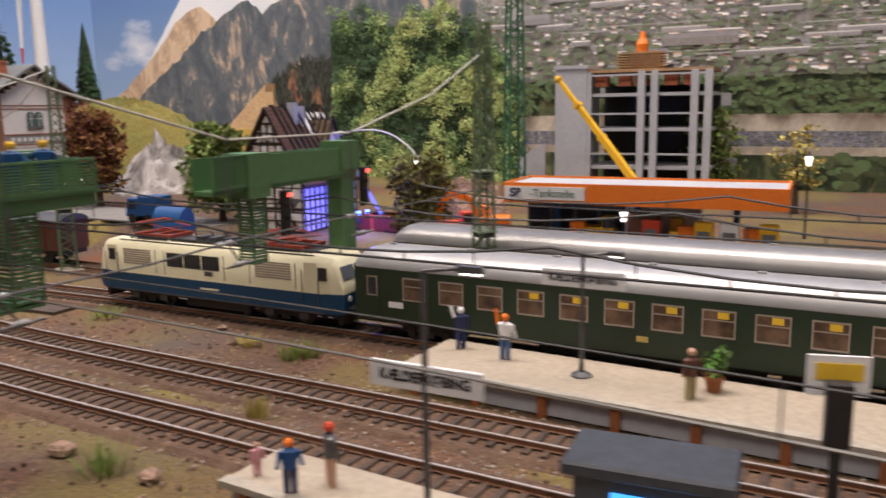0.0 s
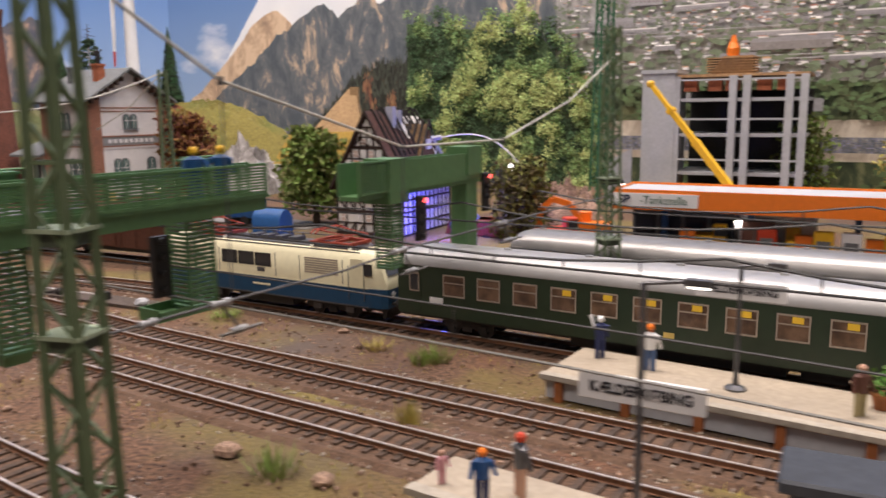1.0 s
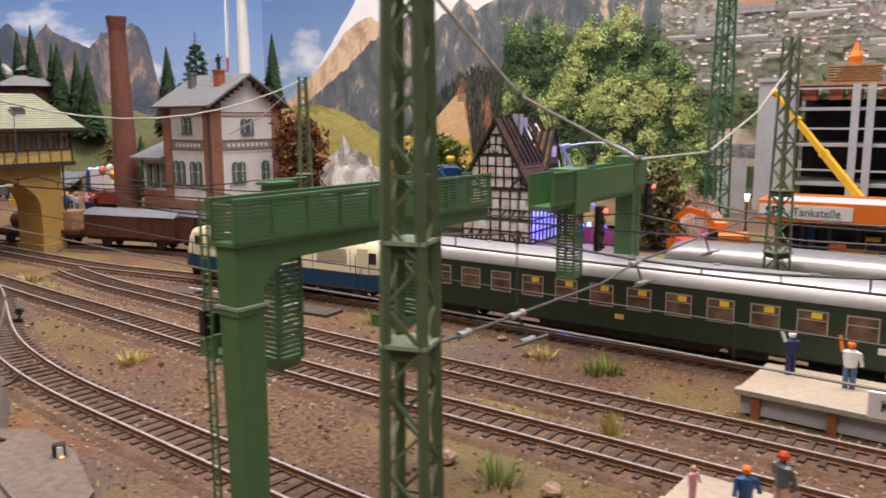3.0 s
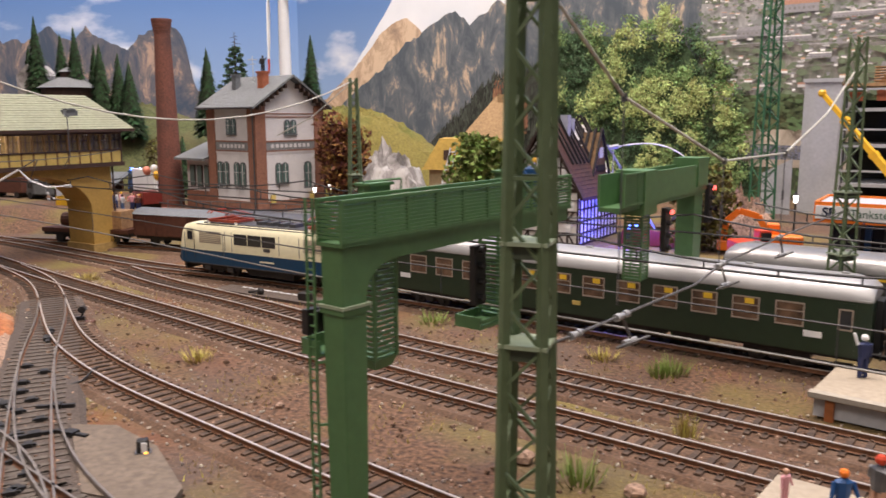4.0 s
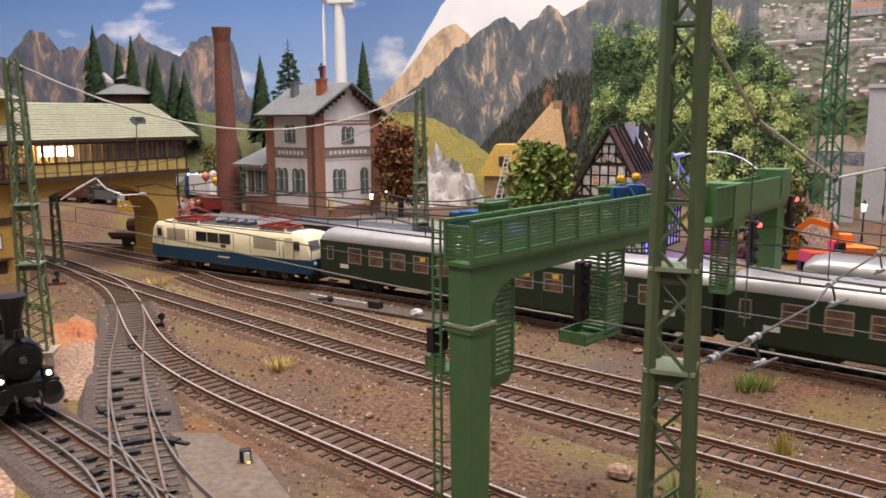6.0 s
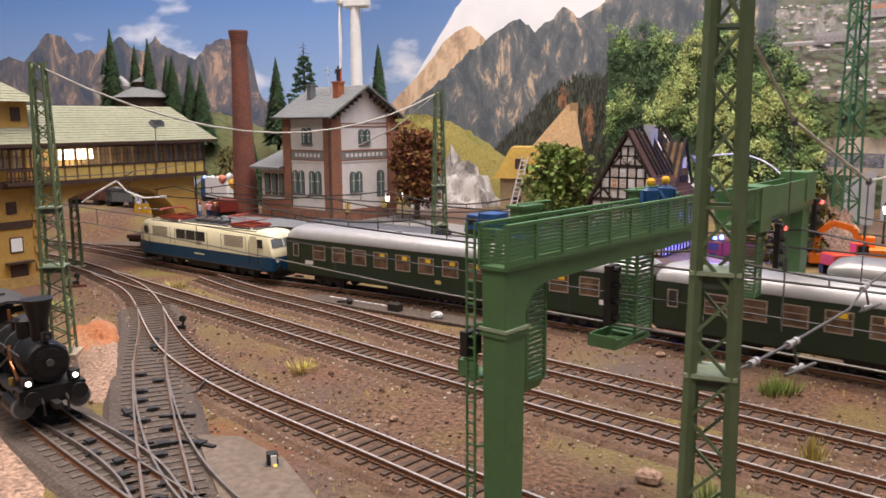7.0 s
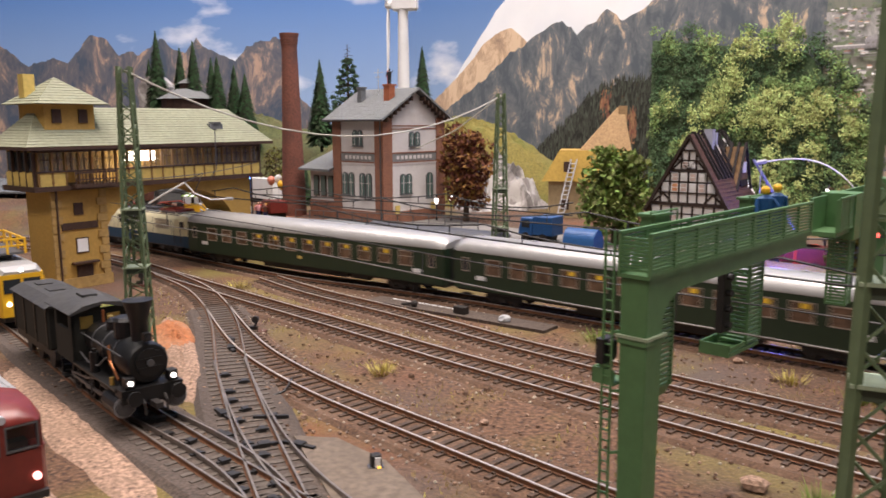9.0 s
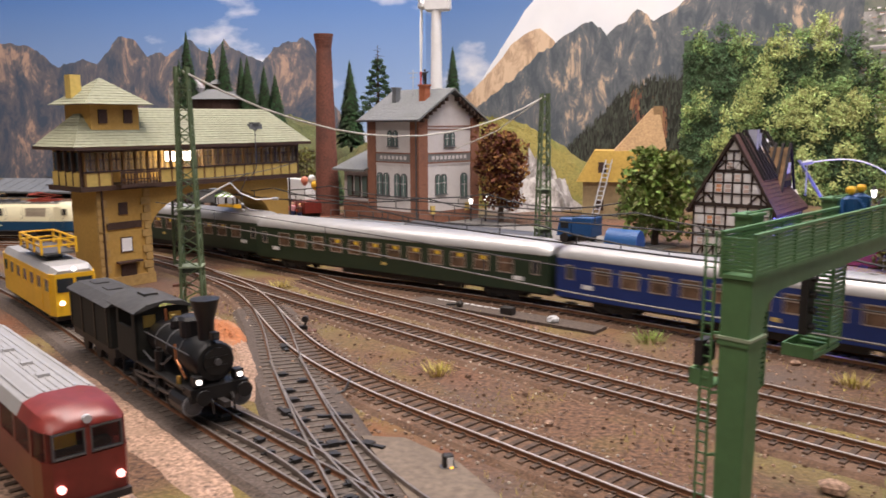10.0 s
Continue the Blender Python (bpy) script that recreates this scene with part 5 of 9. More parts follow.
def build_signal_box():
    """A signal box on an arch over the tracks. Local x runs along the bridge, -y is the window front."""
    t = thing("signal_box", "ochre bridge signal box with a tower and olive tiled roof", "signal box", -66.9, 47.6, 0, 69.1)
    L, D = 22.5, 4.8
    f0, f1, f2, f3 = 8.5, 9.75, 11.3, 11.75   # floor, sill, window head, eave
    # cabin
    part("cabin_floor", Shape().box(-0.3, L, -0.3, D + 0.3, f0 - 0.3, f0 + 0.1), BROWN, t)
    # parapet panels and window posts of the long front
    n = 20
    for k in range(n):
        x0, x1 = 0.2 + k * (L - 0.4) / n, 0.2 + (k + 1) * (L - 0.4) / n
        if not 2.9 < (x0 + x1) / 2 < 6.4:
            part("panel", Shape().box(x0 + 0.08, x1 - 0.08, -0.12, 0.05, f0 + 0.1, f1 - 0.05), YELLOW_TRIM, t)
        part("post", Shape().box(x0 - 0.08, x0 + 0.08, -0.16, 0.1, f0 + 0.1, f2 + 0.2), POST_OCHRE, t)
    part("post", Shape().box(L - 0.3, L - 0.12, -0.16, 0.1, f0, f2 + 0.2), BROWN, t)
    part("sill", Shape().box(0, L - 0.1, -0.2, 0.1, f1 - 0.08, f1 + 0.06), BROWN, t)
    part("lintel", Shape().box(0, L - 0.1, -0.2, 0.1, f2, f2 + 0.3), BROWN, t)
    wall = part("cabin_wall", Shape().box(0.1, L - 0.1, D - 0.2, D, f0, f3).box(0.1, 0.2, 0.1, D, f0, f1).box(L - 0.3, L - 0.1, 0.1, D, f0, f3).box(0.3, L - 0.3, 2.9, 3.0, f0, f3), OCHRE, t)
    for k in range(n):
        x0, x1 = 0.2 + k * (L - 0.4) / n, 0.2 + (k + 1) * (L - 0.4) / n
        w = part("window", Shape().box(x0 + 0.1, x1 - 0.1, 0.0, 0.03, f1 + 0.9, f1 + 0.97).box((x0 + x1) / 2 - 0.04, (x0 + x1) / 2 + 0.04, 0, 0.04, f1, f2), BROWN, t)
        g = part("pane", Shape().box(x0 + 0.08, x1 - 0.08, 0.05, 0.07, f1 + 0.05, f2), CLEAR, w)
        g.visible_shadow = False
    for k in range(4):
        y0, y1 = 0.1 + k * 1.15, 1.25 + k * 1.15
        part("panel", Shape().box(-0.12, 0.05, y0 + 0.08, y1 - 0.08, f0 + 0.1, f1 - 0.05), YELLOW_TRIM, t)
        part("post", Shape().box(-0.16, 0.1, y0 - 0.08, y0 + 0.08, f0, f2 + 0.2), BROWN, t)
        part("pane", Shape().box(0.05, 0.07, y0 + 0.1, y1 - 0.1, f1 + 0.05, f2), GLASS, t)
    part("lit_room_lamp", Shape().box(8.4, 11.2, 0.9, 1.5, f2 - 1.0, f2 - 0.2), LAMP_WARM, t, "bright lit cabin lamp")
    # hipped roof
    e, rz = 1.0, 14.9
    y0, y1, ym = -e, D + e, D / 2
    A, B, C, Dd = (-e, y0, f3), (L + 0.8, y0, f3), (L + 0.8, y1, f3), (-e, y1, f3)
    R0, R1 = (1.7, ym, rz), (L - 2.0, ym, rz)
    rs = Shape()
    vs = [rs.bm.verts.new(v) for v in (A, B, C, Dd, R0, R1)]
    for idx in ((0, 1, 5, 4), (1, 2, 5), (2, 3, 4, 5), (3, 0, 4), (3, 2, 1, 0)):
        rs.bm.faces.new([vs[i] for i in idx])
    roof = part("roof", rs, ROOF_OLIVE, t)
    tiles_on(roof, A, B, R1, R0, 15, ROOF_OLIVE)
    tiles_on(roof, Dd, A, R0, R0, 15, ROOF_OLIVE)
    part("eave_board", Shape().box(-e, L + 0.8, y0 - 0.06, y0 + 0.06, f3 - 0.25, f3 - 0.01).box(-e - 0.06, -e + 0.06, y0, y1, f3 - 0.25, f3 - 0.01), BROWN, t)
    part("skylight", Shape().box(16.9, 18.3, 0.3, 0.9, 12.9, 13.5).box(17.2, 18.0, 0.15, 1.0, 13.5, 13.65), DARK_GREY, roof)
    # tower shaft below and turret above
    s0, s1 = 1.25, 5.75
    part("tower", Shape().box(s0, s1, 0.3, D - 0.3, 0, f0 - 0.3), OCHRE, t)
    for x in (s0, s1):
        for k in range(12):
            wq = 0.5 if k % 2 else 0.75
            part("quoin", Shape().box(x - 0.12 if x == s0 else x - wq, x + wq if x == s0 else x + 0.12, 0.16, 0.4, k * 0.68, k * 0.68 + 0.6), YELLOW_STONE, t)
    part("plinth", Shape().box(s0 - 0.25, s1 + 0.25, 0.1, D - 0.1, 0, 0.9), YELLOW_STONE, t)
    door = part("door", Shape().box(2.9, 4.3, 0.2, 0.34, 0, 1.9), BROWN, t, "dark brown door under a small canopy")
    part("canopy", Shape().box(2.5, 4.7, -0.25, 0.35, 2.05, 2.2), BROWN, door)
    part("poster", Shape().box(3.0, 4.1, 0.24, 0.32, 2.9, 4.2), BROWN, t)
    part("poster_sheet", Shape().box(3.1, 4.0, 0.22, 0.30, 3.0, 4.1), WHITE, t)
    part("sign_board", Shape().box(1.9, 5.0, 0.22, 0.32, 4.9, 5.5), BROWN, t)
    part("window", Shape().box(3.0, 3.8, 0.22, 0.32, 6.1, 7.1), BROWN, t)
    part("balcony", Shape().box(2.7, 6.3, -1.0, 0.0, f0 - 0.1, f0 + 0.15).box(2.7, 6.3, -1.0, -0.92, f1 - 0.2, f1 - 0.05).box(2.7, 6.3, -1.0, -0.94, f0 + 0.5, f0 + 0.6), BROWN, t)
    b = Shape()
    for k in range(13):
        x = 2.75 + k * 0.29
        b.box(x - 0.04, x + 0.04, -1.0, -0.93, f0 + 0.1, f1 - 0.1)
    part("baluster", b, BROWN, t)
    part("turret", Shape().box(1.2, 5.4, 0.35, 4.4, 11.8, 15.2), OCHRE, t)
    for x in (2.2, 4.4):
        part("window", Shape().box(x - 0.38, x + 0.38, 0.25, 0.37, 13.6, 14.7), BROWN, t)
    ts = Shape()
    apex = (3.3, 2.4, 17.3)
    base = [(0.3, -0.55, 15.1), (6.3, -0.55, 15.1), (6.3, 5.3, 15.1), (0.3, 5.3, 15.1)]
    vv = [ts.bm.verts.new(v) for v in (*base, apex)]
    for i in range(4):
        ts.bm.faces.new((vv[i], vv[(i + 1) % 4], vv[4]))
    ts.bm.faces.new(vv[3::-1])
    tr = part("turret_roof", ts, ROOF_OLIVE, t)
    tiles_on(tr, base[0], base[1], apex, apex, 10, ROOF_OLIVE)
    tiles_on(tr, base[3], base[0], apex, apex, 10, ROOF_OLIVE)
    part("chimney", Shape().box(0.9, 1.8, 2.6, 3.5, 15.4, 17.5), YELLOW_TRIM, t)
    # arch wall and far pier
    ap = [(s1, f0 - 0.3), (21.4, f0 - 0.3), (21.4, 0), (19.1, 0)]
    for k in range(17):
        a = math.pi * k / 16
        ap.append((12.5 + 6.6 * math.cos(a), 4.3 + 3.4 * math.sin(a)))
    ap += [(5.9, 0), (s1, 0)]
    part("arch_wall", Shape().solid([(x, 0.45, z) for x, z in ap], [(x, D - 0.45, z) for x, z in ap]), OCHRE, t)
    part("pier_plinth", Shape().box(18.9, 21.6, 0.25, D - 0.25, 0, 0.8), YELLOW_STONE, t)
    part("downpipe", Shape().rod((21.5, 0.3, 0.5), (21.5, 0.3, f0), 0.09, seg=6), BROWN, t)
    part("downpipe", Shape().rod((s0 + 0.3, 0.1, 0.5), (s0 + 0.3, 0.1, f0), 0.09, seg=6), BROWN, t)
    part("flood_lamp", Shape().rod((16.2, -0.28, 8.4), (16.2, -1.25, 9.4), 0.05, seg=5).rod((16.2, -1.25, 9.4), (16.2, -1.25, 12.9), 0.05, seg=5).box(16.05, 16.35, -1.35, -1.15, 12.9, 13.0), IRON, t)
    return t


YELLOW_STONE = paint("yellow_stone_blocks", (0.40, 0.26, 0.09), 0.85, vary=0.2, grain=300, bump=0.4)
build_signal_box()


def build_timber_house():
    """The burning half-timbered house: gable front at local y = 0, width along x."""
    h = thing("half_timbered_house", "white half-timbered house with a charred open roof", "house", -20.65, 66.5, 0, -21.5)
    W, D, e, r = 6.5, 8.5, 6.6, 12.45
    part("wall", Shape().prism_y([(0, 0), (W, 0), (W, e), (W / 2, r - 0.4), (0, e)], 0, D), GABLE, h)

    def half(z):
        return W / 2 if z <= e else (r - 0.5 - z) / (r - 0.5 - e) * W / 2

    def beam(p, q, w=0.12, y=-0.07):
        part("beam", Shape().bar((p[0], y, p[1]), (q[0], y, q[1]), 0.14, w), TIMBER, h)

    for z, w in ((0.4, 0.12), (1.3, 0.1), (2.3, 0.22), (3.2, 0.09), (4.2, 0.24), (5.0, 0.08), (5.95, 0.08), (6.75, 0.3), (7.7, 0.09), (8.6, 0.09), (9.55, 0.24), (10.4, 0.1), (11.2, 0.16)):
        k = half(z)
        beam((W / 2 - k, z), (W / 2 + k, z), w)
    for x in np.linspace(0.1, W - 0.1, 8):
        beam((x, 0.2), (x, e), 0.09)
    for x in np.linspace(0.9, W - 0.9, 7):
        top = min(9.5, e + (r - 0.5 - e) * (1 - abs(x - W / 2) / (W / 2)))
        if top > 7.2:
            beam((x, e), (x, top), 0.09)
    for x in (W / 2 - 0.62, W / 2, W / 2 + 0.62):
        beam((x, 9.6), (x, 11.2), 0.1)
    for sg in (-1, 1):
        beam((W / 2 + sg * 2.9, 6.9), (W / 2 + sg * 2.1, 7.65), 0.13)
        beam((W / 2 + sg * 1.4, 6.9), (W / 2 + sg * 2.1, 7.65), 0.13)
        beam((W / 2 + sg * 1.4, 9.6), (W / 2 + sg * 0.7, 10.35), 0.12)
        beam((W / 2, 9.6), (W / 2 + sg * 0.6, 10.35), 0.12)
        beam((W / 2 + sg * 0.05, 12.2), (W / 2 + sg * 0.55, 11.3), 0.14)
        for x in (0.5, 1.4, 2.3):
            beam((W / 2 + sg * (x + 0.5), 2.4), (W / 2 + sg * x, 3.15), 0.1)
            beam((W / 2 + sg * x, 4.35), (W / 2 + sg * (x + 0.45), 4.95), 0.1)
    tint = [WHITE, FIRE_PANE, PALE_PANE, WHITE, PALE_PANE, WHITE]
    rows = [(7.78, 8.52, (1.35, 2.15, 2.9, 3.65, 4.4, 5.15)), (8.68, 9.35, (2.15, 2.9, 3.65, 4.4)), (9.75, 10.3, (2.95, 3.55)), (5.08, 5.87, (0.75, 1.5, 2.25, 3.3, 4.3, 5.05, 5.8)), (3.3, 4.0, (0.75, 2.1, 3.3, 4.3, 5.6)), (1.4, 2.1, (0.75, 1.5, 4.6, 5.4))]
    for k, (z0, z1, xs) in enumerate(rows):
        for j, x in enumerate(xs):
            w = part("window", Shape().box(x - 0.27, x + 0.27, -0.12, 0.0, z0, z1), WHITE, h)
            part("pane", Shape().box(x - 0.21, x + 0.21, -0.14, -0.11, z0 + 0.06, z1 - 0.06), tint[(j + 2 * k) % 6], w)
            part("glazing_bar", Shape().box(x - 0.22, x + 0.22, -0.16, -0.13, (z0 + z1) / 2 - 0.03, (z0 + z1) / 2 + 0.03), WHITE, w)
    part("porch_hood", Shape().box(2.5, 4.0, -0.7, 0, 2.2, 2.5), TIMBER, h)
    part("door", Shape().box(2.6, 3.9, -0.14, 0.0, 0, 2.1), BROWN, h)
    # the eave wall that faces +x
    for z in (0.4, 1.3, 2.3, 3.2, 4.2, 5.2, 6.3):
        part("beam", Shape().box(W, W + 0.1, 0, D, z - 0.07, z + 0.07), TIMBER, h)
    for y in np.linspace(0.12, D - 0.12, 12):
        part("beam", Shape().box(W, W + 0.1, y - 0.06, y + 0.06, 0, e), TIMBER, h)
    # roof: tiled slopes, open and charred towards the back
    o, f = 0.4, 0.3
    sl = (r - e) / (W / 2)
    for sg in (-1, 1):
        xe = W / 2 + sg * (W / 2 + o)
        ze = e - o * sl + 0.3
        rs = Shape().solid([(xe, -f, ze), (W / 2, -f, r + 0.1), (W / 2, D * 0.22, r + 0.1), (xe, D + o, ze)], [(xe, -f, ze - 0.25), (W / 2, -f, r - 0.15), (W / 2, D * 0.22, r - 0.15), (xe, D + o, ze - 0.25)])
        roof = part("roof", rs, CHAR_TILE, h)
        part("verge_board", Shape().bar((xe, -f - 0.05, ze - 0.1), (W / 2, -f - 0.05, r), 0.1, 0.22), TIMBER, roof)
        if sg > 0:
            tiles_on(roof, (xe, -f, ze), (xe, D + o, ze), (W / 2, D * 0.22, r + 0.1), (W / 2, -f, r + 0.1), 20, CHAR_TILE)
        for k in range(1, 11):
            y = -0.1 + k * 0.8
            part("rafter", Shape().bar((W / 2 + sg * 0.05, y, r + 0.4 - 0.15 * (k % 3)), (W / 2 + sg * 2.3, y + 0.1, r - 3.6), 0.13, 0.2), CHAR, roof)
    # burnt cross gable on the street side
    dm = Shape().solid([(W - 0.6, 4.2, 8.0), (W - 0.6, 7.2, 8.0), (W - 0.6, 5.7, 11.4)], [(W / 2, 4.2, 8.0), (W / 2, 7.2, 8.0), (W / 2, 5.7, 11.4)])
    d = part("dormer", dm, BURNT, h)
    part("dormer_window", Shape().box(W - 0.62, W - 0.5, 5.3, 6.1, 9.2, 10.1), WHITE, d)
    part("dormer_window", Shape().box(W - 0.62, W - 0.5, 4.8, 6.7, 8.05, 8.6), CHAR, d)
    for sg in (-1, 1):
        for x in (W - 0.5, W - 1.1, W - 1.7, W - 2.3):
            part("dormer_rafter", Shape().bar((x, 5.7, 11.75), (x, 5.7 + sg * 1.9, 7.7), 0.2, 0.16), CHAR, d)
    part("chimney", Shape().box(W / 2 + 0.2, W / 2 + 0.9, 2.6, 3.2, 10.6, 12.9), GREY, h)
    part("chimney", Shape().box(W / 2 + 0.1, W / 2 + 0.7, 4.0, 4.5, 10.4, 12.6), GREY, h)
    return h


GABLE = paint("whitewashed_panels", (0.86, 0.84, 0.82), 0.8, vary=0.05, grain=300, bump=0.1, dirt=(0.78, 0.66, 0.61), dirt_amount=0.3, spread=120)
TIMBER = paint("black_brown_timber", (0.03, 0.016, 0.011), 0.75, vary=0.3, bump=0.2)
CHAR_TILE = paint("scorched_brown_roof_tiles", (0.075, 0.032, 0.022), 0.9, vary=0.4, grain=400, bump=0.4, dirt=(0.025, 0.018, 0.015), dirt_amount=0.8)
BURNT = paint("scorched_boards", (0.22, 0.13, 0.06), 0.9, vary=0.4, grain=200, bump=0.3, dirt=(0.04, 0.03, 0.02), dirt_amount=0.6)
CHAR = paint("charred_wood", (0.018, 0.014, 0.012), 0.85, vary=0.4, bump=0.5)
PALE_PANE = paint("pale_rose_pane", (0.62, 0.48, 0.42), 0.4, vary=0.15, bump=0)
FIRE_PANE = paint("orange_lit_pane", (0.55, 0.25, 0.12), 0.4, vary=0.2, bump=0, glow=0.15)
build_timber_house()


def build_chimney():
    s = thing("factory_chimney", "tall tapered dark red brick factory chimney", "chimney", -64.2, 86.2, 0)
    part("shaft", Shape().lathe([(1.55, 0.5), (1.42, 6), (1.2, 13), (0.92, 22.6), (0.92, 22.65)], 20), CHIM_BRICK, s, smooth=True)
    for k in range(5):
        part("brick_band", Shape().lathe([(0.97 + 0.05 * k, 22.6 + 0.32 * k), (0.97 + 0.05 * k, 22.9 + 0.32 * k)], 20), CHIM_BRICK, s)
    part("plinth", Shape().box(-2.4, 2.4, -2.4, 2.4, 0, 2.2), BRICK, s)
    return s


build_chimney()


def build_construction():
    """Grey building shell: local x along its face, floors open to the front."""
    b = thing("building_shell", "grey concrete building shell under construction", "building site", 8.3, 92.6, 0, -22)
    part("stair_core", Shape().box(0, 3.6, 0, 6, 0, 16.4).box(-0.15, 3.75, -0.15, 6.1, 16.3, 16.7), GREY, b, "closed grey stair tower")
    W = 17.0
    for z in (1.2, 5.2, 9.4, 13.2):
        part("floor_slab", Shape().box(3.6, W, 0.5, 9, z, z + 0.35), GREY, b)
    for x in (3.7, 9.6, 11.0, 15.2, 16.6):
        part("column", Shape().box(x - 0.38, x + 0.38, 0.1, 0.8, 0, 15.9), GREY, b)
    for z in (6.8, 11.2, 15.4):
        part("guard_rail", Shape().box(3.6, W, 0.15, 0.3, z, z + 0.2), GREY, b)
    # The shell's inner shade is put into the colour: a black sheet closes the rear.
    part("shade_wall", Shape().box(3.6, W, 8.7, 9, 0, 14.5), BLACK, b, "black rear sheet coloured as the shell's unlit interior")
    for k in range(14):
        part("plank_layer", Shape().box(6.4, 11.6, 2.0, 4.6, 16.1 + k * 0.14, 16.22 + k * 0.14), WOODBOARD, b) if k % 2 == 0 else part("plank_layer", Shape().box(6.8 + 0.1 * k, 11.2, 2.2, 4.4, 16.1 + k * 0.14, 16.23 + k * 0.14), WOODBOARD, b)
    part("deck", Shape().box(3.6, W, 0.5, 9, 15.8, 16.1), WOODBOARD, b)
    part("orange_silo", Shape().lathe([(0.62, 18.0), (0.7, 18.9), (0.4, 19.5), (0.2, 20.3)], 12, (9.0, 3.2)), ORANGE, b, "small orange silo on the deck")
    for x in (5.0, 7.6, 9.4, 12.6, 14.6):
        part("brick_pallet", Shape().box(x - 0.7, x + 0.7, 1.0, 2.2, 14.3, 15.5), RED_BRICK, b)
    sl = Shape().solid([(-3.2, -3.2, 0), (-0.2, -3.2, 0), (-0.2, -2.9, 0), (-3.2, -2.9, 0)], [(-3.2, -3.2, 6.6), (-0.2, -3.2, 8.2), (-0.2, -2.9, 8.2), (-3.2, -2.9, 6.6)])
    part("wall_panel", sl, GREY, b, "leaning grey wall panel")
    return b


WOODBOARD = paint("pale_planks", (0.36, 0.21, 0.10), 0.8, vary=0.25, bump=0.3)
build_construction()


def build_station_canopy():
    """The petrol station: an orange fascia round a flat roof on blue posts."""
    c = thing("petrol_station", "orange-roofed petrol station behind the trains", "petrol station", 1.5, 56.6, 0, -22)
    W, D = 18.7, 6.0
    part("roof_slab", Shape().box(0.1, W - 0.1, 0.1, D - 0.1, 6.5, 6.85), GREY, c)
    part("fascia", Shape().box(0, W, 0, 0.15, 5.6, 7.0).box(0, 0.15, 0.15, D, 5.6, 7.0).box(W - 0.15, W, 0.15, D, 5.6, 7.0).box(0.15, W - 0.15, D - 0.15, D, 5.6, 7.0), ORANGE, c)
    board = part("name_board", Shape().box(0.1, 5.9, -0.08, 0, 5.85, 6.75), WHITE, c, "white board with green lettering")
    letters("lettering", "SB", 0.84, INK_BLUE, board, pose(0.95 * CM, -0.1 * CM, 6.28 * CM, 90, 0, 0), 1.0, 0.03)
    letters("lettering", "-Tankstelle", 0.78, DARKGREEN_INK, board, pose(3.6 * CM, -0.1 * CM, 6.28 * CM, 90, 0, 0), 0.92)
    for x in (3.2, 9.0, 15.5):
        part("post", Shape().box(x - 0.2, x + 0.2, 2.4, 2.8, 0, 6.8), BLUE, c)
    shop = part("shop_front", Shape().box(0.6, 7.8, 3.6, 5.4, 0, 5.5), DARK_GREY, c, "dark glazed shop front")
    for x in (0.8, 2.6, 4.4, 6.2):
        part("shop_pane", Shape().box(x, x + 1.5, 3.54, 3.6, 0.9, 4.9), GLASS, shop)
    for x, m in ((10.2, RED), (13.6, YELLOW), (15.2, WHITE), (17.6, YELLOW)):
        part("vending_stand", Shape().box(x - 0.6, x + 0.6, 0.9, 1.6, 0, 4.6).bevel(0.08), m, c)
        part("stand_screen", Shape().box(x - 0.4, x + 0.4, 0.86, 0.9, 2.6, 4.0), DARK_GREY, c)
    part("kiosk", Shape().box(8, 13, 3.2, 5.6, 0, 5.4), WHITE, c)
    part("brown_cabinet", Shape().box(8.6, 10.6, 1.2, 2.4, 0, 5.0), WAGON, c)
    for x in (5.0, 12.4, 16.5):
        part("fuel_pump", Shape().box(x - 0.5, x + 0.5, 1.4, 2.1, 0, 4.2), ORANGE, c)
    return c


INK_BLUE = paint("blue_black_ink", (0.012, 0.018, 0.05), 0.6, vary=0.05, bump=0)
DARKGREEN_INK = paint("dark_green_ink", (0.01, 0.09, 0.035), 0.6, vary=0.05, bump=0)
build_station_canopy()


def build_engine_shed():
    """A long low shed beyond the signal box, dark inside, with a grey roof."""
    t = thing("engine_shed", "long low dark shed with a grey roof beyond the arch", "shed", -97, 98, 0, 8)
    part("wall", Shape().box(-30, 15, 4.0, 4.6, 0, 3.6), WAGON, t, "red-brown back wall")
    roof = part("roof", Shape().solid([(-31, -1.0, 3.0), (16, -1.0, 3.0), (16, 5.2, 4.6), (-31, 5.2, 4.6)], [(-31, -1.0, 3.25), (16, -1.0, 3.25), (16, 5.2, 4.85), (-31, 5.2, 4.85)]), DARK_GREY, t, "grey sheet roof")
    for k in range(24):
        part("roof_seam", Shape().bar((-30.5 + k * 2, -1.0, 3.28), (-30.5 + k * 2, 5.2, 4.88), 0.12, 0.1), DARK_GREY, roof)
    for k in range(13):
        part("post", Shape().box(-30 + k * 3.7, -29.75 + k * 3.7, -0.7, -0.45, 0, 3.1), BROWN, t)
    part("platform_edge", Shape().box(-30, 15, 0.4, 3.9, 0, 0.7), GREY, t)


build_engine_shed()


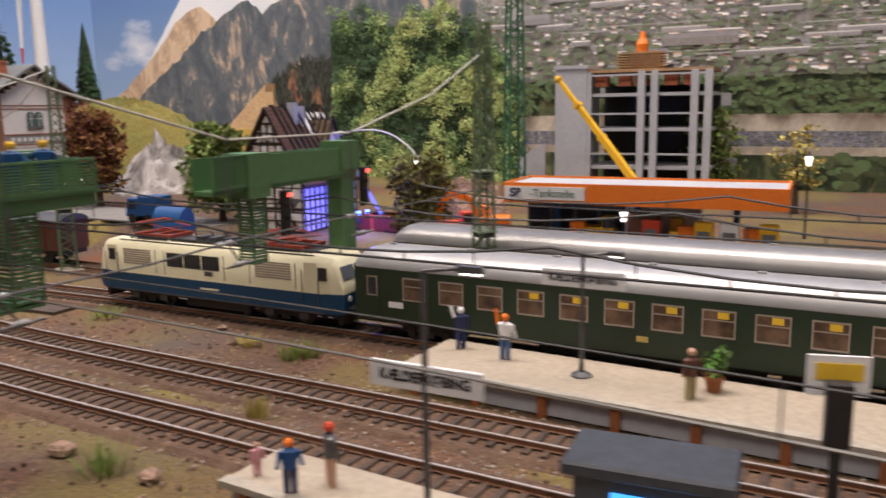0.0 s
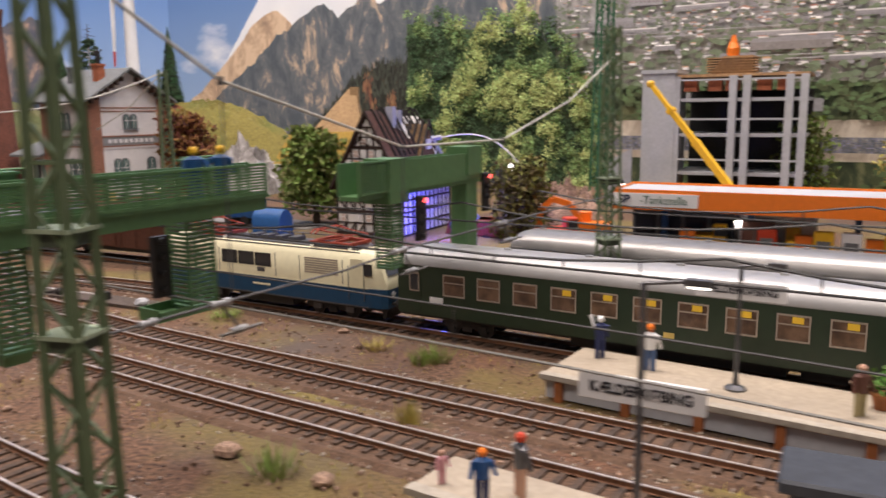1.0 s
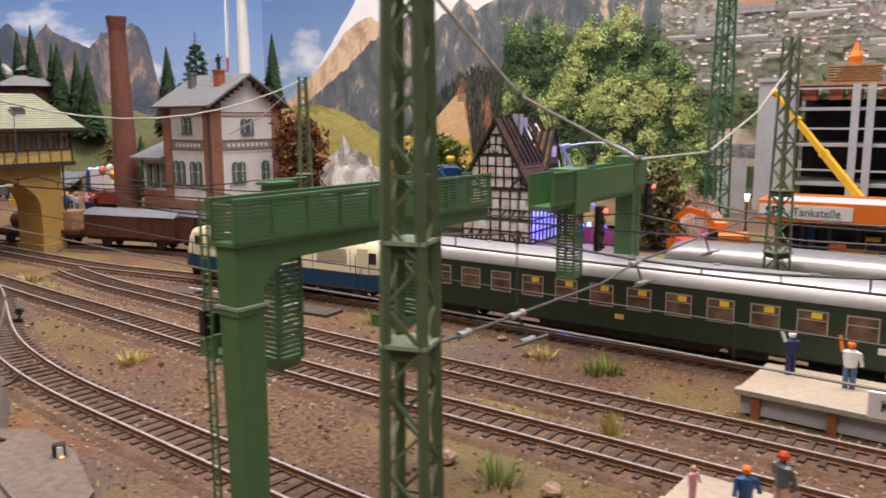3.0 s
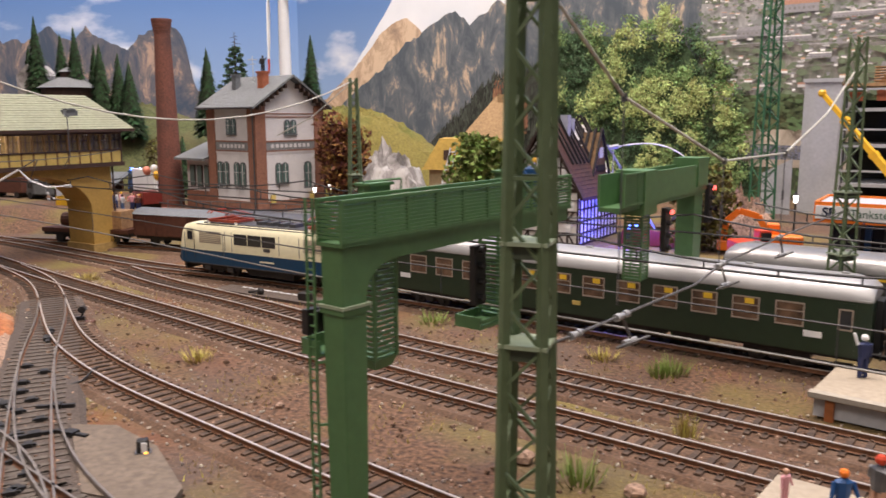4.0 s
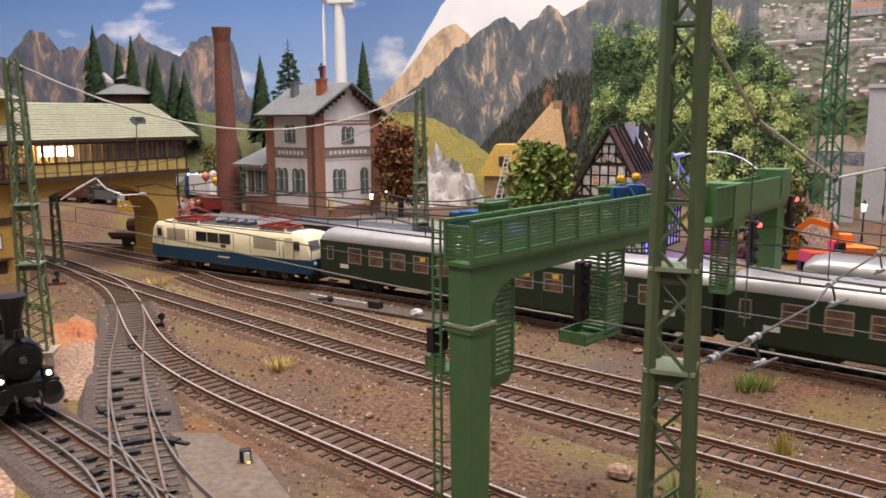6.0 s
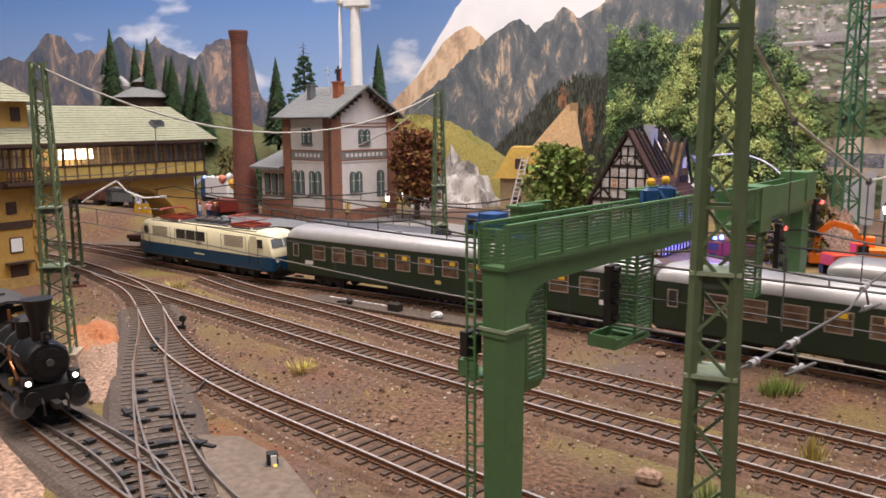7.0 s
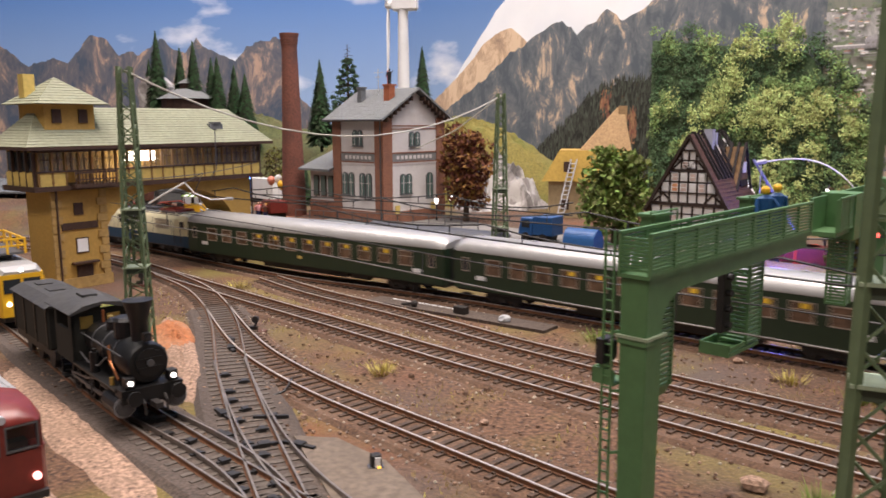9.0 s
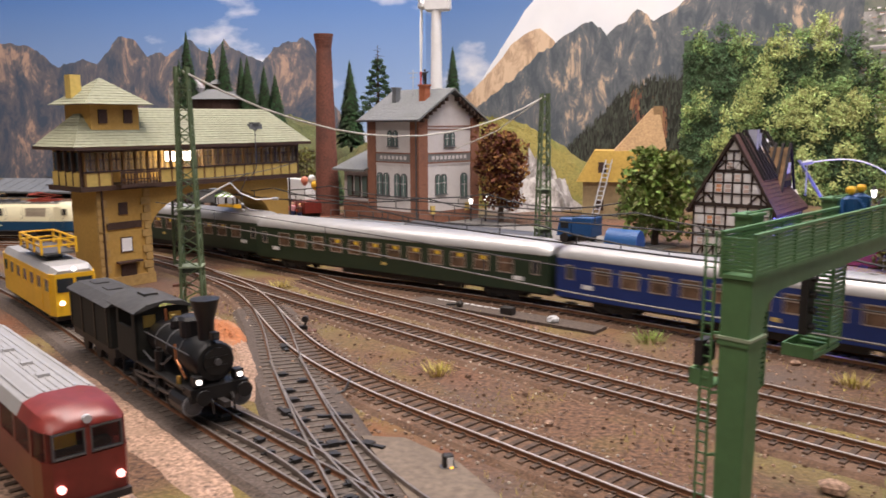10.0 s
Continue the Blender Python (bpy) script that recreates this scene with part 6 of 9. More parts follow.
# ---- platforms, signs, small things beside the tracks ----
def doll(x, y, z, rz, legs, coat, hair, h=2.0, arm=0.0, group="painted figures"):
    """A painted model figure: one plain mesh with legs, coat, arms and head."""
    s = Shape()
    k = h / 2.0
    for sx in (-0.13, 0.13):
        s.lathe([(0.10 * k, 0), (0.11 * k, 0.1), (0.13 * k, 0.95 * k)], 6, (sx * k, 0))
    s.rings([[(a * k * math.cos(t), b * k * math.sin(t), q * k) for t in np.linspace(0, 2 * math.pi, 8, endpoint=False)] for a, b, q in ((0.24, 0.17, 0.9), (0.28, 0.19, 1.2), (0.33, 0.19, 1.55), (0.12, 0.1, 1.66))])
    s.rod((-0.32 * k, 0, 1.52 * k), (-0.42 * k, -0.12 * k, 0.95 * k), 0.075 * k)
    s.rod((0.32 * k, 0, 1.52 * k), (0.45 * k, -0.12 * k, (0.95 + arm) * k), 0.075 * k)
    s.blob((0, 0, 1.84 * k), 0.17 * k, 8)
    ob = single("figure", s, legs, "small painted model figure on the layout", "figure", x, y, z, rz, group)
    ob.data.materials.append(coat)
    ob.data.materials.append(hair)
    for p in ob.data.polygons:
        c = p.center.z / CM / k
        p.material_index = 0 if c < 0.93 else (1 if c < 1.66 else 2)
    return ob


SKIN = paint("painted_skin", (0.52, 0.30, 0.20), 0.6, vary=0.05, bump=0)
NAVY = paint("navy_cloth_paint", (0.02, 0.03, 0.10), 0.7, vary=0.1)
JEANS = paint("denim_paint", (0.08, 0.14, 0.28), 0.7, vary=0.1)
PINK = paint("pink_paint", (0.62, 0.30, 0.32), 0.7, vary=0.1)
KHAKI = paint("khaki_paint", (0.36, 0.30, 0.15), 0.7, vary=0.1)
LEAF = paint("fresh_foliage", (0.09, 0.19, 0.025), 0.7, vary=0.3, islands=0.55, bump=0)
TUFT = paint("bright_grass_tuft", (0.20, 0.27, 0.055), 0.8, vary=0.2, islands=0.4, bump=0)
TUFT_DRY = paint("yellow_grass_tuft", (0.42, 0.34, 0.09), 0.8, vary=0.2, islands=0.4, bump=0)


def build_platform(name_label, a, b, width, z=1.2, far=60.0):
    """A platform from its end corner a along b, to the right, width cm deep."""
    a, b = Vector((*a, 0)), Vector((*b, 0))
    d = (b - a).normalized()
    p = thing("platform", name_label, "platform", a.x, a.y, 0, math.degrees(math.atan2(d.y, d.x)), kind="structure")
    part("slab", Shape().box(0, far, 0, width, z - 0.28, z), CONCRETE, p)
    part("edge_stone", Shape().box(-0.08, far, -0.12, 0.35, z - 0.2, z + 0.02), EDGE, p)
    part("face_beam", Shape().box(0.1, far, 0.25, 0.4, 0.1, z - 0.28), GREY, p)
    for k in range(18):
        part("support_post", Shape().box(0.6 + k * 3.0, 0.95 + k * 3.0, 0.0, 0.3, 0, z - 0.2), RUST_POST, p)
    part("core", Shape().box(0.4, far, 0.8, width - 0.3, 0, z - 0.28), BALLAST, p)
    return p


EDGE = paint("grey_edge_stone", (0.36, 0.32, 0.26), 0.85, vary=0.15, bump=0.3)
RUST_POST = paint("rust_brown_post", (0.30, 0.10, 0.03), 0.7, vary=0.2)
build_platform("pale concrete station platform between the tracks", (-3.7, 33.3), (8.0, 27.2), 4.5)
build_platform("pale concrete platform with a tapered end", (-7.9, 22.3), (10.0, 12.8), 2.6)

for spec in ((-1.0, 35.7, 200, NAVY, NAVY, WHITE, 2.0, 1.1), (1.0, 34.1, 160, JEANS, WHITE, ORANGE, 2.1, 1.2), (7.9, 29.3, 20, KHAKI, WAGON, SKIN, 2.0, 0.0)):
    doll(spec[0], spec[1], 1.2, *spec[2:])
for spec in ((-6.9, 22.6, 40, PINK, PINK, SKIN, 1.1, 0.0), (-5.6, 21.5, 10, NAVY, BLUE, ORANGE, 1.7, 0.1), (-4.5, 22.0, 120, SKIN, IRON, RED, 2.0, 0.2)):
    doll(spec[0], spec[1], 1.2, *spec[2:])


def leaves(shape, c, r, n, size, squash=1.0, rng=random):
    """Small crossed leaf faces scattered through a ball-shaped clump."""
    for _ in range(n):
        v = Vector((rng.gauss(0, 1), rng.gauss(0, 1), rng.gauss(0, 1))).normalized() * r * rng.random() ** 0.4
        p = Vector(c) + Vector((v.x, v.y, v.z * squash))
        a = Vector((rng.gauss(0, 1), rng.gauss(0, 1), rng.gauss(0, 1))).normalized() * size * rng.uniform(0.6, 1.3)
        b = a.cross(Vector((rng.gauss(0, 1), rng.gauss(0, 1), rng.gauss(0, 1)))).normalized() * size * rng.uniform(0.35, 0.7)
        shape.face([p - a, p + b, p + a, p - b])


def build_planter(x, y, z):
    t = thing("potted_plant", "leafy green plant in a terracotta pot on the platform", "plant", x, y, z)
    part("pot", Shape().lathe([(0.26, 0), (0.36, 0.5), (0.4, 0.52), (0.4, 0.62)], 12), RUST_POST, t)
    s = Shape()
    leaves(s, (0, 0, 1.05), 0.55, 90, 0.17)
    leaves(s, (0.35, 0.1, 1.5), 0.3, 30, 0.16)
    part("foliage", s, LEAF, t)


build_planter(9.0, 30.1, 1.2)


def build_lamp_sign(x, y, z, pole, rz, sign_low, w=3.35, h=1.1, arm=1.1, both=True):
    """A platform lamp on a pole that also carries the station's name board."""
    t = thing("station_sign", "white station name board on a grey platform lamp post", "sign", x, y, z, rz, group="name boards")
    part("pole", Shape().lathe([(0.16, 0), (0.1, 0.6), (0.08, pole)], 8), IRON, t)
    part("base", Shape().lathe([(0.45, 0), (0.45, 0.08), (0.15, 0.2)], 10), IRON, t)
    part("lamp_arm", Shape().rod((0, 0, pole), (arm, 0, pole + 0.15), 0.06).box(arm - 0.1, arm + 0.55, -0.12, 0.12, pole + 0.05, pole + 0.22), IRON, t)
    part("lamp_glass", Shape().box(arm, arm + 0.5, -0.1, 0.1, pole, pole + 0.05), LAMP_WHITE, t)
    b = part("board", Shape().box(-w / 2, w / 2, -0.06, 0.06, sign_low, sign_low + h).bevel(0.02), WHITE, t)
    letters("name_lettering", "K\u00c6LDERK\u00d8BING", 0.41 * w / 3.35, INK, b, pose(0, -0.08 * CM, (sign_low + h / 2) * CM, 90, 0, 0), 0.86, 0.012)
    return t


INK = paint("black_ink", (0.02, 0.02, 0.025), 0.6, vary=0.05, bump=0)
build_lamp_sign(-1.45, 19.7, 0, 8.2, -24, 4.98, 3.3, 0.72)
build_lamp_sign(4.1, 31.9, 1.2, 5.1, -24, 3.75, 3.5, 0.72)


def build_kiosk():
    k = thing("platform_kiosk", "dark kiosk with a flat slate roof and a lit blue sign", "kiosk", 4.5, 20.0, 0, -20)
    part("walls", Shape().box(-1.9, 1.9, -0.9, 0.9, 0, 2.75), SLATE, k)
    part("roof", Shape().box(-2.2, 2.2, -1.2, 1.2, 2.75, 3.15).bevel(0.08), SLATE, k)
    part("lit_sign", Shape().box(-0.9, 1.2, -0.98, -0.9, 1.9, 2.35), BLUE_SIGN, k)


SLATE = paint("dark_slate_paint", (0.035, 0.04, 0.05), 0.6, vary=0.2, bump=0.1)
BLUE_SIGN = lit("lit_blue_sign", (0.05, 0.35, 0.95), 1.6)
build_kiosk()


def build_near_signal():
    s = thing("platform_sign", "small framed yellow poster beside a dark signal post", "sign", 9.3, 20.2, 0, -10)
    part("post", Shape().rod((0, 0, 0), (0, 0, 4.4), 0.14), BLACK, s)
    part("signal_head", Shape().box(-0.32, 0.32, -0.2, 0.2, 3.3, 5.1).bevel(0.05), BLACK, s)
    part("board", Shape().box(-0.75, 0.8, 0.3, 0.4, 4.6, 5.7), WHITE, s)
    part("poster", Shape().box(-0.55, 0.62, 0.26, 0.3, 5.05, 5.5), SIGN_YELLOW, s)


build_near_signal()


def grass_tuft(x, y, r, h, m, n=90):
    rng = random.Random(int(x * 31 + y * 17))
    s = Shape()
    for _ in range(n):
        a, q = rng.uniform(0, 2 * math.pi), rng.random() ** 0.6 * r
        p = Vector((q * math.cos(a), q * math.sin(a), 0))
        tip = p * rng.uniform(1.3, 1.9) + Vector((rng.uniform(-0.1, 0.1), rng.uniform(-0.1, 0.1), h * rng.uniform(0.5, 1.0)))
        w = Vector((math.cos(a + 1.6), math.sin(a + 1.6), 0)) * 0.035
        s.face([p - w, p + w, tip])
    single("grass_tuft", s, m, "bushy grass tuft growing beside the track", "grass", x, y, 0, group="grass tufts")


for x, y, r, h, m in ((-13.1, 25.2, 0.75, 1.1, TUFT), (-9.1, 30.0, 0.45, 1.2, TUFT_DRY), (-8.9, 38.4, 0.8, 1.0, TUFT), (-22.9, 45.8, 0.9, 0.8, TUFT), (-12.4, 40.3, 0.8, 0.6, TUFT_DRY),
                      (-33.6, 35.9, 0.8, 0.7, TUFT_DRY), (-53.2, 53.9, 1.1, 0.9, TUFT_DRY), (-57.5, 45.2, 1.8, 0.7, TUFT), (-9.6, 37.9, 0.6, 0.9, TUFT), (-47, 58.9, 0.7, 0.5, TUFT_DRY)):
    grass_tuft(x, y, r, h, m)


def build_lantern():
    t = thing("point_lantern", "small black point lantern with a yellow lens", "lantern", -29.4, 24.0, 0.0, 30)
    part("housing", Shape().box(-0.22, 0.22, -0.16, 0.16, 0.22, 0.82).bevel(0.05), BLACK, t)
    part("white_face", Shape().box(-0.06, 0.16, -0.2, -0.15, 0.32, 0.72), WHITE, t)
    part("lens", Shape().blob((0.10, -0.18, 0.28), 0.10), LAMP_AMBER, t)
    part("foot", Shape().box(-0.3, 0.3, -0.22, 0.22, 0, 0.33), IRON, t)


LAMP_AMBER = lit("lit_amber_lens", (1.0, 0.5, 0.06), 1.5)
build_lantern()
PLATE = paint("weathered_grey_board", (0.145, 0.112, 0.085), 0.9, vary=0.25, grain=300, bump=0.4, dirt=(0.11, 0.085, 0.065), dirt_amount=0.7, spread=60)
s = Shape().prism_z([(-33.9, 25.9), (-32.0, 26.2), (-29.2, 24.6), (-26.4, 21.6), (-26.2, 20.2), (-29.6, 20.6)], 0.0, 0.31)
single("cover_plate", s, PLATE, "pale grey board covering a point motor between tracks", "board")


def build_point_lever(x, y, rz):
    t = thing("point_lever", "rusty point lever with a counterweight on a small plank", "lever", x, y, 0, rz, group="point levers")
    part("plank", Shape().box(-0.8, 0.8, -0.3, 0.3, 0, 0.2), WAGON, t)
    part("stand", Shape().box(-0.25, 0.25, -0.15, 0.15, 0.2, 0.5).rod((0, 0, 0.4), (0.3, 0, 1.0), 0.07), BLACK, t)
    part("weight", Shape().rod((0.12, -0.16, 0.95), (0.12, 0.16, 0.95), 0.22, seg=10), BLACK, t)


build_point_lever(-44.6, 41.4, 20)
build_point_lever(-61.5, 52.3, 30)


def build_contact_strip():
    """The grey reed strip with white marks along the train's track."""
    t = thing("cable_duct", "grey cable duct with bright marks beside the track", "cable duct", -39.2, 52.1, 0, -20.5)
    part("duct", Shape().box(-1.5, 14.0, -0.9, 0.9, 0, 0.22), ASH, t)
    for k in range(11):
        part("white_mark", Shape().box(0.0 + k * 0.62, 0.45 + k * 0.62, 0.5, 0.62, 0.22, 0.26), WHITE, t)
    part("relay_box", Shape().box(6.4, 7.4, -0.5, 0.1, 0.2, 0.75).bevel(0.05), BLACK, t)
    part("stone", Shape().blob((10.6, -0.3, 0.4), 0.42, 8, 0.2, 0.7), GREY, t)
    part("knob", Shape().blob((2.9, -0.5, 0.45), 0.28, 8, 0.1).rod((1.8, -0.6, 0.3), (2.9, -0.5, 0.45), 0.1), BLACK, t)


build_contact_strip()
for k, (x, y, r) in enumerate(((-15.3, 26.6, 0.5), (-11.2, 24.6, 0.42), (-30.2, 46.4, 0.25), (-14.8, 43.2, 0.3), (-26.5, 30.2, 0.22), (-40.5, 31.2, 0.25))):
    single("stone", Shape().blob((0, 0, r * 0.4), r, 7, 0.25, 0.6), PALE, "rough brown stone lying on the soil", "stone", x, y, 0, k * 40, "stones")


def lattice_arm(x, y, z, rz, label):
    """The insulated cantilever that reaches from a mast to the wire."""
    t = thing("cantilever_arm", label, "bracket", x, y, z, rz, group="cantilever arms")
    part("tube", Shape().path([(-0.6, -0.9, -0.1), (0, 0, 0), (0.65, 0, 0.15), (1.35, 0, 0.4), (1.42, 0, 1.5)], 0.04, 7).rod((1.42, 0, 0.42), (1.95, 0, 0.7), 0.03).rod((0.85, 0, -0.22), (1.45, 0, -0.05), 0.035), IRON, t)
    part("insulator", Shape().rod((0.0, 0, 0.0), (0.25, 0, 0.06), 0.09, seg=8).rod((1.2, 0, 0.34), (1.48, 0, 0.45), 0.1, seg=8).rod((1.05, 0, -0.16), (1.35, 0, -0.08), 0.08, seg=8), GREY, t)
    return t


lattice_arm(-57.0, 56.0, 6.2, 150, "grey insulated cantilever arm before the arch")


def build_white_arm():
    """A white tubular cantilever with its mast before the signal box."""
    w = thing("cantilever_arm", "white bent cantilever tubes hung from a cross wire", "bracket", group="cantilever arms")
    part("span_wire", Shape().path(hang((-48.4, 35.1, 10.4), (-59.0, 68.2, 9.7), 0.3), 0.035, 5), DARKWIRE, w)
    part("tube", Shape().path([(-58.5, 50.1, 7.3), (-56.4, 49.3, 8.2), (-54.4, 49.0, 9.1)], 0.075, 6), WHITE, w)
    part("tube", Shape().path([(-54.4, 49.0, 9.1), (-53.8, 49.3, 8.3), (-52.6, 49.6, 7.8), (-51.0, 49.8, 7.9)], 0.06, 6), WHITE, w)
    part("bracket", Shape().rod((-54.4, 49.0, 9.1), (-52.8, 48.9, 9.85), 0.045, seg=5).rod((-53.8, 49.3, 8.3), (-52.9, 49.2, 9.85), 0.035, seg=5), IRON, w)
    part("insulator", Shape().rod((-51.3, 49.8, 7.88), (-50.8, 49.8, 7.9), 0.12, seg=8), PORCELAIN, w)


build_white_arm()


def build_lower_span():
    """The lower cross-span between two masts, with grey insulators where hangers and steady arms meet it."""
    t = thing("cross_span", "grey lower cross-span wire with grey insulators", "wire", group="span wires")
    part("wire", Shape().path([(-14.1, 15.6, 7.6), (-13.1, 16.9, 7.7), (-12.0, 18.6, 7.8), (-9.8, 22.8, 7.8), (-8.6, 26.2, 7.85), (-5.4, 33.0, 7.85), (0.1, 44.2, 7.8)], 0.036, 6), ROPE_GREY, t)
    for a, b in (((-13.2, 16.75, 7.69), (-13.0, 17.1, 7.71)), ((-12.15, 18.35, 7.78), (-11.85, 18.85, 7.8)), ((-8.8, 25.7, 7.84), (-8.5, 26.4, 7.85)), ((-5.6, 32.6, 7.85), (-5.3, 33.3, 7.85))):
        part("insulator", Shape().rod(a, b, 0.07, seg=10).rod(a, Vector(a).lerp(Vector(b), 0.3), 0.10, seg=10).rod(Vector(b).lerp(Vector(a), 0.3), b, 0.10, seg=10), PORCELAIN, t, "pale grey ribbed insulator")
    for x, y, z in ((-12.0, 18.6, 7.8), (-8.6, 26.2, 7.85), (-5.4, 33.0, 7.85)):
        part("drop_bracket", Shape().rod((x, y, z), (x + 0.25, y + 0.45, z - 0.7), 0.04, seg=5), ROPE_GREY, t)
        part("steady_arm", Shape().rod((x - 0.1, y + 0.1, z - 0.9), (x + 0.75, y + 0.9, z - 0.75), 0.045, seg=6), ROPE_GREY, t)
        part("insulator", Shape().rod((x + 0.1, y + 0.4, z - 0.86), (x + 0.4, y + 0.68, z - 0.8), 0.1, seg=8), PORCELAIN, t)


ROPE_GREY = paint("grey_steel_cable", (0.13, 0.125, 0.12), 0.55, 0.3, vary=0.1, bump=0)
build_lower_span()


CROWD = random.Random(9)
for k in range(22):
    doll(-74.0 + CROWD.uniform(0, 9.5), 80.4 + CROWD.uniform(0, 4.5), 2.2, CROWD.uniform(0, 360), CROWD.choice([NAVY, JEANS, BROWN, KHAKI]), CROWD.choice([WHITE, RED, BLUE, PINK, WAGON, GREY]), CROWD.choice([SKIN, BROWN, YELLOW]), 1.9, 0.2, "crowd at the market")
doll(-50.0, 82.4, 17.8, 30, BLACK, BLACK, BLACK, 1.7, 0.8, "painted figures")


def build_workers():
    for x, y, c in ((-15.6, 25.9, 30), (-15.1, 27.0, 200)):
        doll(x, y, 9.45, c, BLUE, BLUE, YELLOW, 1.95, 0.3, "workers on the gantry")


build_workers()


# ---- standing vehicles ----
SOOT = paint("sooty_roof", (0.035, 0.034, 0.034), 0.6, vary=0.3, grain=300, bump=0.3, dirt=(0.07, 0.066, 0.062), dirt_amount=0.7)


def build_steam_loco():
    """An old tender engine with a tall stack; local +x is its front."""
    t = thing("steam_locomotive", "black old-time steam locomotive with tall stack and tender", "locomotive")
    part("frame", Shape().box(-5.0, 4.4, -0.75, 0.75, 1.0, 1.5).box(3.6, 4.5, -1.35, 1.35, 1.15, 1.75), STEAM, t)
    part("boiler", Shape().rings([[(x, r * math.cos(a), 2.68 + r * math.sin(a)) for a in np.linspace(0, 2 * math.pi, 16, endpoint=False)] for x, r in ((-2.0, 0.80), (-1.2, 0.82), (2.6, 0.82), (2.62, 0.95), (4.0, 0.95), (4.15, 0.85), (4.2, 0.3))]), STEAM, t, smooth=True)
    b = Shape()
    for x in (-0.8, 0.6, 2.0):
        b.rings([[(x + d, 0.84 * math.cos(a), 2.68 + 0.84 * math.sin(a)) for a in np.linspace(0, 2 * math.pi, 16, endpoint=False)] for d in (-0.06, 0.06)])
    part("boiler_band", b, IRON, t)
    part("smokebox_door", Shape().rod((4.15, 0, 2.75), (4.32, 0, 2.75), 0.62, seg=14), STEAM, t)
    part("smokestack", Shape().lathe([(0.36, 3.5), (0.38, 4.4), (0.62, 5.3), (0.66, 5.4), (0.5, 5.42)], 14, (3.3, 0)), STEAM, t, smooth=True)
    part("steam_dome", Shape().lathe([(0.55, 3.4), (0.55, 4.15), (0.62, 4.2), (0.5, 4.35), (0.2, 4.4)], 14, (1.7, 0)), STEAM, t)
    part("sand_dome", Shape().lathe([(0.36, 3.5), (0.36, 3.85), (0.2, 4.0)], 12, (0.1, 0)), STEAM, t)
    part("whistle", Shape().rod((-1.4, 0, 3.5), (-1.4, 0, 4.1), 0.08), COPPER, t)
    part("pipe", Shape().path([(1.9, -0.92, 3.2), (2.2, -1.0, 2.5), (3.2, -1.0, 1.9)], 0.07, 6), COPPER, t, "copper steam pipe")
    cab = part("cab", Shape().box(-4.6, -1.9, -1.35, -1.2, 1.5, 3.1).box(-4.6, -1.9, 1.2, 1.35, 1.5, 3.1).box(-2.05, -1.9, -1.35, 1.35, 1.5, 4.1).box(-4.6, -4.3, -1.35, -1.2, 3.1, 4.1).box(-2.4, -1.9, -1.35, -1.2, 3.1, 4.1), STEAM_GREEN, t)
    part("cab_window", Shape().box(-1.92, -1.86, -0.95, -0.35, 3.2, 3.8).box(-1.92, -1.86, 0.35, 0.95, 3.2, 3.8), BRASS, cab)
    part("cab_roof", Shape().rings([[(x, -1.55, 4.05), (x, -0.9, 4.38), (x, 0, 4.5), (x, 0.9, 4.38), (x, 1.55, 4.05), (x, 1.5, 3.98), (x, 0, 4.38), (x, -1.5, 3.98)] for x in (-5.6, -1.5)]), SOOT, cab, smooth=True)
    part("running_board", Shape().box(-1.9, 3.8, -1.4, -0.8, 1.55, 1.65).box(-1.9, 3.8, 0.8, 1.4, 1.55, 1.65), STEAM, t)
    for y in (-1.15, 1.15):
        part("cylinder", Shape().rod((2.6, y, 0.95), (4.15, y, 0.95), 0.48, seg=14), STEAM, t)
        part("cylinder_cover", Shape().rod((4.15, y, 0.95), (4.3, y, 0.95), 0.4, seg=14).rod((4.3, y, 0.95), (4.34, y, 0.95), 0.2, seg=10), IRON, t)
        part("connecting_rod", Shape().bar((-2.8, y * 1.0, 0.75), (1.2, y * 1.0, 0.75), 0.1, 0.16).bar((-0.8, y * 1.05, 0.7), (2.8, y * 1.05, 0.95), 0.08, 0.12), IRON, t)
    for x in (-2.8, -0.8, 1.2):
        w = Shape()
        for y in (-0.9, 0.9):
            for k in range(10):
                a = 2 * math.pi * k / 10
                w.rod((x, y, 0.72), (x + 0.62 * math.cos(a), y, 0.72 + 0.62 * math.sin(a)), 0.05, seg=4)
            w.rings([[(x + r * math.cos(a), yy, 0.72 + r * math.sin(a)) for r, yy in ((0.72, y - 0.1), (0.72, y + 0.1), (0.58, y + 0.1), (0.58, y - 0.1))] for a in np.linspace(0, 2 * math.pi, 20)])
        part("driving_wheel", w, BLACK, t)
    bf = Shape()
    for y in (-0.95, 0.95):
        bf.rod((4.4, y, 1.45), (4.9, y, 1.45), 0.16, seg=10).rod((4.9, y, 1.45), (5.0, y, 1.45), 0.34, seg=12)
    part("buffer", bf, STEAM, t)
    part("coupling", Shape().box(4.4, 5.2, -0.15, 0.15, 0.9, 1.15), BLACK, t)
    for y in (-0.95, 0.95):
        la = part("headlamp", Shape().box(4.0, 4.45, y - 0.2, y + 0.2, 1.8, 2.25), STEAM, t)
        part("lamp_lens", Shape().rod((4.45, y, 2.03), (4.53, y, 2.03), 0.11, seg=10), LAMP_WHITE, la)
    la = part("headlamp", Shape().box(3.95, 4.3, -0.17, 0.17, 3.72, 4.05), STEAM, t)
    part("lamp_lens", Shape().rod((4.3, 0, 3.88), (4.36, 0, 3.88), 0.08, seg=10), GLASS, la)
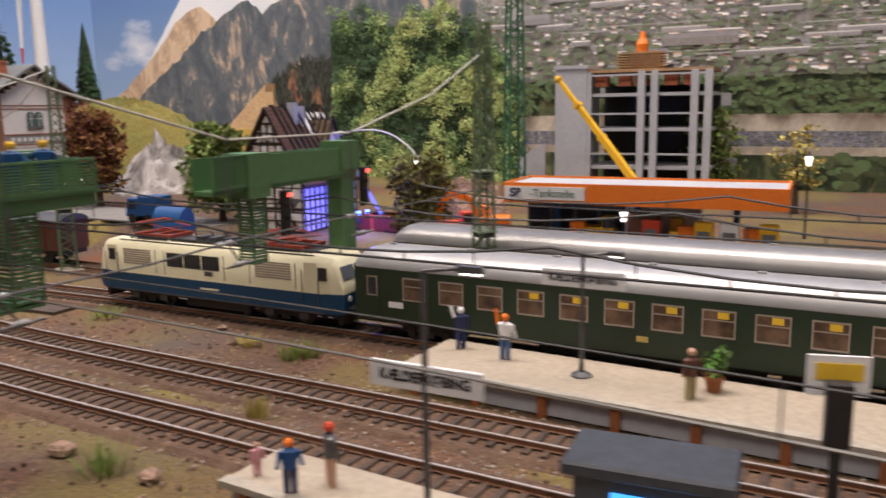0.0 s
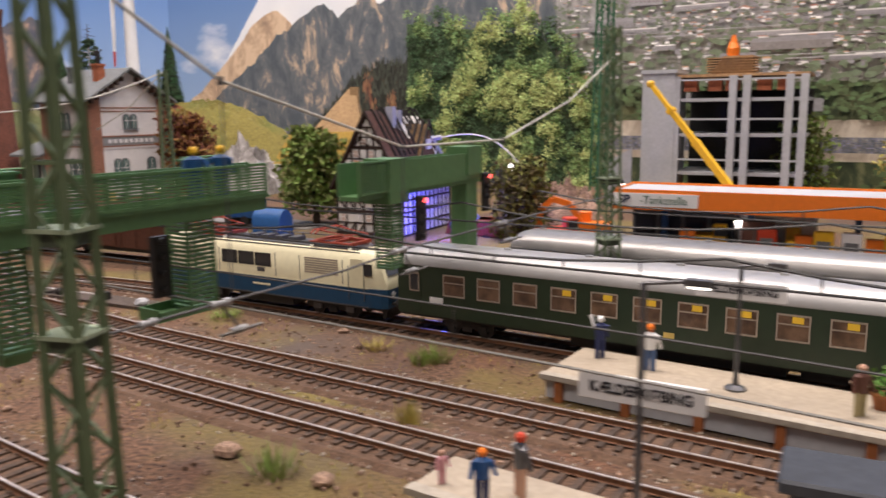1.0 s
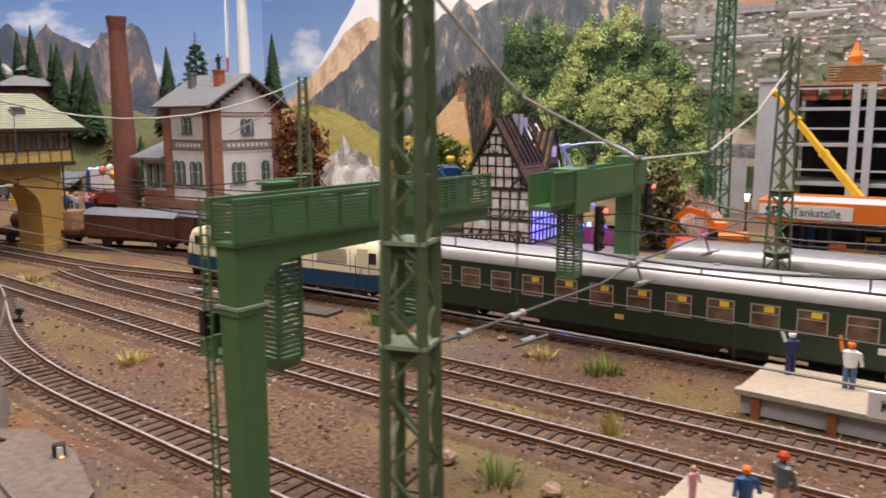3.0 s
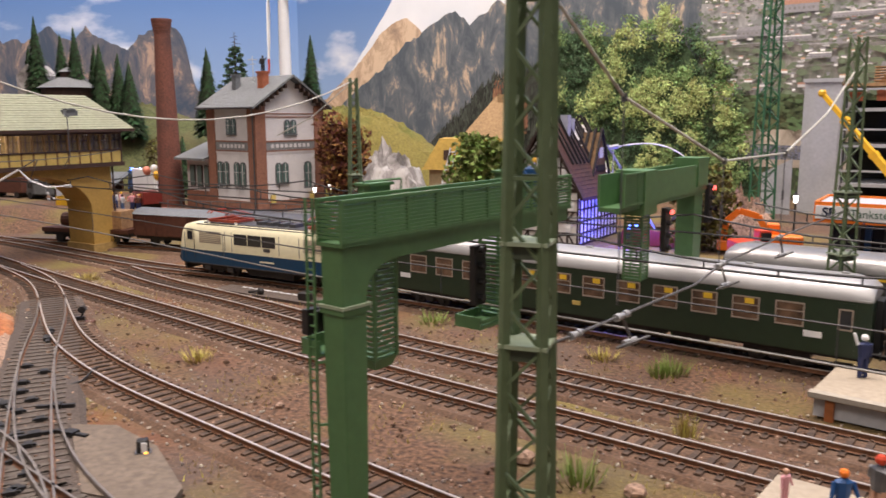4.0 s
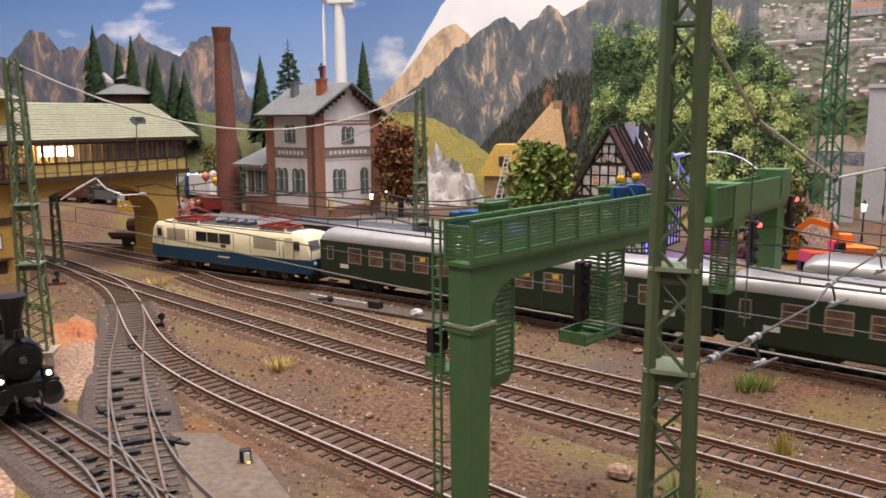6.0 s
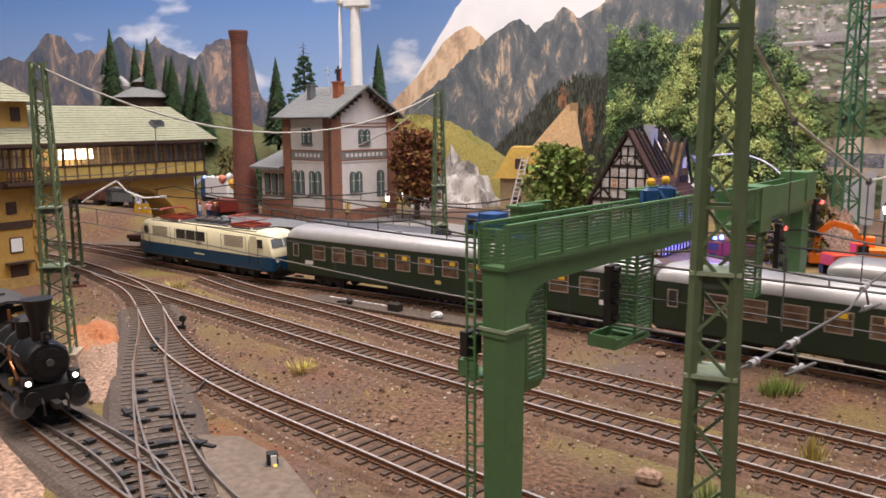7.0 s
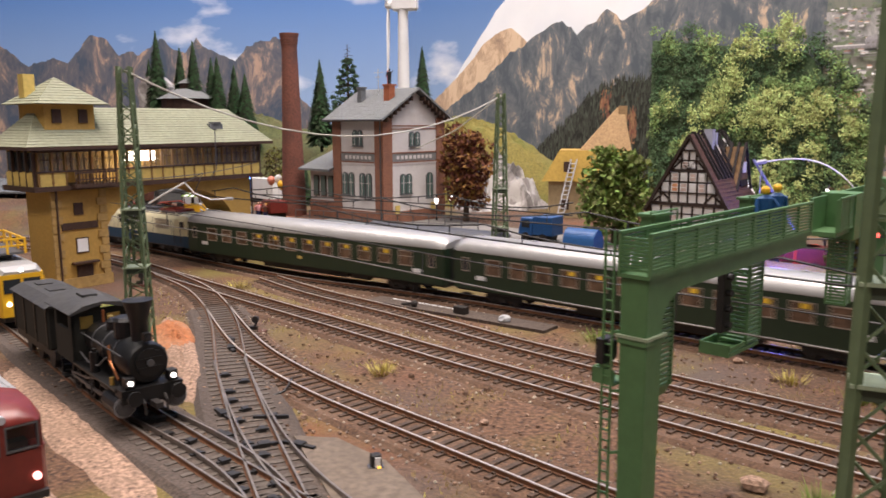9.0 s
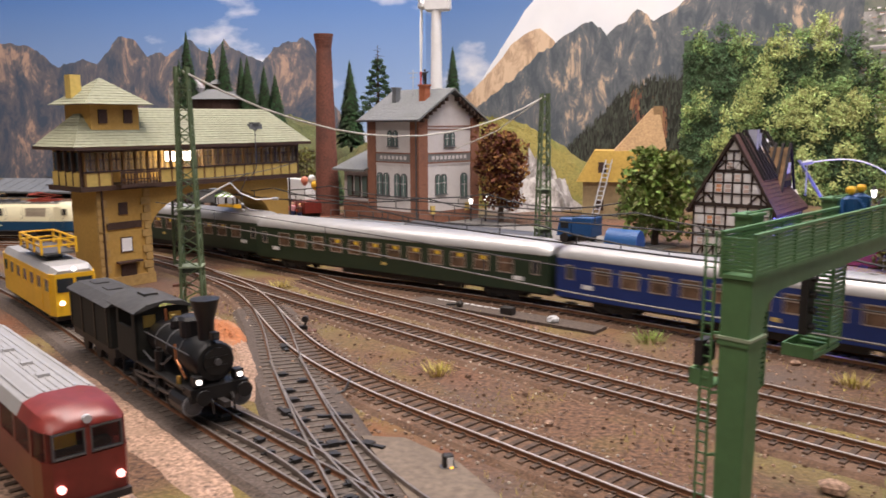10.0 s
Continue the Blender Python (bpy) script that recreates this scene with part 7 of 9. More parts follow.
    # fittings along the boiler and the gear
    for y in (-1, 1):
        part("handrail", Shape().rod((-1.8, y * 0.95, 3.05), (3.6, y * 0.98, 3.05), 0.035, seg=5), IRON, t)
        part("air_pump", Shape().rod((0.4, y * 1.1, 1.65), (0.4, y * 1.1, 2.6), 0.22, seg=10).rod((0.4, y * 1.1, 2.6), (0.4, y * 1.1, 2.75), 0.12, seg=8), STEAM, t)
        part("injector_pipe", Shape().path([(-1.8, y * 1.05, 2.1), (-0.6, y * 1.1, 1.9), (0.9, y * 1.12, 2.05), (1.4, y * 0.9, 2.5)], 0.05, 5), IRON, t)
        part("crosshead", Shape().box(1.9, 2.4, y * 1.12 - 0.16, y * 1.12 + 0.16, 0.72, 1.15), IRON, t)
        part("slide_bar", Shape().box(1.2, 2.7, y * 1.12 - 0.06, y * 1.12 + 0.06, 1.2, 1.28), IRON, t)
        part("cylinder_ring", Shape().rings([[(4.16, y * 1.15 + r * math.cos(a), 0.95 + r * math.sin(a)) for a in np.linspace(0, 2 * math.pi, 18, endpoint=False)] for r in (0.50, 0.40)]), GREY, t)
        part("valve_gear", Shape().bar((-0.8, y * 1.25, 1.1), (1.2, y * 1.25, 1.55), 0.06, 0.1).bar((0.2, y * 1.25, 0.6), (0.2, y * 1.25, 1.6), 0.06, 0.1).bar((-2.8, y * 1.22, 0.9), (-0.2, y * 1.22, 1.2), 0.06, 0.1), IRON, t)
        part("cab_step", Shape().box(-3.9, -3.3, y * 1.3 - 0.15, y * 1.3 + 0.15, 0.5, 0.58).bar((-3.9, y * 1.35, 0.55), (-3.9, y * 1.35, 1.5), 0.05, 0.06), STEAM, t)
        part("brake_hose", Shape().path([(4.5, y * 0.5, 1.3), (4.75, y * 0.5, 1.1), (4.8, y * 0.48, 0.6)], 0.06, 5), BLACK, t)
        part("lubricator", Shape().rod((2.9, y * 1.2, 1.65), (2.9, y * 1.2, 2.0), 0.12, seg=8), BRASS, t)
    part("door_hinge", Shape().box(4.3, 4.36, -0.5, 0.5, 2.9, 2.98).box(4.3, 4.36, -0.5, 0.5, 2.5, 2.58), STEAM, t)
    part("door_wheel", Shape().rod((4.32, 0, 2.75), (4.45, 0, 2.75), 0.16, seg=10), IRON, t)
    part("safety_valve", Shape().rod((-0.4, 0, 3.4), (-0.4, 0, 4.0), 0.14, seg=8), BRASS, t)
    part("roof_vent", Shape().box(-4.2, -3.2, -0.35, 0.35, 4.44, 4.58), SOOT, t)
    # tender
    part("tender", Shape().box(-12.7, -5.9, -1.35, 1.35, 1.3, 3.6).bevel(0.08), STEAM_GREEN, t, "tall closed tender")
    part("tender_roof", Shape().rings([[(x, -1.5, 3.58), (x, -0.8, 3.9), (x, 0.8, 3.9), (x, 1.5, 3.58)] for x in (-12.8, -5.8)]), SOOT, t)
    part("tender_frame", Shape().box(-12.9, -5.6, -1.2, 1.2, 0.85, 1.3), BLACK, t)
    for x in (-11.6, -9.4, -7.2):
        wheelset(t, x, 0.5)
    for x in (-11.5, -9.2, -6.9):
        part("roof_hatch", Shape().box(x - 0.5, x + 0.5, -0.4, 0.4, 3.86, 3.96), SOOT, t)
    for y in (-1.36, 1.36):
        for x in (-12.5, -10.4, -8.2, -6.1):
            part("tender_rib", Shape().box(x - 0.06, x + 0.06, y - 0.05, y + 0.05, 1.35, 3.55), STEAM, t)
    part("drawbar", Shape().box(-5.9, -4.6, -0.3, 0.3, 0.9, 1.2), BLACK, t)
    return t


COPPER = paint("copper_pipe", (0.40, 0.16, 0.07), 0.35, 0.8, vary=0.1, bump=0)
BRASS = paint("brass_rim", (0.55, 0.40, 0.12), 0.35, 0.8, vary=0.1, bump=0)


def put_on(ob, track_name, near_xy, half, rz_add=0.0):
    line = ALL_TRACKS[track_name]
    d = np.concatenate([[0], np.cumsum(np.hypot(*np.diff(line, axis=0).T))])
    s = d[np.argmin(np.hypot(*(line - np.array(near_xy)).T))]
    ob.matrix_world = rail_pose(line, float(s), half)


put_on(build_steam_loco(), "engine", (-43.8, 27.1), 2.5)


def build_railbus():
    """A red railbus with a ribbed silver roof; local +x is the front."""
    t = thing("railbus", "crimson railbus with ribbed silver roof and lit lamps", "railbus")
    L, h = 7.6, 1.45

    def ring(x, k, zt):
        return [(x, -h * k, 0.7), (x, -h * k, 2.35), (x, -h * k, zt - 0.35), (x, -h * k * 0.75, zt), (x, h * k * 0.75, zt), (x, h * k, zt - 0.35), (x, h * k, 2.35), (x, h * k, 0.7)]

    part("body", Shape().rings([[(x, -h * k, 0.7), (x, -h * k, 2.3), (x, h * k, 2.3), (x, h * k, 0.7)] for x, k in ((-L, 0.8), (-L + 0.4, 0.95), (-L + 1.2, 1), (L - 1.2, 1), (L - 0.4, 0.95), (L, 0.8))]), BUS_RED, t)
    part("window_band", Shape().rings([[(x, -h * k, 2.3), (x, -h * k, 3.3), (x, h * k, 3.3), (x, h * k, 2.3)] for x, k in ((-L + 0.05, 0.78), (-L + 0.45, 0.93), (-L + 1.2, 0.985), (L - 1.2, 0.985), (L - 0.45, 0.93), (L - 0.1, 0.78))]), BUS_GLASS, t)
    part("interior", Shape().box(-L + 0.6, L - 2.4, -1.1, 1.1, 2.31, 3.26), BROWN, t, "dark brown saloon interior")
    part("driver_desk", Shape().box(L - 0.95, L - 0.5, -0.9, 0.9, 2.31, 2.52), BROWN, t)
    part("passenger_seat", Shape().box(L - 2.3, L - 1.8, -1.0, 1.0, 2.31, 2.95).bevel(0.06), YELLOW, t, "yellow seat back")
    cr = []
    for x, k, zt in ((L - 2.6, 1.0, 3.9), (L - 1.2, 1.0, 3.86), (L - 0.45, 0.93, 3.74), (L - 0.1, 0.82, 3.52), (L + 0.0, 0.78, 3.3)):
        cr.append([(x, -h * k, 3.28), (x, -h * k * 0.85, 3.28 + (zt - 3.28) * 0.7), (x, -h * k * 0.45, zt), (x, h * k * 0.45, zt), (x, h * k * 0.85, 3.28 + (zt - 3.28) * 0.7), (x, h * k, 3.28)])
    part("front_cap", Shape().rings(cr), BUS_RED, t, "rounded red roof front", smooth=True)
    rf = [[(x, -h, 3.28), (x, -h * 0.85, 3.71), (x, -h * 0.45, 3.9), (x, h * 0.45, 3.9), (x, h * 0.85, 3.71), (x, h, 3.28)] for x in (-L + 0.5, L - 2.6)]
    roof = part("roof", Shape().rings(rf), SILVER, t)
    for k in range(9):
        y = -1.0 + k * 0.25
        part("roof_rib", Shape().box(-L + 0.6, L - 2.65, y - 0.03, y + 0.03, 3.86 if abs(y) < 0.6 else 3.74, 3.94 if abs(y) < 0.7 else 3.84), SILVER, roof)
    for x in (3.0, 1.0, -1.5):
        part("roof_vent", Shape().box(x - 0.2, x + 0.2, -0.2, 0.2, 3.88, 4.02), SILVER, roof)
    for x, y in ((L - 0.22, -1.18), (L - 0.02, 0), (L - 0.22, 1.18)):
        part("window_post", Shape().box(x - 0.1, x + 0.02, y - 0.09, y + 0.09, 2.3, 3.32), BUS_RED, t)
    for x in np.linspace(-L + 1.2, L - 1.2, 8):
        part("window_post", Shape().box(x - 0.12, x + 0.12, -h - 0.0, h + 0.0, 2.3, 3.3), BUS_RED, t)
    for y0, y1 in ((-1.12, -0.08), (0.08, 1.12)):
        f = Shape()
        xa = L - 0.05
        f.box(xa - 0.06, xa + 0.07, y0, y1, 2.36, 2.42).box(xa - 0.06, xa + 0.07, y0, y1, 3.2, 3.26).box(xa - 0.06, xa + 0.07, y0, y0 + 0.06, 2.42, 3.2).box(xa - 0.06, xa + 0.07, y1 - 0.06, y1, 2.42, 3.2)
        part("windscreen_frame", f, IRON, t, "grey window frame")
    part("driver_seat", Shape().box(L - 1.3, L - 0.6, -0.95, -0.2, 2.3, 2.95), YELLOW, t)
    for y in (-0.95, 0.95):
        part("headlamp", Shape().rod((L - 0.05, y, 1.38), (L + 0.12, y, 1.38), 0.13, seg=12), LAMP_PINK, t)
    part("top_lamp", Shape().rod((L - 0.1, 0, 3.55), (L + 0.1, 0, 3.55), 0.14, seg=10), GREY, t)
    part("bumper", Shape().box(L - 0.1, L + 0.2, -1.25, 1.25, 0.6, 0.85), BLACK, t)
    part("underframe", Shape().box(-L + 0.3, L - 0.3, -1.1, 1.1, 0.4, 0.75), BLACK, t)
    for x in (-4.0, 4.0):
        wheelset(t, x, 0.5)
    return t


BUS_GLASS = pane_glass("smoked_bus_glazing", (0.03, 0.035, 0.04), 0.05, 0.28)
LAMP_PINK = lit("lit_red_white_lamp", (1.0, 0.42, 0.38), 3.0)
put_on(build_railbus(), "railbus", (-46.2, 20.1), 4.0)


def build_tower_car():
    """A yellow overhead-line railcar with a railed work platform on its roof."""
    t = thing("tower_railcar", "yellow overhead-line railcar with a railed roof platform", "railcar")
    L, h = 6.6, 1.45
    part("body", Shape().rings([[(x, -h * k, 0.75), (x, -h * k, 3.5), (x, h * k, 3.5), (x, h * k, 0.75)] for x, k in ((-L, 0.85), (-L + 0.6, 1), (L - 0.6, 1), (L, 0.85))]), YELLOW, t)
    part("roof", Shape().rings([[(x, -h * k, 3.48), (x, -h * k * 0.8, 3.48 + q), (x, h * k * 0.8, 3.48 + q), (x, h * k, 3.48)] for x, k, q in ((-L + 0.05, 0.8, 0.2), (-L + 0.8, 1, 0.45), (L - 0.8, 1, 0.45), (L - 0.05, 0.8, 0.2))]), SILVER, t)
    wn = Shape()
    for y0, y1 in ((-1.1, -0.1), (0.1, 1.1)):
        wn.box(L - 0.03, L + 0.03, y0, y1, 2.3, 3.2)
    part("windscreen", wn, GLASS, t)
    for x in np.linspace(-L + 1.4, L - 1.0, 7):
        for sg in (-1, 1):
            side_window(t, x, 1.0, 2.3, 3.1, sg * h, YELLOW, sg, GLASS, False)
    part("door_panel", Shape().box(2.6, 4.4, -h - 0.03, -h, 1.0, 2.1), YELLOW, t)
    for y in (-0.85, 0.85):
        part("headlamp", Shape().rod((L, y, 1.6), (L + 0.1, y, 1.6), 0.15, seg=10), LAMP_WHITE, t)
    part("front_lamp", Shape().rod((L - 0.1, 0, 3.75), (L + 0.05, 0, 3.75), 0.13, seg=10), LAMP_WHITE, t)
    p = part("work_platform", Shape().box(-1.8, 3.6, -1.1, 1.1, 4.35, 4.5).box(-0.5, 2.3, -0.5, 0.5, 3.9, 4.4), IRON, t)
    for z in (4.95, 5.4):
        part("platform_rail", Shape().path([(-1.8, -1.1, z), (3.6, -1.1, z), (3.6, 1.1, z), (-1.8, 1.1, z), (-1.8, -1.1, z)], 0.07, 6), YELLOW, p)
    for x, y in ((-1.8, -1.1), (0, -1.1), (1.8, -1.1), (3.6, -1.1), (3.6, 0), (3.6, 1.1), (1.8, 1.1), (0, 1.1), (-1.8, 1.1)):
        part("platform_post", Shape().box(x - 0.07, x + 0.07, y - 0.07, y + 0.07, 4.4, 5.45), YELLOW, p)
    part("underframe", Shape().box(-L + 0.2, L - 0.2, -1.15, 1.15, 0.4, 0.8), BLACK, t)
    for x in (-3.6, 3.6):
        wheelset(t, x, 0.5)
    return t


put_on(build_tower_car(), "engine", (-64.2, 40.7), 3.6)


def build_box_wagon(label, L=6.5, roof=None, high=4.0):
    t = thing("goods_wagon", label, "goods wagon", group="goods wagons")
    part("body", Shape().box(-L, L, -1.35, 1.35, 1.1, high - 0.5), WAGON, t)
    for x in np.linspace(-L + 0.05, L - 0.05, 9):
        part("side_post", Shape().box(x - 0.08, x + 0.08, -1.42, -1.35, 1.1, high - 0.5), WAGON, t)
    part("roof", Shape().rings([[(x, -1.5, high - 0.55), (x, -0.9, high - 0.15), (x, 0, high), (x, 0.9, high - 0.15), (x, 1.5, high - 0.55)] for x in (-L - 0.1, L + 0.1)]), roof or IRON, t, smooth=True)
    part("sliding_door", Shape().box(-1.2, 1.2, -1.46, -1.36, 1.2, high - 0.6), WAGON, t)
    part("underframe", Shape().box(-L, L, -1.1, 1.1, 0.75, 1.1), BLACK, t)
    for x in (-L + 2, L - 2):
        wheelset(t, x, 0.5)
    return t


put_on(build_box_wagon("oxide-brown covered wagon with a grey rounded roof", 7.0), "goods", (-39.2, 63.9), 4)
put_on(build_box_wagon("oxide-brown low covered wagon with a dark roof", 5.2, DARK_GREY, 3.7), "goods", (-51.8, 67.6), 3)


def build_flat_wagon():
    t = thing("flat_wagon", "brown flat wagon loaded with a pale wooden crate", "goods wagon", group="goods wagons")
    part("deck", Shape().box(-5, 5, -1.3, 1.3, 1.1, 1.5), WAGON, t)
    part("crate", Shape().box(1.5, 4.2, -1.0, 1.0, 1.5, 3.3).bevel(0.06), WOODBOARD, t, "pale wooden crate")
    part("oil_drum", Shape().rod((-3.2, 0, 2.2), (-0.4, 0, 2.2), 0.75, seg=14), WAGON, t)
    part("underframe", Shape().box(-5, 5, -1.0, 1.0, 0.75, 1.1), BLACK, t)
    for x in (-3.2, 3.2):
        wheelset(t, x, 0.5)
    return t


put_on(build_flat_wagon(), "goods", (-63.0, 68.8), 3)


def build_truck(x, y, z, rz, label, body, cab, L=3.2, h=2.6, beacon=None, name="truck"):
    t = thing(name, label, "vehicle", x, y, z, rz)
    part("cab", Shape().solid([(L - 1.6, -1.0, 0.6), (L, -1.0, 0.6), (L, 1.0, 0.6), (L - 1.6, 1.0, 0.6)], [(L - 1.6, -0.95, h * 0.92), (L - 0.3, -0.95, h * 0.92), (L - 0.3, 0.95, h * 0.92), (L - 1.6, 0.95, h * 0.92)]).bevel(0.06), cab, t)
    part("window", Shape().box(L - 1.3, L - 0.45, -1.01, 1.01, h * 0.55, h * 0.82), GLASS, t)
    part("load_body", Shape().box(-L, L - 1.7, -1.1, 1.1, 0.7, h).bevel(0.05), body, t)
    for k in range(3):
        part("locker", Shape().box(-L + 0.2 + k * 1.4, -L + 1.3 + k * 1.4, -1.14, -1.09, 0.9, h - 0.4), GREY, t)
    for wx in (-L + 1, L - 0.9):
        part("wheel", Shape().rod((wx, -1.1, 0.45), (wx, 1.1, 0.45), 0.45, seg=12), BLACK, t)
    if beacon:
        for y0 in (-0.6, 0.6):
            part("beacon", Shape().lathe([(0.17, h * 0.92), (0.17, h * 0.92 + 0.25), (0.1, h * 0.92 + 0.32)], 8, (L - 0.8, y0)), beacon, t, "lit blue beacon")
    return t


build_truck(-8.6, 66.0, 1.6, 150, "dark red fire engine with lit blue beacons", BUS_RED, BUS_RED, 2.6, 2.0, LAMP_BLUE, "fire_engine")
build_truck(-75.0, 98.5, 2.2, 150, "white and blue rescue van with lit blue beacons", WHITE, BLUE, 3.8, 3.6, LAMP_BLUE, "rescue_van")
build_truck(-65.6, 83.0, 2.2, 140, "dark red fire engine parked before the chimney", BUS_RED, BUS_RED, 2.3, 2.1)
build_truck(-84.5, 90.5, 2.2, 165, "dark grey lorry parked beyond the arch", DARK_GREY, IRON, 3.2, 2.6)
build_truck(-78.5, 88.0, 2.2, 20, "black delivery van parked beyond the arch", BLACK, DARK_GREY, 2.4, 2.3, LAMP_BLUE)
build_truck(-92.0, 92.5, 2.2, 170, "brown lorry parked beyond the arch", WAGON, WAGON, 3.4, 2.8)


def build_stall():
    t = thing("market_stall", "yellow market stall with a green striped awning", "stall", -77.4, 84.8, 2.2, -10)
    part("counter", Shape().box(-1.3, 1.3, -0.7, 0.7, 0, 1.1), YELLOW, t)
    for x in (-1.25, 1.25):
        for y in (-0.65, 0.65):
            part("post", Shape().box(x - 0.05, x + 0.05, y - 0.05, y + 0.05, 1.1, 2.4), BROWN, t)
    for k in range(6):
        part("awning_stripe", Shape().solid([(-1.5 + k * 0.5, -1.0, 2.1), (-1.0 + k * 0.5, -1.0, 2.1), (-1.0 + k * 0.5, 0.9, 2.7), (-1.5 + k * 0.5, 0.9, 2.7)], [(-1.5 + k * 0.5, -1.0, 2.18), (-1.0 + k * 0.5, -1.0, 2.18), (-1.0 + k * 0.5, 0.9, 2.78), (-1.5 + k * 0.5, 0.9, 2.78)]), (TUFT_STRIPE, WHITE)[k % 2], t)


TUFT_STRIPE = paint("lime_awning_cloth", (0.16, 0.28, 0.05), 0.8, vary=0.1)
build_stall()


def build_balloon(x, y, z, m, label):
    t = thing("balloon", label, "balloon", x, y, z, group="balloons on strings")
    part("skin", Shape().lathe([(0.08, -0.62), (0.36, -0.32), (0.5, 0.05), (0.42, 0.36), (0.2, 0.54), (0.05, 0.58)], 12), m, t, smooth=True)
    part("string", Shape().rod((0, 0, -3.4), (0, 0, -0.62), 0.03, seg=4), GREY, t)


for x, y, z, m, label in ((-67.2, 86.0, 6.4, PEACH, "salmon-pink balloon over the crowd"), (-66.3, 86.2, 6.6, WHITE, "white balloon over the crowd"), (-65.6, 85.6, 5.9, YELLOW, "yellow balloon over the crowd")):
    build_balloon(x, y, z, m, label)
build_truck(-31.0, 72.0, 2.2, 160, "blue box truck parked on the road", BLUE, BLUE, 1.9, 2.5)
d = bpy.data.lights.new("beacon_light", "POINT")
d.energy, d.color, d.shadow_soft_size = 0.19, (0.10, 0.12, 1.0), 0.004
new("beacon_light", d).location = Vector((-10.6, 63.2, 4.6)) * CM


def build_blue_tank():
    t = thing("blue_trailer", "small blue barrel-roofed trailer beside the goods track", "trailer", -26.2, 65.8, 0, -22)
    part("body", Shape().rings([[(x, -0.9, 2.0), (x, -0.9, 3.6), (x, -0.5, 4.2), (x, 0, 4.4), (x, 0.5, 4.2), (x, 0.9, 3.6), (x, 0.9, 2.0)] for x in (-1.5, 1.5)]), BLUE, t, smooth=True)
    part("chassis", Shape().box(-1.6, 1.6, -0.8, 0.8, 1.2, 2.0), BLACK, t)
    for x in (-0.9, 0.9):
        part("wheel", Shape().rod((x, -0.9, 0.7), (x, 0.9, 0.7), 0.7, seg=12), BLACK, t)


build_blue_tank()


def build_boom():
    a, b = Vector((14.7, 75.5, 4.6)), Vector((7.7, 82.5, 14.9))
    t = thing("crane_boom", "yellow telescopic boom reaching up past the building shell", "crane", a.x, a.y, a.z)
    v = b - a
    for f0, f1, w in ((0, 0.45, 0.62), (0.4, 0.75, 0.5), (0.7, 1.0, 0.38)):
        part("boom_section", Shape().bar(v * f0, v * f1, w, w), YELLOW, t)
    for f in (0.45, 0.75):
        part("boom_collar", Shape().bar(v * (f - 0.02), v * (f + 0.01), 0.72, 0.72), YELLOW, t)
    part("boom_head", Shape().blob(v, 0.42), YELLOW, t)
    part("base_block", Shape().box(-2.4, 2.6, -1.2, 1.2, -2.5, -0.2).bevel(0.1), YELLOW, t, "yellow crane carrier")


build_boom()


def build_loader(x, y, z, rz, m, label, arm=True):
    t = thing("excavator", label, "excavator", x, y, z, rz, group="construction machines")
    part("track_frame", Shape().box(-1.5, 1.5, -1.1, -0.6, 0, 0.7).bevel(0.15).box(-1.5, 1.5, 0.6, 1.1, 0, 0.7), BLACK, t)
    part("house", Shape().box(-1.6, 0.8, -0.9, 0.9, 0.7, 1.6).bevel(0.08), m, t)
    part("cab", Shape().box(0.0, 0.9, -0.9, 0.0, 0.9, 2.4).bevel(0.06), m, t)
    part("cab_window", Shape().box(0.1, 0.92, -0.92, -0.1, 1.6, 2.2), GLASS, t)
    if arm:
        s = Shape()
        pts = [(0.7, 0.3, 1.3), (1.6, 0.3, 3.0), (3.0, 0.3, 3.4), (3.9, 0.3, 2.6), (4.1, 0.3, 1.0)]
        for p, q in zip(pts[:-1], pts[1:]):
            s.bar(p, q, 0.35, 0.45)
        a = part("boom", s, m, t)
        part("bucket", Shape().box(3.6, 4.5, -0.2, 0.8, 0.3, 1.1).bevel(0.08), m, a)


build_loader(0.6, 62.5, 2.2, 175, ORANGE, "orange excavator with a raised arm")
build_loader(-1.8, 59.6, 2.2, 20, RED, "red compact loader beside the road", False)
build_loader(8.6, 56.6, 2.2, -20, YELLOW, "yellow loader in front of the petrol station", False)
build_loader(13.6, 54.2, 2.2, 160, YELLOW, "yellow excavator parked at the petrol station", False)


# ---- hills, trees, distance ----
HILL_GRASS = paint("hill_grass_mat", (0.175, 0.145, 0.035), 0.95, vary=0.3, grain=350, bump=0.6, dirt=(0.12, 0.14, 0.035), dirt_amount=0.8, spread=25)
WOOD_FLOOR = paint("dark_wood_floor", (0.075, 0.085, 0.03), 0.95, vary=0.4, grain=300, bump=0.6, dirt=(0.14, 0.11, 0.05), dirt_amount=0.8, spread=20)
HILL_ROCK = rock("grey_plaster_rock", (0.10, 0.09, 0.085), (0.24, 0.22, 0.21), (0.42, 0.40, 0.38), 40)
RED_SOIL = paint("red_loam", (0.33, 0.12, 0.045), 0.95, vary=0.4, grain=450, bump=0.9, dirt=(0.40, 0.26, 0.16), dirt_amount=0.7, spread=35)
ROAD = paint("grey_road", (0.20, 0.19, 0.18), 0.9, vary=0.15, grain=400, bump=0.3)


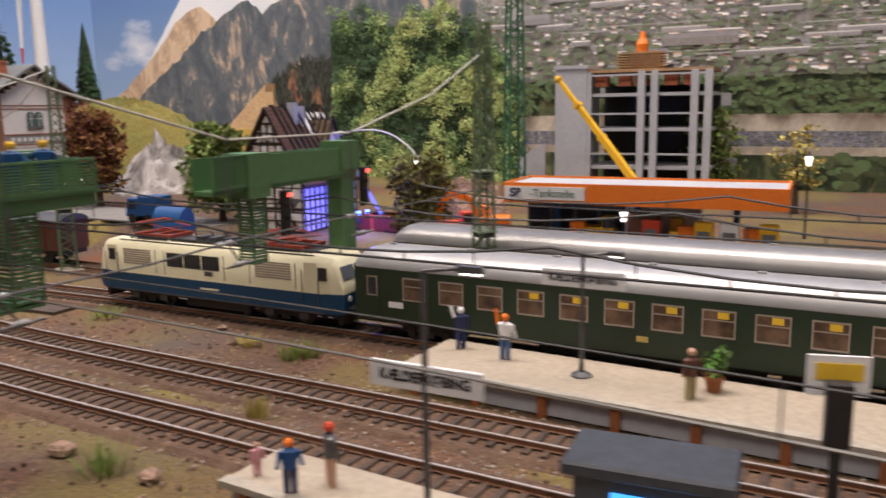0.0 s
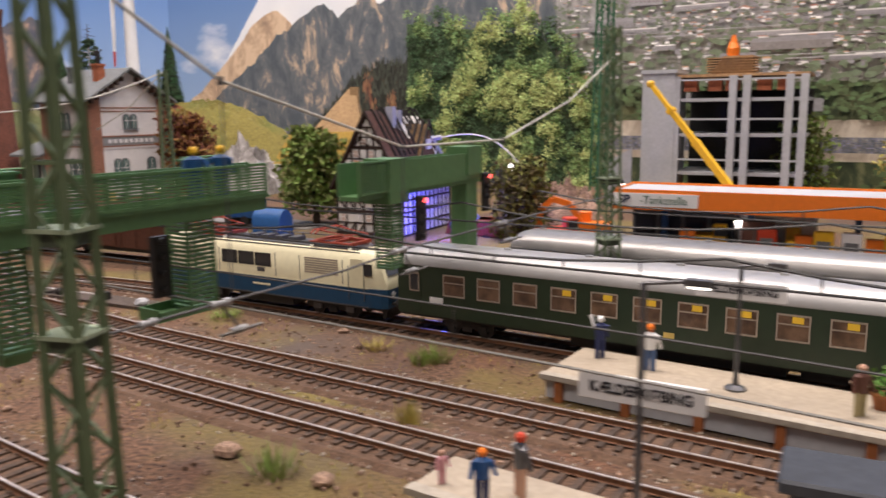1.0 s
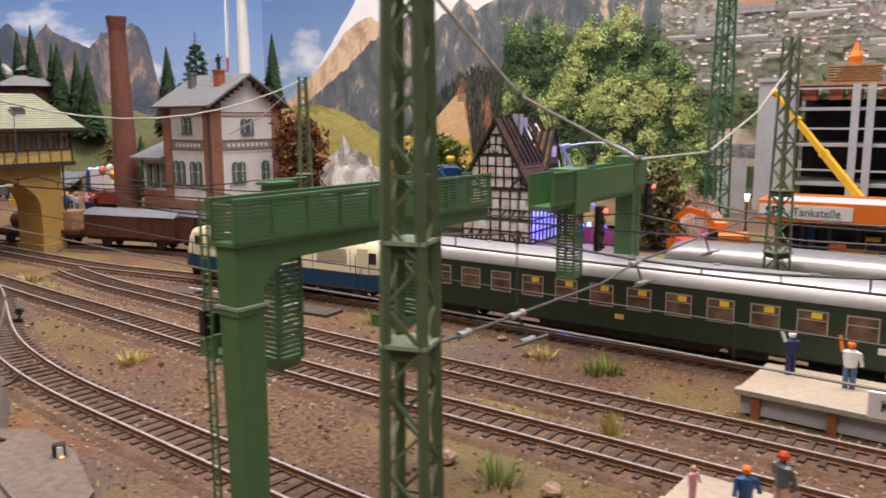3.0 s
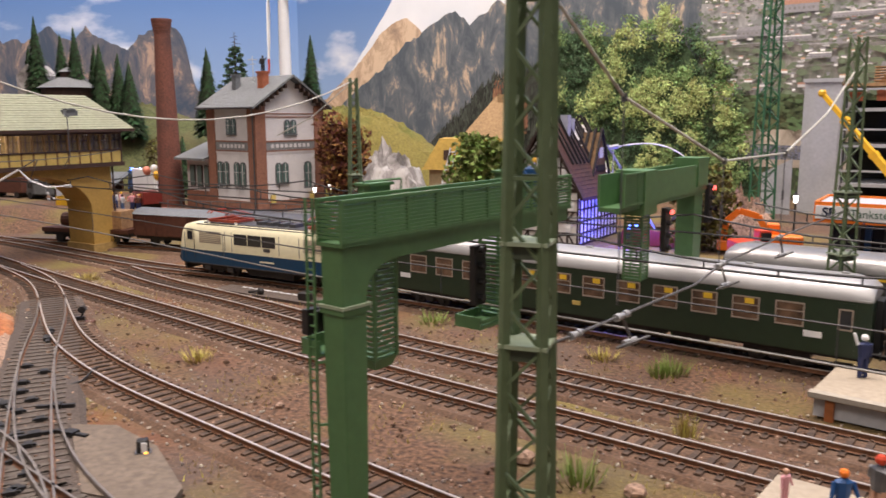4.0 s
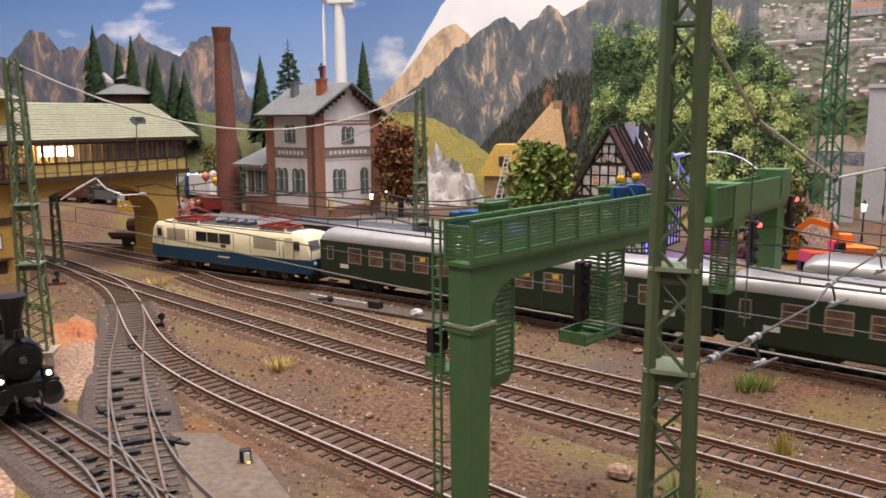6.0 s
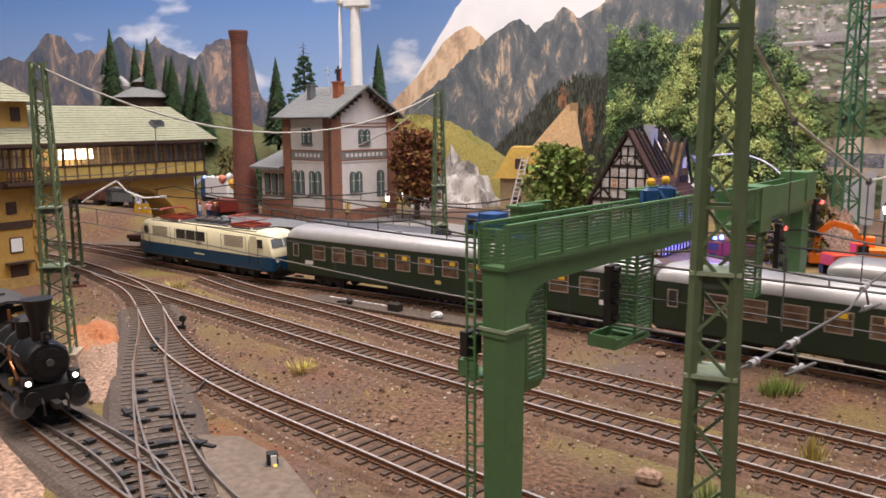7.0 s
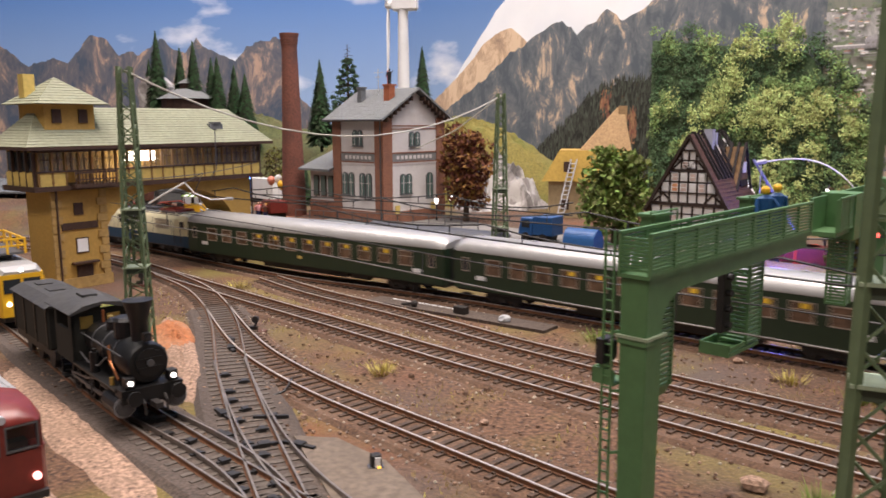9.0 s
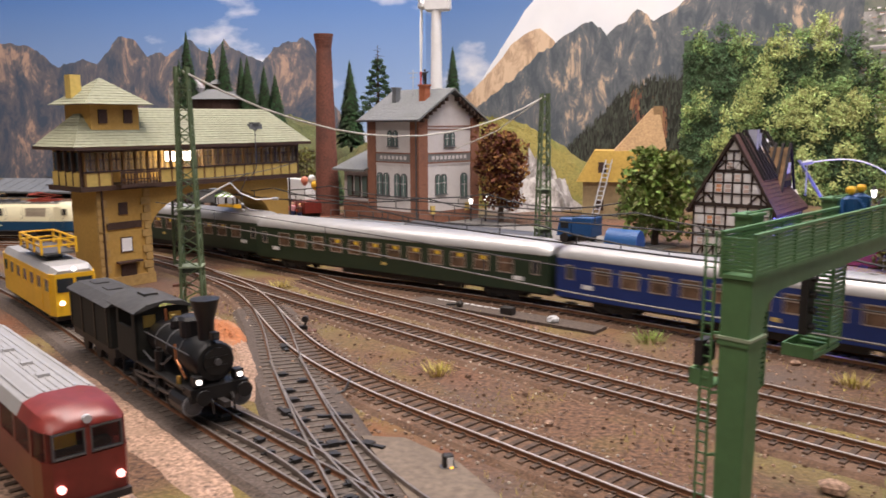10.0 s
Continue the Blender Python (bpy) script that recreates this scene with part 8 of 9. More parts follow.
def build_mound(name, x, y, rx, ry, h, material, label, rough=0.12, seed=0, z=0.0, power=1.0, n=26):
    s = Shape()
    rows = []
    for j in range(n // 2):
        f = j / (n // 2 - 0.001)
        row = []
        for i in range(n):
            a = 2 * math.pi * i / n
            k = 1 + rough * noise.noise((math.cos(a) * 2, math.sin(a) * 2, seed + f * 3))
            zz = h * max(0.0, 1 - (1 - f) ** (2 * power))
            row.append((rx * (1 - f) * k * math.cos(a), ry * (1 - f) * k * math.sin(a), zz * (1 + rough * noise.noise((i * 0.7, j * 0.7, seed))) - 0.3))
        rows.append(row)
    s.rings(rows)
    return single(name, s, material, label, "hill", x, y, z, 0, "hills", smooth=True)


build_mound("grass_hill", -49, 107.5, 21, 9, 14.2, HILL_GRASS, "grassy green hill in front of the panorama wall", 0.08, 3, n=64)
build_mound("forest_hill", -95, 121, 34, 17, 15.5, WOOD_FLOOR, "dark wooded hill with grass below the conifers", 0.08, 31, n=64)
build_mound("forest_hill", -66, 111, 14, 8, 11.0, WOOD_FLOOR, "low green hill behind the station house", 0.1, 35, n=48)
build_mound("rock_outcrop", -41.5, 101, 7.5, 6, 8.0, HILL_ROCK, "grey rocky outcrop below the grassy hill", 0.5, 8)
build_mound("rock_outcrop", -60, 104, 9, 5, 8.5, HILL_ROCK, "grey rocks behind the factory chimney", 0.5, 5)
build_mound("dirt_mound", -48.8, 38.6, 6.0, 1.8, 1.0, RED_SOIL, "low heap of orange-red loam by the mast", 0.3, 2).rotation_euler.z = radians(-52)
build_mound("gravel_bank", -45.0, 25.2, 17, 2.2, 0.50, PALE, "pale gravel spread between two tracks", 0.15, 6, n=40).rotation_euler.z = radians(-34)
build_mound("gravel_bank", -46.5, 36.0, 12, 1.7, 0.75, PALE, "pale gravel beside the branch track", 0.15, 9, n=40).rotation_euler.z = radians(-50)
build_mound("sand_mound", -1.0, 74, 5, 3, 5.6, PALE, "pale heap of sand by the site", 0.4, 12)

CONIFER = paint("dark_conifer_needles", (0.030, 0.062, 0.020), 0.85, vary=0.3, islands=0.75, bump=0)
CONIFER_PALE = paint("grey_green_conifer", (0.05, 0.10, 0.05), 0.85, vary=0.3, islands=0.5, bump=0)
AUTUMN = paint("rust_brown_foliage", (0.15, 0.05, 0.015), 0.85, vary=0.3, islands=0.7, bump=0)
OLIVE = paint("olive_orange_foliage", (0.10, 0.085, 0.018), 0.85, vary=0.3, islands=0.7, bump=0)
GARDEN = paint("mid_green_foliage", (0.15, 0.20, 0.04), 0.8, vary=0.3, islands=0.6, bump=0)
# One leaf print in mid, sunlit and shaded tones; the dirt colour mottles each.
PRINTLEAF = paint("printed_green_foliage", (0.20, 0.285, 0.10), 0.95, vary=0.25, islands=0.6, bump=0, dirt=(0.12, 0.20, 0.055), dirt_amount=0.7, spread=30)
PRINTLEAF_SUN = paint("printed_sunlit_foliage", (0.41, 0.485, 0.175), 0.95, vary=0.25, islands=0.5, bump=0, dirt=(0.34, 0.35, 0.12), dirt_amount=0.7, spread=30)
PRINTLEAF_DARK = paint("printed_shaded_foliage", (0.085, 0.14, 0.065), 0.95, vary=0.3, islands=0.7, bump=0, dirt=(0.022, 0.045, 0.018), dirt_amount=0.8, spread=30)
BARK = paint("tree_bark", (0.07, 0.045, 0.03), 0.9, vary=0.3, grain=300, bump=0.6)


def build_conifer(x, y, z, h, r, m=None, sparse=False, seed=1, label="dark green conifer on the hillside"):
    rng = random.Random(seed)
    t = thing("conifer", label, "tree", x, y, z, seed * 37, group="conifers")
    part("trunk", Shape().lathe([(0.28, -0.5), (0.22, h * 0.3), (0.04, h)], 7), BARK, t)
    s = Shape()
    if sparse:
        limbs = Shape()
        for k in range(46):
            f = (k + 0.5) / 46
            a, q = k * 2.4, r * (1.05 - f) ** 0.8 * rng.uniform(0.65, 1.1) + 0.15
            c = Vector((q * math.cos(a), q * math.sin(a), h * (0.2 + 0.78 * f) - 0.12 * q))
            limbs.rod((0, 0, h * (0.2 + 0.78 * f)), c, 0.06, 0.03, 4)
            leaves(s, c * 0.85, 0.4 + 0.55 * (1 - f), 60, 0.24, 0.45, rng)
        part("limb", limbs, BARK, t)
        part("needles", s, m or CONIFER, t)
        return t
    tiers = 60
    for k in range(tiers):
        f = (k + rng.random()) / tiers
        zz = h * (0.12 + 0.86 * f)
        rr = r * (1 - f) ** 0.9 + 0.12
        for i in range(40):
            a = rng.uniform(0, 2 * math.pi)
            q = rr * rng.uniform(0.7, 1.15)
            tip = Vector((q * math.cos(a), q * math.sin(a), zz - rr * 0.45))
            w = Vector((-math.sin(a), math.cos(a), 0)) * rr * rng.uniform(0.12, 0.24)
            zj = rng.uniform(-0.45, 0.45)
            root = Vector((0, 0, zz + 0.25 + zj))
            tip.z += zj
            s.face([root, tip * 0.6 + root * 0.4 - w - Vector((0, 0, 0.1)), tip, tip * 0.6 + root * 0.4 + w])
    part("needles", s, m or CONIFER, t)
    return t


for k, (x, zt, r, y) in enumerate(((-101.5, 28.4, 2.0, 112), (-97.8, 25.8, 1.7, 113), (-94.6, 26.6, 1.8, 112), (-92.0, 23.8, 1.6, 113), (-89.7, 23.8, 1.7, 111), (-87.3, 22.4, 1.6, 112), (-84.8, 21.0, 1.6, 111), (-104.5, 24.0, 1.7, 114), (-72.3, 22.9, 1.7, 112), (-55.6, 24.5, 1.6, 112))):
    build_conifer(x, y, 9.5, zt - 9.5, r * 1.55, seed=k + 1)
build_conifer(-67.6, 112, 13, 12.3, 3.0, CONIFER_PALE, True, 21, "sparse tall pine behind the station house")
build_conifer(-68.5, 97, 2.0, 8.0, 1.8, CONIFER, False, 23)
build_conifer(-79.5, 46.8, 0, 6, 1.4, CONIFER, False, 24, "small dark conifer beside the signal box")


def build_tree(x, y, z, h, r, m, seed, label, low=0.3, n=1000, size=0.3, lumps=9):
    rng = random.Random(seed)
    t = thing("tree", label, "tree", x, y, z)
    tr = Shape().lathe([(0.4, -0.2), (0.3, h * 0.25), (0.2, h * 0.5), (0.06, h * 0.8)], 8)
    part("trunk", tr, BARK, t)
    s, b = Shape(), Shape()
    for k in range(lumps):
        a, f = 2 * math.pi * k * 0.618, rng.random()
        zz = h * (low + 0.12 + (0.86 - low) * (k + 0.5) / lumps)
        q = r * 0.62 * math.sqrt(max(0.05, 1 - ((zz / h - (low + 1) / 2 + 0.04) / (0.55 - low / 2 + 0.1)) ** 2)) * rng.uniform(0.5, 1.1)
        c = (q * math.cos(a), q * math.sin(a), zz)
        leaves(s, c, r * rng.uniform(0.42, 0.6), n // lumps, size, 0.8, rng)
        b.rod((0, 0, h * 0.3), c, 0.09, 0.03, 5)
    part("limb", b, BARK, t)
    part("crown", s, m, t)
    return t


build_tree(-41.6, 84.4, 2.0, 10.3, 3.5, AUTUMN, 4, "rust-brown autumn tree beside the station house", 0.14, 3000, 0.34, 18)
build_tree(-23.9, 71.6, 1.8, 8.9, 3.3, GARDEN, 5, "round green tree beside the half-timbered house", 0.12, 3400, 0.34, 18)
build_tree(-4.9, 64, 1.8, 6.4, 2.9, OLIVE, 6, "olive and orange bush beside the road", 0.03, 2200, 0.28, 14)
build_tree(28.5, 74, 2, 8.0, 2.2, TUFT_DRY, 8, "thin straw-coloured tree by the road", 0.25, 420, 0.26, 9)
build_tree(-74, 100, 3, 6.5, 2.6, OLIVE, 9, "small autumn bush behind the factory chimney", 0.1, 700, 0.3, 8)
build_tree(26, 92, 2, 9.0, 3.4, GARDEN, 10, "dense dark green tree beside the building shell", 0.1, 1300, 0.35, 12)


def build_leaf_print():
    """The wall of foliage before the panorama: a dark tree and a sunlit one, in lumps of leaves."""
    rng = random.Random(3)
    w = thing("foliage_panel", "large sunlit green tree panel before the panorama wall", "foliage", 0, 0, 0)
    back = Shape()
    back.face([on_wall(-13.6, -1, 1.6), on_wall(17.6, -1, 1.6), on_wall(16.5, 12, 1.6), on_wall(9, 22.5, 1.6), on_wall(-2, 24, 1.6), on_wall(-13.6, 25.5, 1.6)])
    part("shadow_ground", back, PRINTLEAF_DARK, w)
    # The picture's sun and shade are coloured in: noise picks each clump's tone.
    tones = {"shaded_leaves": (Shape(), PRINTLEAF_DARK, 2.2), "green_leaves": (Shape(), PRINTLEAF, 2.9), "sunlit_leaves": (Shape(), PRINTLEAF_SUN, 3.3)}
    for k in range(1050):
        u = rng.uniform(-13.2, 18.4)
        top = np.interp(u, [-13.5, -6, -2, 2, 6, 10, 14, 17, 19], [26.6, 27.2, 24.5, 25.4, 27.4, 24.6, 20.5, 15.0, 4.0]) + 2.0 * noise.noise((u * 0.5, 0, 0))
        z = rng.random() * top
        r = rng.uniform(0.6, 1.6)
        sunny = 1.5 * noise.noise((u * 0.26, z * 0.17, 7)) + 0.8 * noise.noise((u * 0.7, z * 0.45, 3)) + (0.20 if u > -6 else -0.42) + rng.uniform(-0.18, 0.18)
        sh, _, front = tones["shaded_leaves" if sunny < 0 else ("green_leaves" if sunny < 0.42 else "sunlit_leaves")]
        for _ in range(48):
            du, dz = rng.gauss(0, 0.45) * r, rng.gauss(0, 0.42) * r
            if u + du < -13.5:
                continue
            p = Vector(on_wall(u + du, min(top + 0.5, z + dz), front - 0.5 * (du * du + dz * dz) / r + rng.uniform(-0.3, 0.3)))
            a = (WALL_D * rng.gauss(0, 0.8) + Vector((0, 0, rng.gauss(-0.3, 0.8)))).normalized() * rng.uniform(0.12, 0.30)
            b = a.cross(WALL_N + Vector((rng.gauss(0, 0.6), rng.gauss(0, 0.6), 0.4 + rng.gauss(0, 0.4)))).normalized() * rng.uniform(0.05, 0.13)
            sh.face([p - a, p + b, p + a, p - b])
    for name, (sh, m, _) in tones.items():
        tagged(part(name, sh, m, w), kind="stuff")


build_leaf_print()


def build_ruin():
    """The thatched ochre barn with a ladder and a tall stack."""
    t = thing("thatched_barn", "ochre barn with a steep tan thatched roof", "barn", -33.2, 91.0, 2.0, 6)
    part("wall", Shape().box(0, 9.5, 0, 7, 0, 4.8).box(1.5, 9.5, 0.2, 7, 4.8, 5.4), STUCCO, t)
    part("mansard", Shape().solid([(-0.8, -0.6, 4.6), (10.0, -0.6, 4.6), (10.0, 7.5, 4.6), (-0.8, 7.5, 4.6)], [(1.2, 0.4, 8.2), (9.4, 0.4, 8.2), (9.4, 6.8, 8.2), (1.2, 6.8, 8.2)]), OCHRE_ROOF, t)
    part("steep_roof", Shape().solid([(3.4, 0.6, 8.0), (9.6, 0.6, 8.0), (9.6, 6.6, 8.0), (3.4, 6.6, 8.0)], [(7.8, 3.2, 13.2), (8.6, 3.2, 13.2), (8.6, 3.8, 13.2), (7.8, 3.8, 13.2)]), THATCH, t)
    part("stack", Shape().box(8.0, 9.0, 2.8, 3.8, 8, 13.4), THATCH, t)
    for x, z in ((2.0, 1.2), (4.6, 1.0), (6.8, 2.2), (2.2, 5.6)):
        part("window", Shape().box(x - 0.45, x + 0.45, -0.1 if z < 5 else -0.3, 0.02, z, z + 1.3), BROWN, t)
    part("hanging_ball", Shape().blob((5.0, -1.2, 2.8), 0.55), BLACK, t)
    ld = Shape()
    for dx in (0, 0.7):
        ld.rod((1.0 + dx, -2.2, 0), (2.6 + dx, -0.5, 7.2), 0.08)
    for k in range(14):
        f = k / 14
        ld.rod((1.0 + 1.6 * f, -2.2 + 1.7 * f, 7.2 * f), (1.7 + 1.6 * f, -2.2 + 1.7 * f, 7.2 * f), 0.06)
    part("ladder", ld, GREY, t)
    for k in range(5):
        part("fallen_beam", Shape().bar((5.5 + k * 0.6, -1.0, 0), (7.8 + 0.3 * k, -0.4, 3.0 + 0.5 * k), 0.25, 0.25), WOODBOARD, t)


STUCCO = paint("pale_stucco", (0.42, 0.33, 0.19), 0.9, vary=0.15, grain=200, bump=0.3)
OCHRE_ROOF = paint("mustard_shingles", (0.40, 0.26, 0.05), 0.85, vary=0.15, bump=0.3)
THATCH = paint("tan_thatch", (0.34, 0.22, 0.11), 0.9, vary=0.2, grain=400, bump=0.6)
build_ruin()


def build_wind_turbine():
    t = thing("wind_turbine", "white wind turbine with a red-tipped blade", "wind turbine", -53.0, 96.0, 2.0)
    part("tower", Shape().lathe([(1.0, 0), (0.8, 14), (0.62, 26)], 16), WHITE, t, smooth=True)
    part("nacelle", Shape().box(-1.4, 1.9, -0.7, 0.7, 25.6, 27.2).bevel(0.2, 2), WHITE, t)
    hub = part("hub", Shape().blob((-1.9, 0, 26.4), 0.6, 10), WHITE, t)
    for a in (186, 306, 66):
        v = Vector((0.02, math.sin(radians(a)) * 0.95, math.cos(radians(a)))).normalized()
        o = Vector((-2.0, 0, 26.4))
        w = v.cross(Vector((1, 0, 0))).normalized()
        pts = [(0.4, 0.22), (2.5, 0.45), (8.4, 0.2)]
        part("blade", Shape().rings([[o + v * d + w * q + Vector((0.08, 0, 0)), o + v * d - w * q + Vector((0.08, 0, 0)), o + v * d - w * q - Vector((0.08, 0, 0)), o + v * d + w * q - Vector((0.08, 0, 0))] for d, q in pts]), WHITE, hub)
        part("blade_tip", Shape().rings([[o + v * d + w * q + Vector((0.08, 0, 0)), o + v * d - w * q + Vector((0.08, 0, 0)), o + v * d - w * q - Vector((0.08, 0, 0)), o + v * d + w * q - Vector((0.08, 0, 0))] for d, q in ((8.41, 0.2), (10.2, 0.08))]), RED, hub, "red blade tip")


build_wind_turbine()


def build_round_house():
    t = thing("round_house", "dark round building with a pale conical roof", "building", -96.0, 112.5, 0)
    part("drum", Shape().lathe([(4.4, 6), (4.4, 17.6), (4.3, 17.65)], 20), BROWN, t)
    part("roof", Shape().lathe([(5.2, 17.4), (2.0, 19.0), (2.0, 19.05)], 20), ROOF_GREY, t)
    part("lantern_drum", Shape().lathe([(1.5, 19.0), (1.5, 19.9), (1.45, 19.95)], 14), BROWN, t)
    part("lantern_roof", Shape().lathe([(1.9, 19.9), (0.3, 20.8), (0.1, 21.1)], 14), ROOF_GREY, t)
    part("gable_house", Shape().prism_y([(-9, 6), (-5, 6), (-5, 19.5), (-7, 21.2), (-9, 19.5)], -1, 4), HILL_ROCK, t)


build_round_house()


def build_street_lamp(x, y, z, h, r=0.25):
    t = thing("street_lamp", "black street lamp with a lit white lantern", "street lamp", x, y, z, group="street lamps")
    part("post", Shape().lathe([(0.16, 0), (0.09, 0.5), (0.07, h - 0.7)], 8), BLACK, t)
    part("lantern", Shape().lathe([(r * 0.55, h - 0.75), (r, h - 0.1), (r * 0.98, h - 0.05)], 8), LAMP_WHITE, t)
    part("cap", Shape().lathe([(r * 1.05, h - 0.08), (r * 0.4, h + 0.15), (0.05, h + 0.3)], 8), BLACK, t)


for x, y, z, h in ((-45.2, 84.6, 2.0, 2.9), (-43.5, 84.8, 2.0, 3.3), (24.0, 60.0, 2.2, 6.2), (-5.9, 72.0, 2.2, 5.6), (4.4, 75.4, 2.2, 3.5), (9.6, 54.2, 2.2, 3.0)):
    build_street_lamp(x, y, z, h)


def build_hose():
    """Fire ladder and hose over the burning roof."""
    t = thing("fire_ladder", "silver turntable ladder leaning at the burning roof", "ladder", -12.9, 66.4, 2.0)
    s = Shape()
    for dy in (0, 0.8):
        s.rod((4.5, -1 + dy, 1.5), (0.4, 0.5 + dy, 8.4), 0.1)
    for k in range(16):
        f = k / 16
        s.rod((4.5 - 4.1 * f, -1 + 1.5 * f, 1.5 + 6.9 * f), (4.5 - 4.1 * f, -0.2 + 1.5 * f, 1.5 + 6.9 * f), 0.06)
    part("rails", s, LADDER_BLUE, t)
    part("foot", Shape().box(3.6, 5.6, -1.4, 0.4, -1.5, 1.6), RED, t)
    h = thing("fire_hose", "pale arc of spraying water hose over the roof", "hose", -12.9, 66.4, 2.0)
    pts = [(1.2 + 6.5 * f, -1.5 * f, 8.3 + 1.2 * f - 3.2 * f ** 3) for f in np.linspace(0, 1, 14)]
    part("hose_arc", Shape().path(pts, 0.055, 7), WHITE, h)
    part("nozzle", Shape().rod((0.6, 0.1, 8.2), (1.3, 0, 8.35), 0.2).rod((0.9, 0, 5.6), (0.9, 0, 8.2), 0.05), GREY, h)


LADDER_BLUE = paint("blue_grey_ladder", (0.24, 0.26, 0.42), 0.5, vary=0.1)
build_hose()
s = Shape().box(0, 60, 0, 0.4, 0, 3.2)
single("retaining_wall", s, WAGON, "brown retaining wall along the road terrace", "wall", -3.0, 57.3, 0, -26.1, kind="structure")


# ---- gravel, blades and turnout pieces ----
def free_of_rails(x, y, gap):
    return all(np.min(np.hypot(line[:, 0] - x, line[:, 1] - y)) > gap for line in ALL_TRACKS.values())


CHIPS = paint("grey_stone_chips", (0.36, 0.30, 0.25), 0.9, vary=0.2, islands=0.5, bump=0.2)


def build_litter():
    rng = random.Random(11)
    stones, dark, blades, light = Shape(), Shape(), Shape(), Shape()
    for k in range(5200):
        x, y = rng.uniform(-60, 12), rng.uniform(10, 56)
        if y + 0.49 * x > 42 or y + 0.52 * x < 3 or (x > -4 and y + 0.5 * x > 27):
            continue
        r = rng.uniform(0.05, 0.13) * (1.6 if rng.random() < 0.04 else 1)
        clear = free_of_rails(x, y, 1.75)
        z = 0.03 if clear else 0.2
        p = [Vector((x + r * math.cos(a) * rng.uniform(0.7, 1.2), y + r * math.sin(a) * rng.uniform(0.7, 1.2), z)) for a in (0.3, 1.8, 3.2, 4.9)]
        top = [v * 1.0 + Vector((0, 0, r * rng.uniform(0.5, 0.9))) for v in p]
        mid = sum(top, Vector()) / 4
        (stones if rng.random() < 0.55 else dark).solid(p, [mid + (v - mid) * 0.6 for v in top])
    for name in ("near", "middle", "rear", "through"):
        line = ALL_TRACKS[name]
        _, side = normals_of(line)
        for k in range(1500):
            i = rng.randrange(len(line))
            off = rng.choice((-1, 1)) * (1.55 + abs(rng.gauss(0, 0.55)))
            x, y = line[i] + side[i] * off
            if x < -62 or x > 14 or y < 8 or not free_of_rails(x, y, 1.45):
                continue
            r, c = rng.uniform(0.035, 0.085), Vector((x, y, 0.2 if abs(off) < 1.75 else 0.04))
            p = [c + Vector((r * math.cos(a), r * math.sin(a), 0)) for a in (0.3, 1.8, 3.2, 4.9)]
            light.solid(p, [c + (v - c) * 0.6 + Vector((0, 0, r * rng.uniform(0.6, 1.0))) for v in p])
    for k in range(9000):
        x, y = rng.uniform(-60, 8), rng.uniform(12, 52)
        if noise.noise((x * 0.17, y * 0.17, 40)) + 0.5 * noise.noise((x * 0.6, y * 0.6, 9)) < 0.12 or y + 0.49 * x > 40 or y + 0.52 * x < 6 or not free_of_rails(x, y, 2.0):
            continue
        a, h = rng.uniform(0, 6.28), rng.uniform(0.12, 0.38)
        w = Vector((math.cos(a), math.sin(a), 0)) * 0.025
        p = Vector((x, y, 0.0))
        blades.face([p - w, p + w, p + Vector((rng.uniform(-0.15, 0.15), rng.uniform(-0.15, 0.15), h))])
    single("gravel", stones, PALE, "loose pale gravel strewn over the soil", "gravel", kind="stuff")
    single("gravel", dark, BALLAST, "loose brown gravel strewn over the soil", "gravel", kind="stuff")
    single("gravel", light, CHIPS, "pale grey stone chips along the ballast edges", "gravel", kind="stuff")
    single("dry_grass", blades, TUFT_DRY, "sparse dry grass blades between the tracks", "grass", kind="stuff")


build_litter()


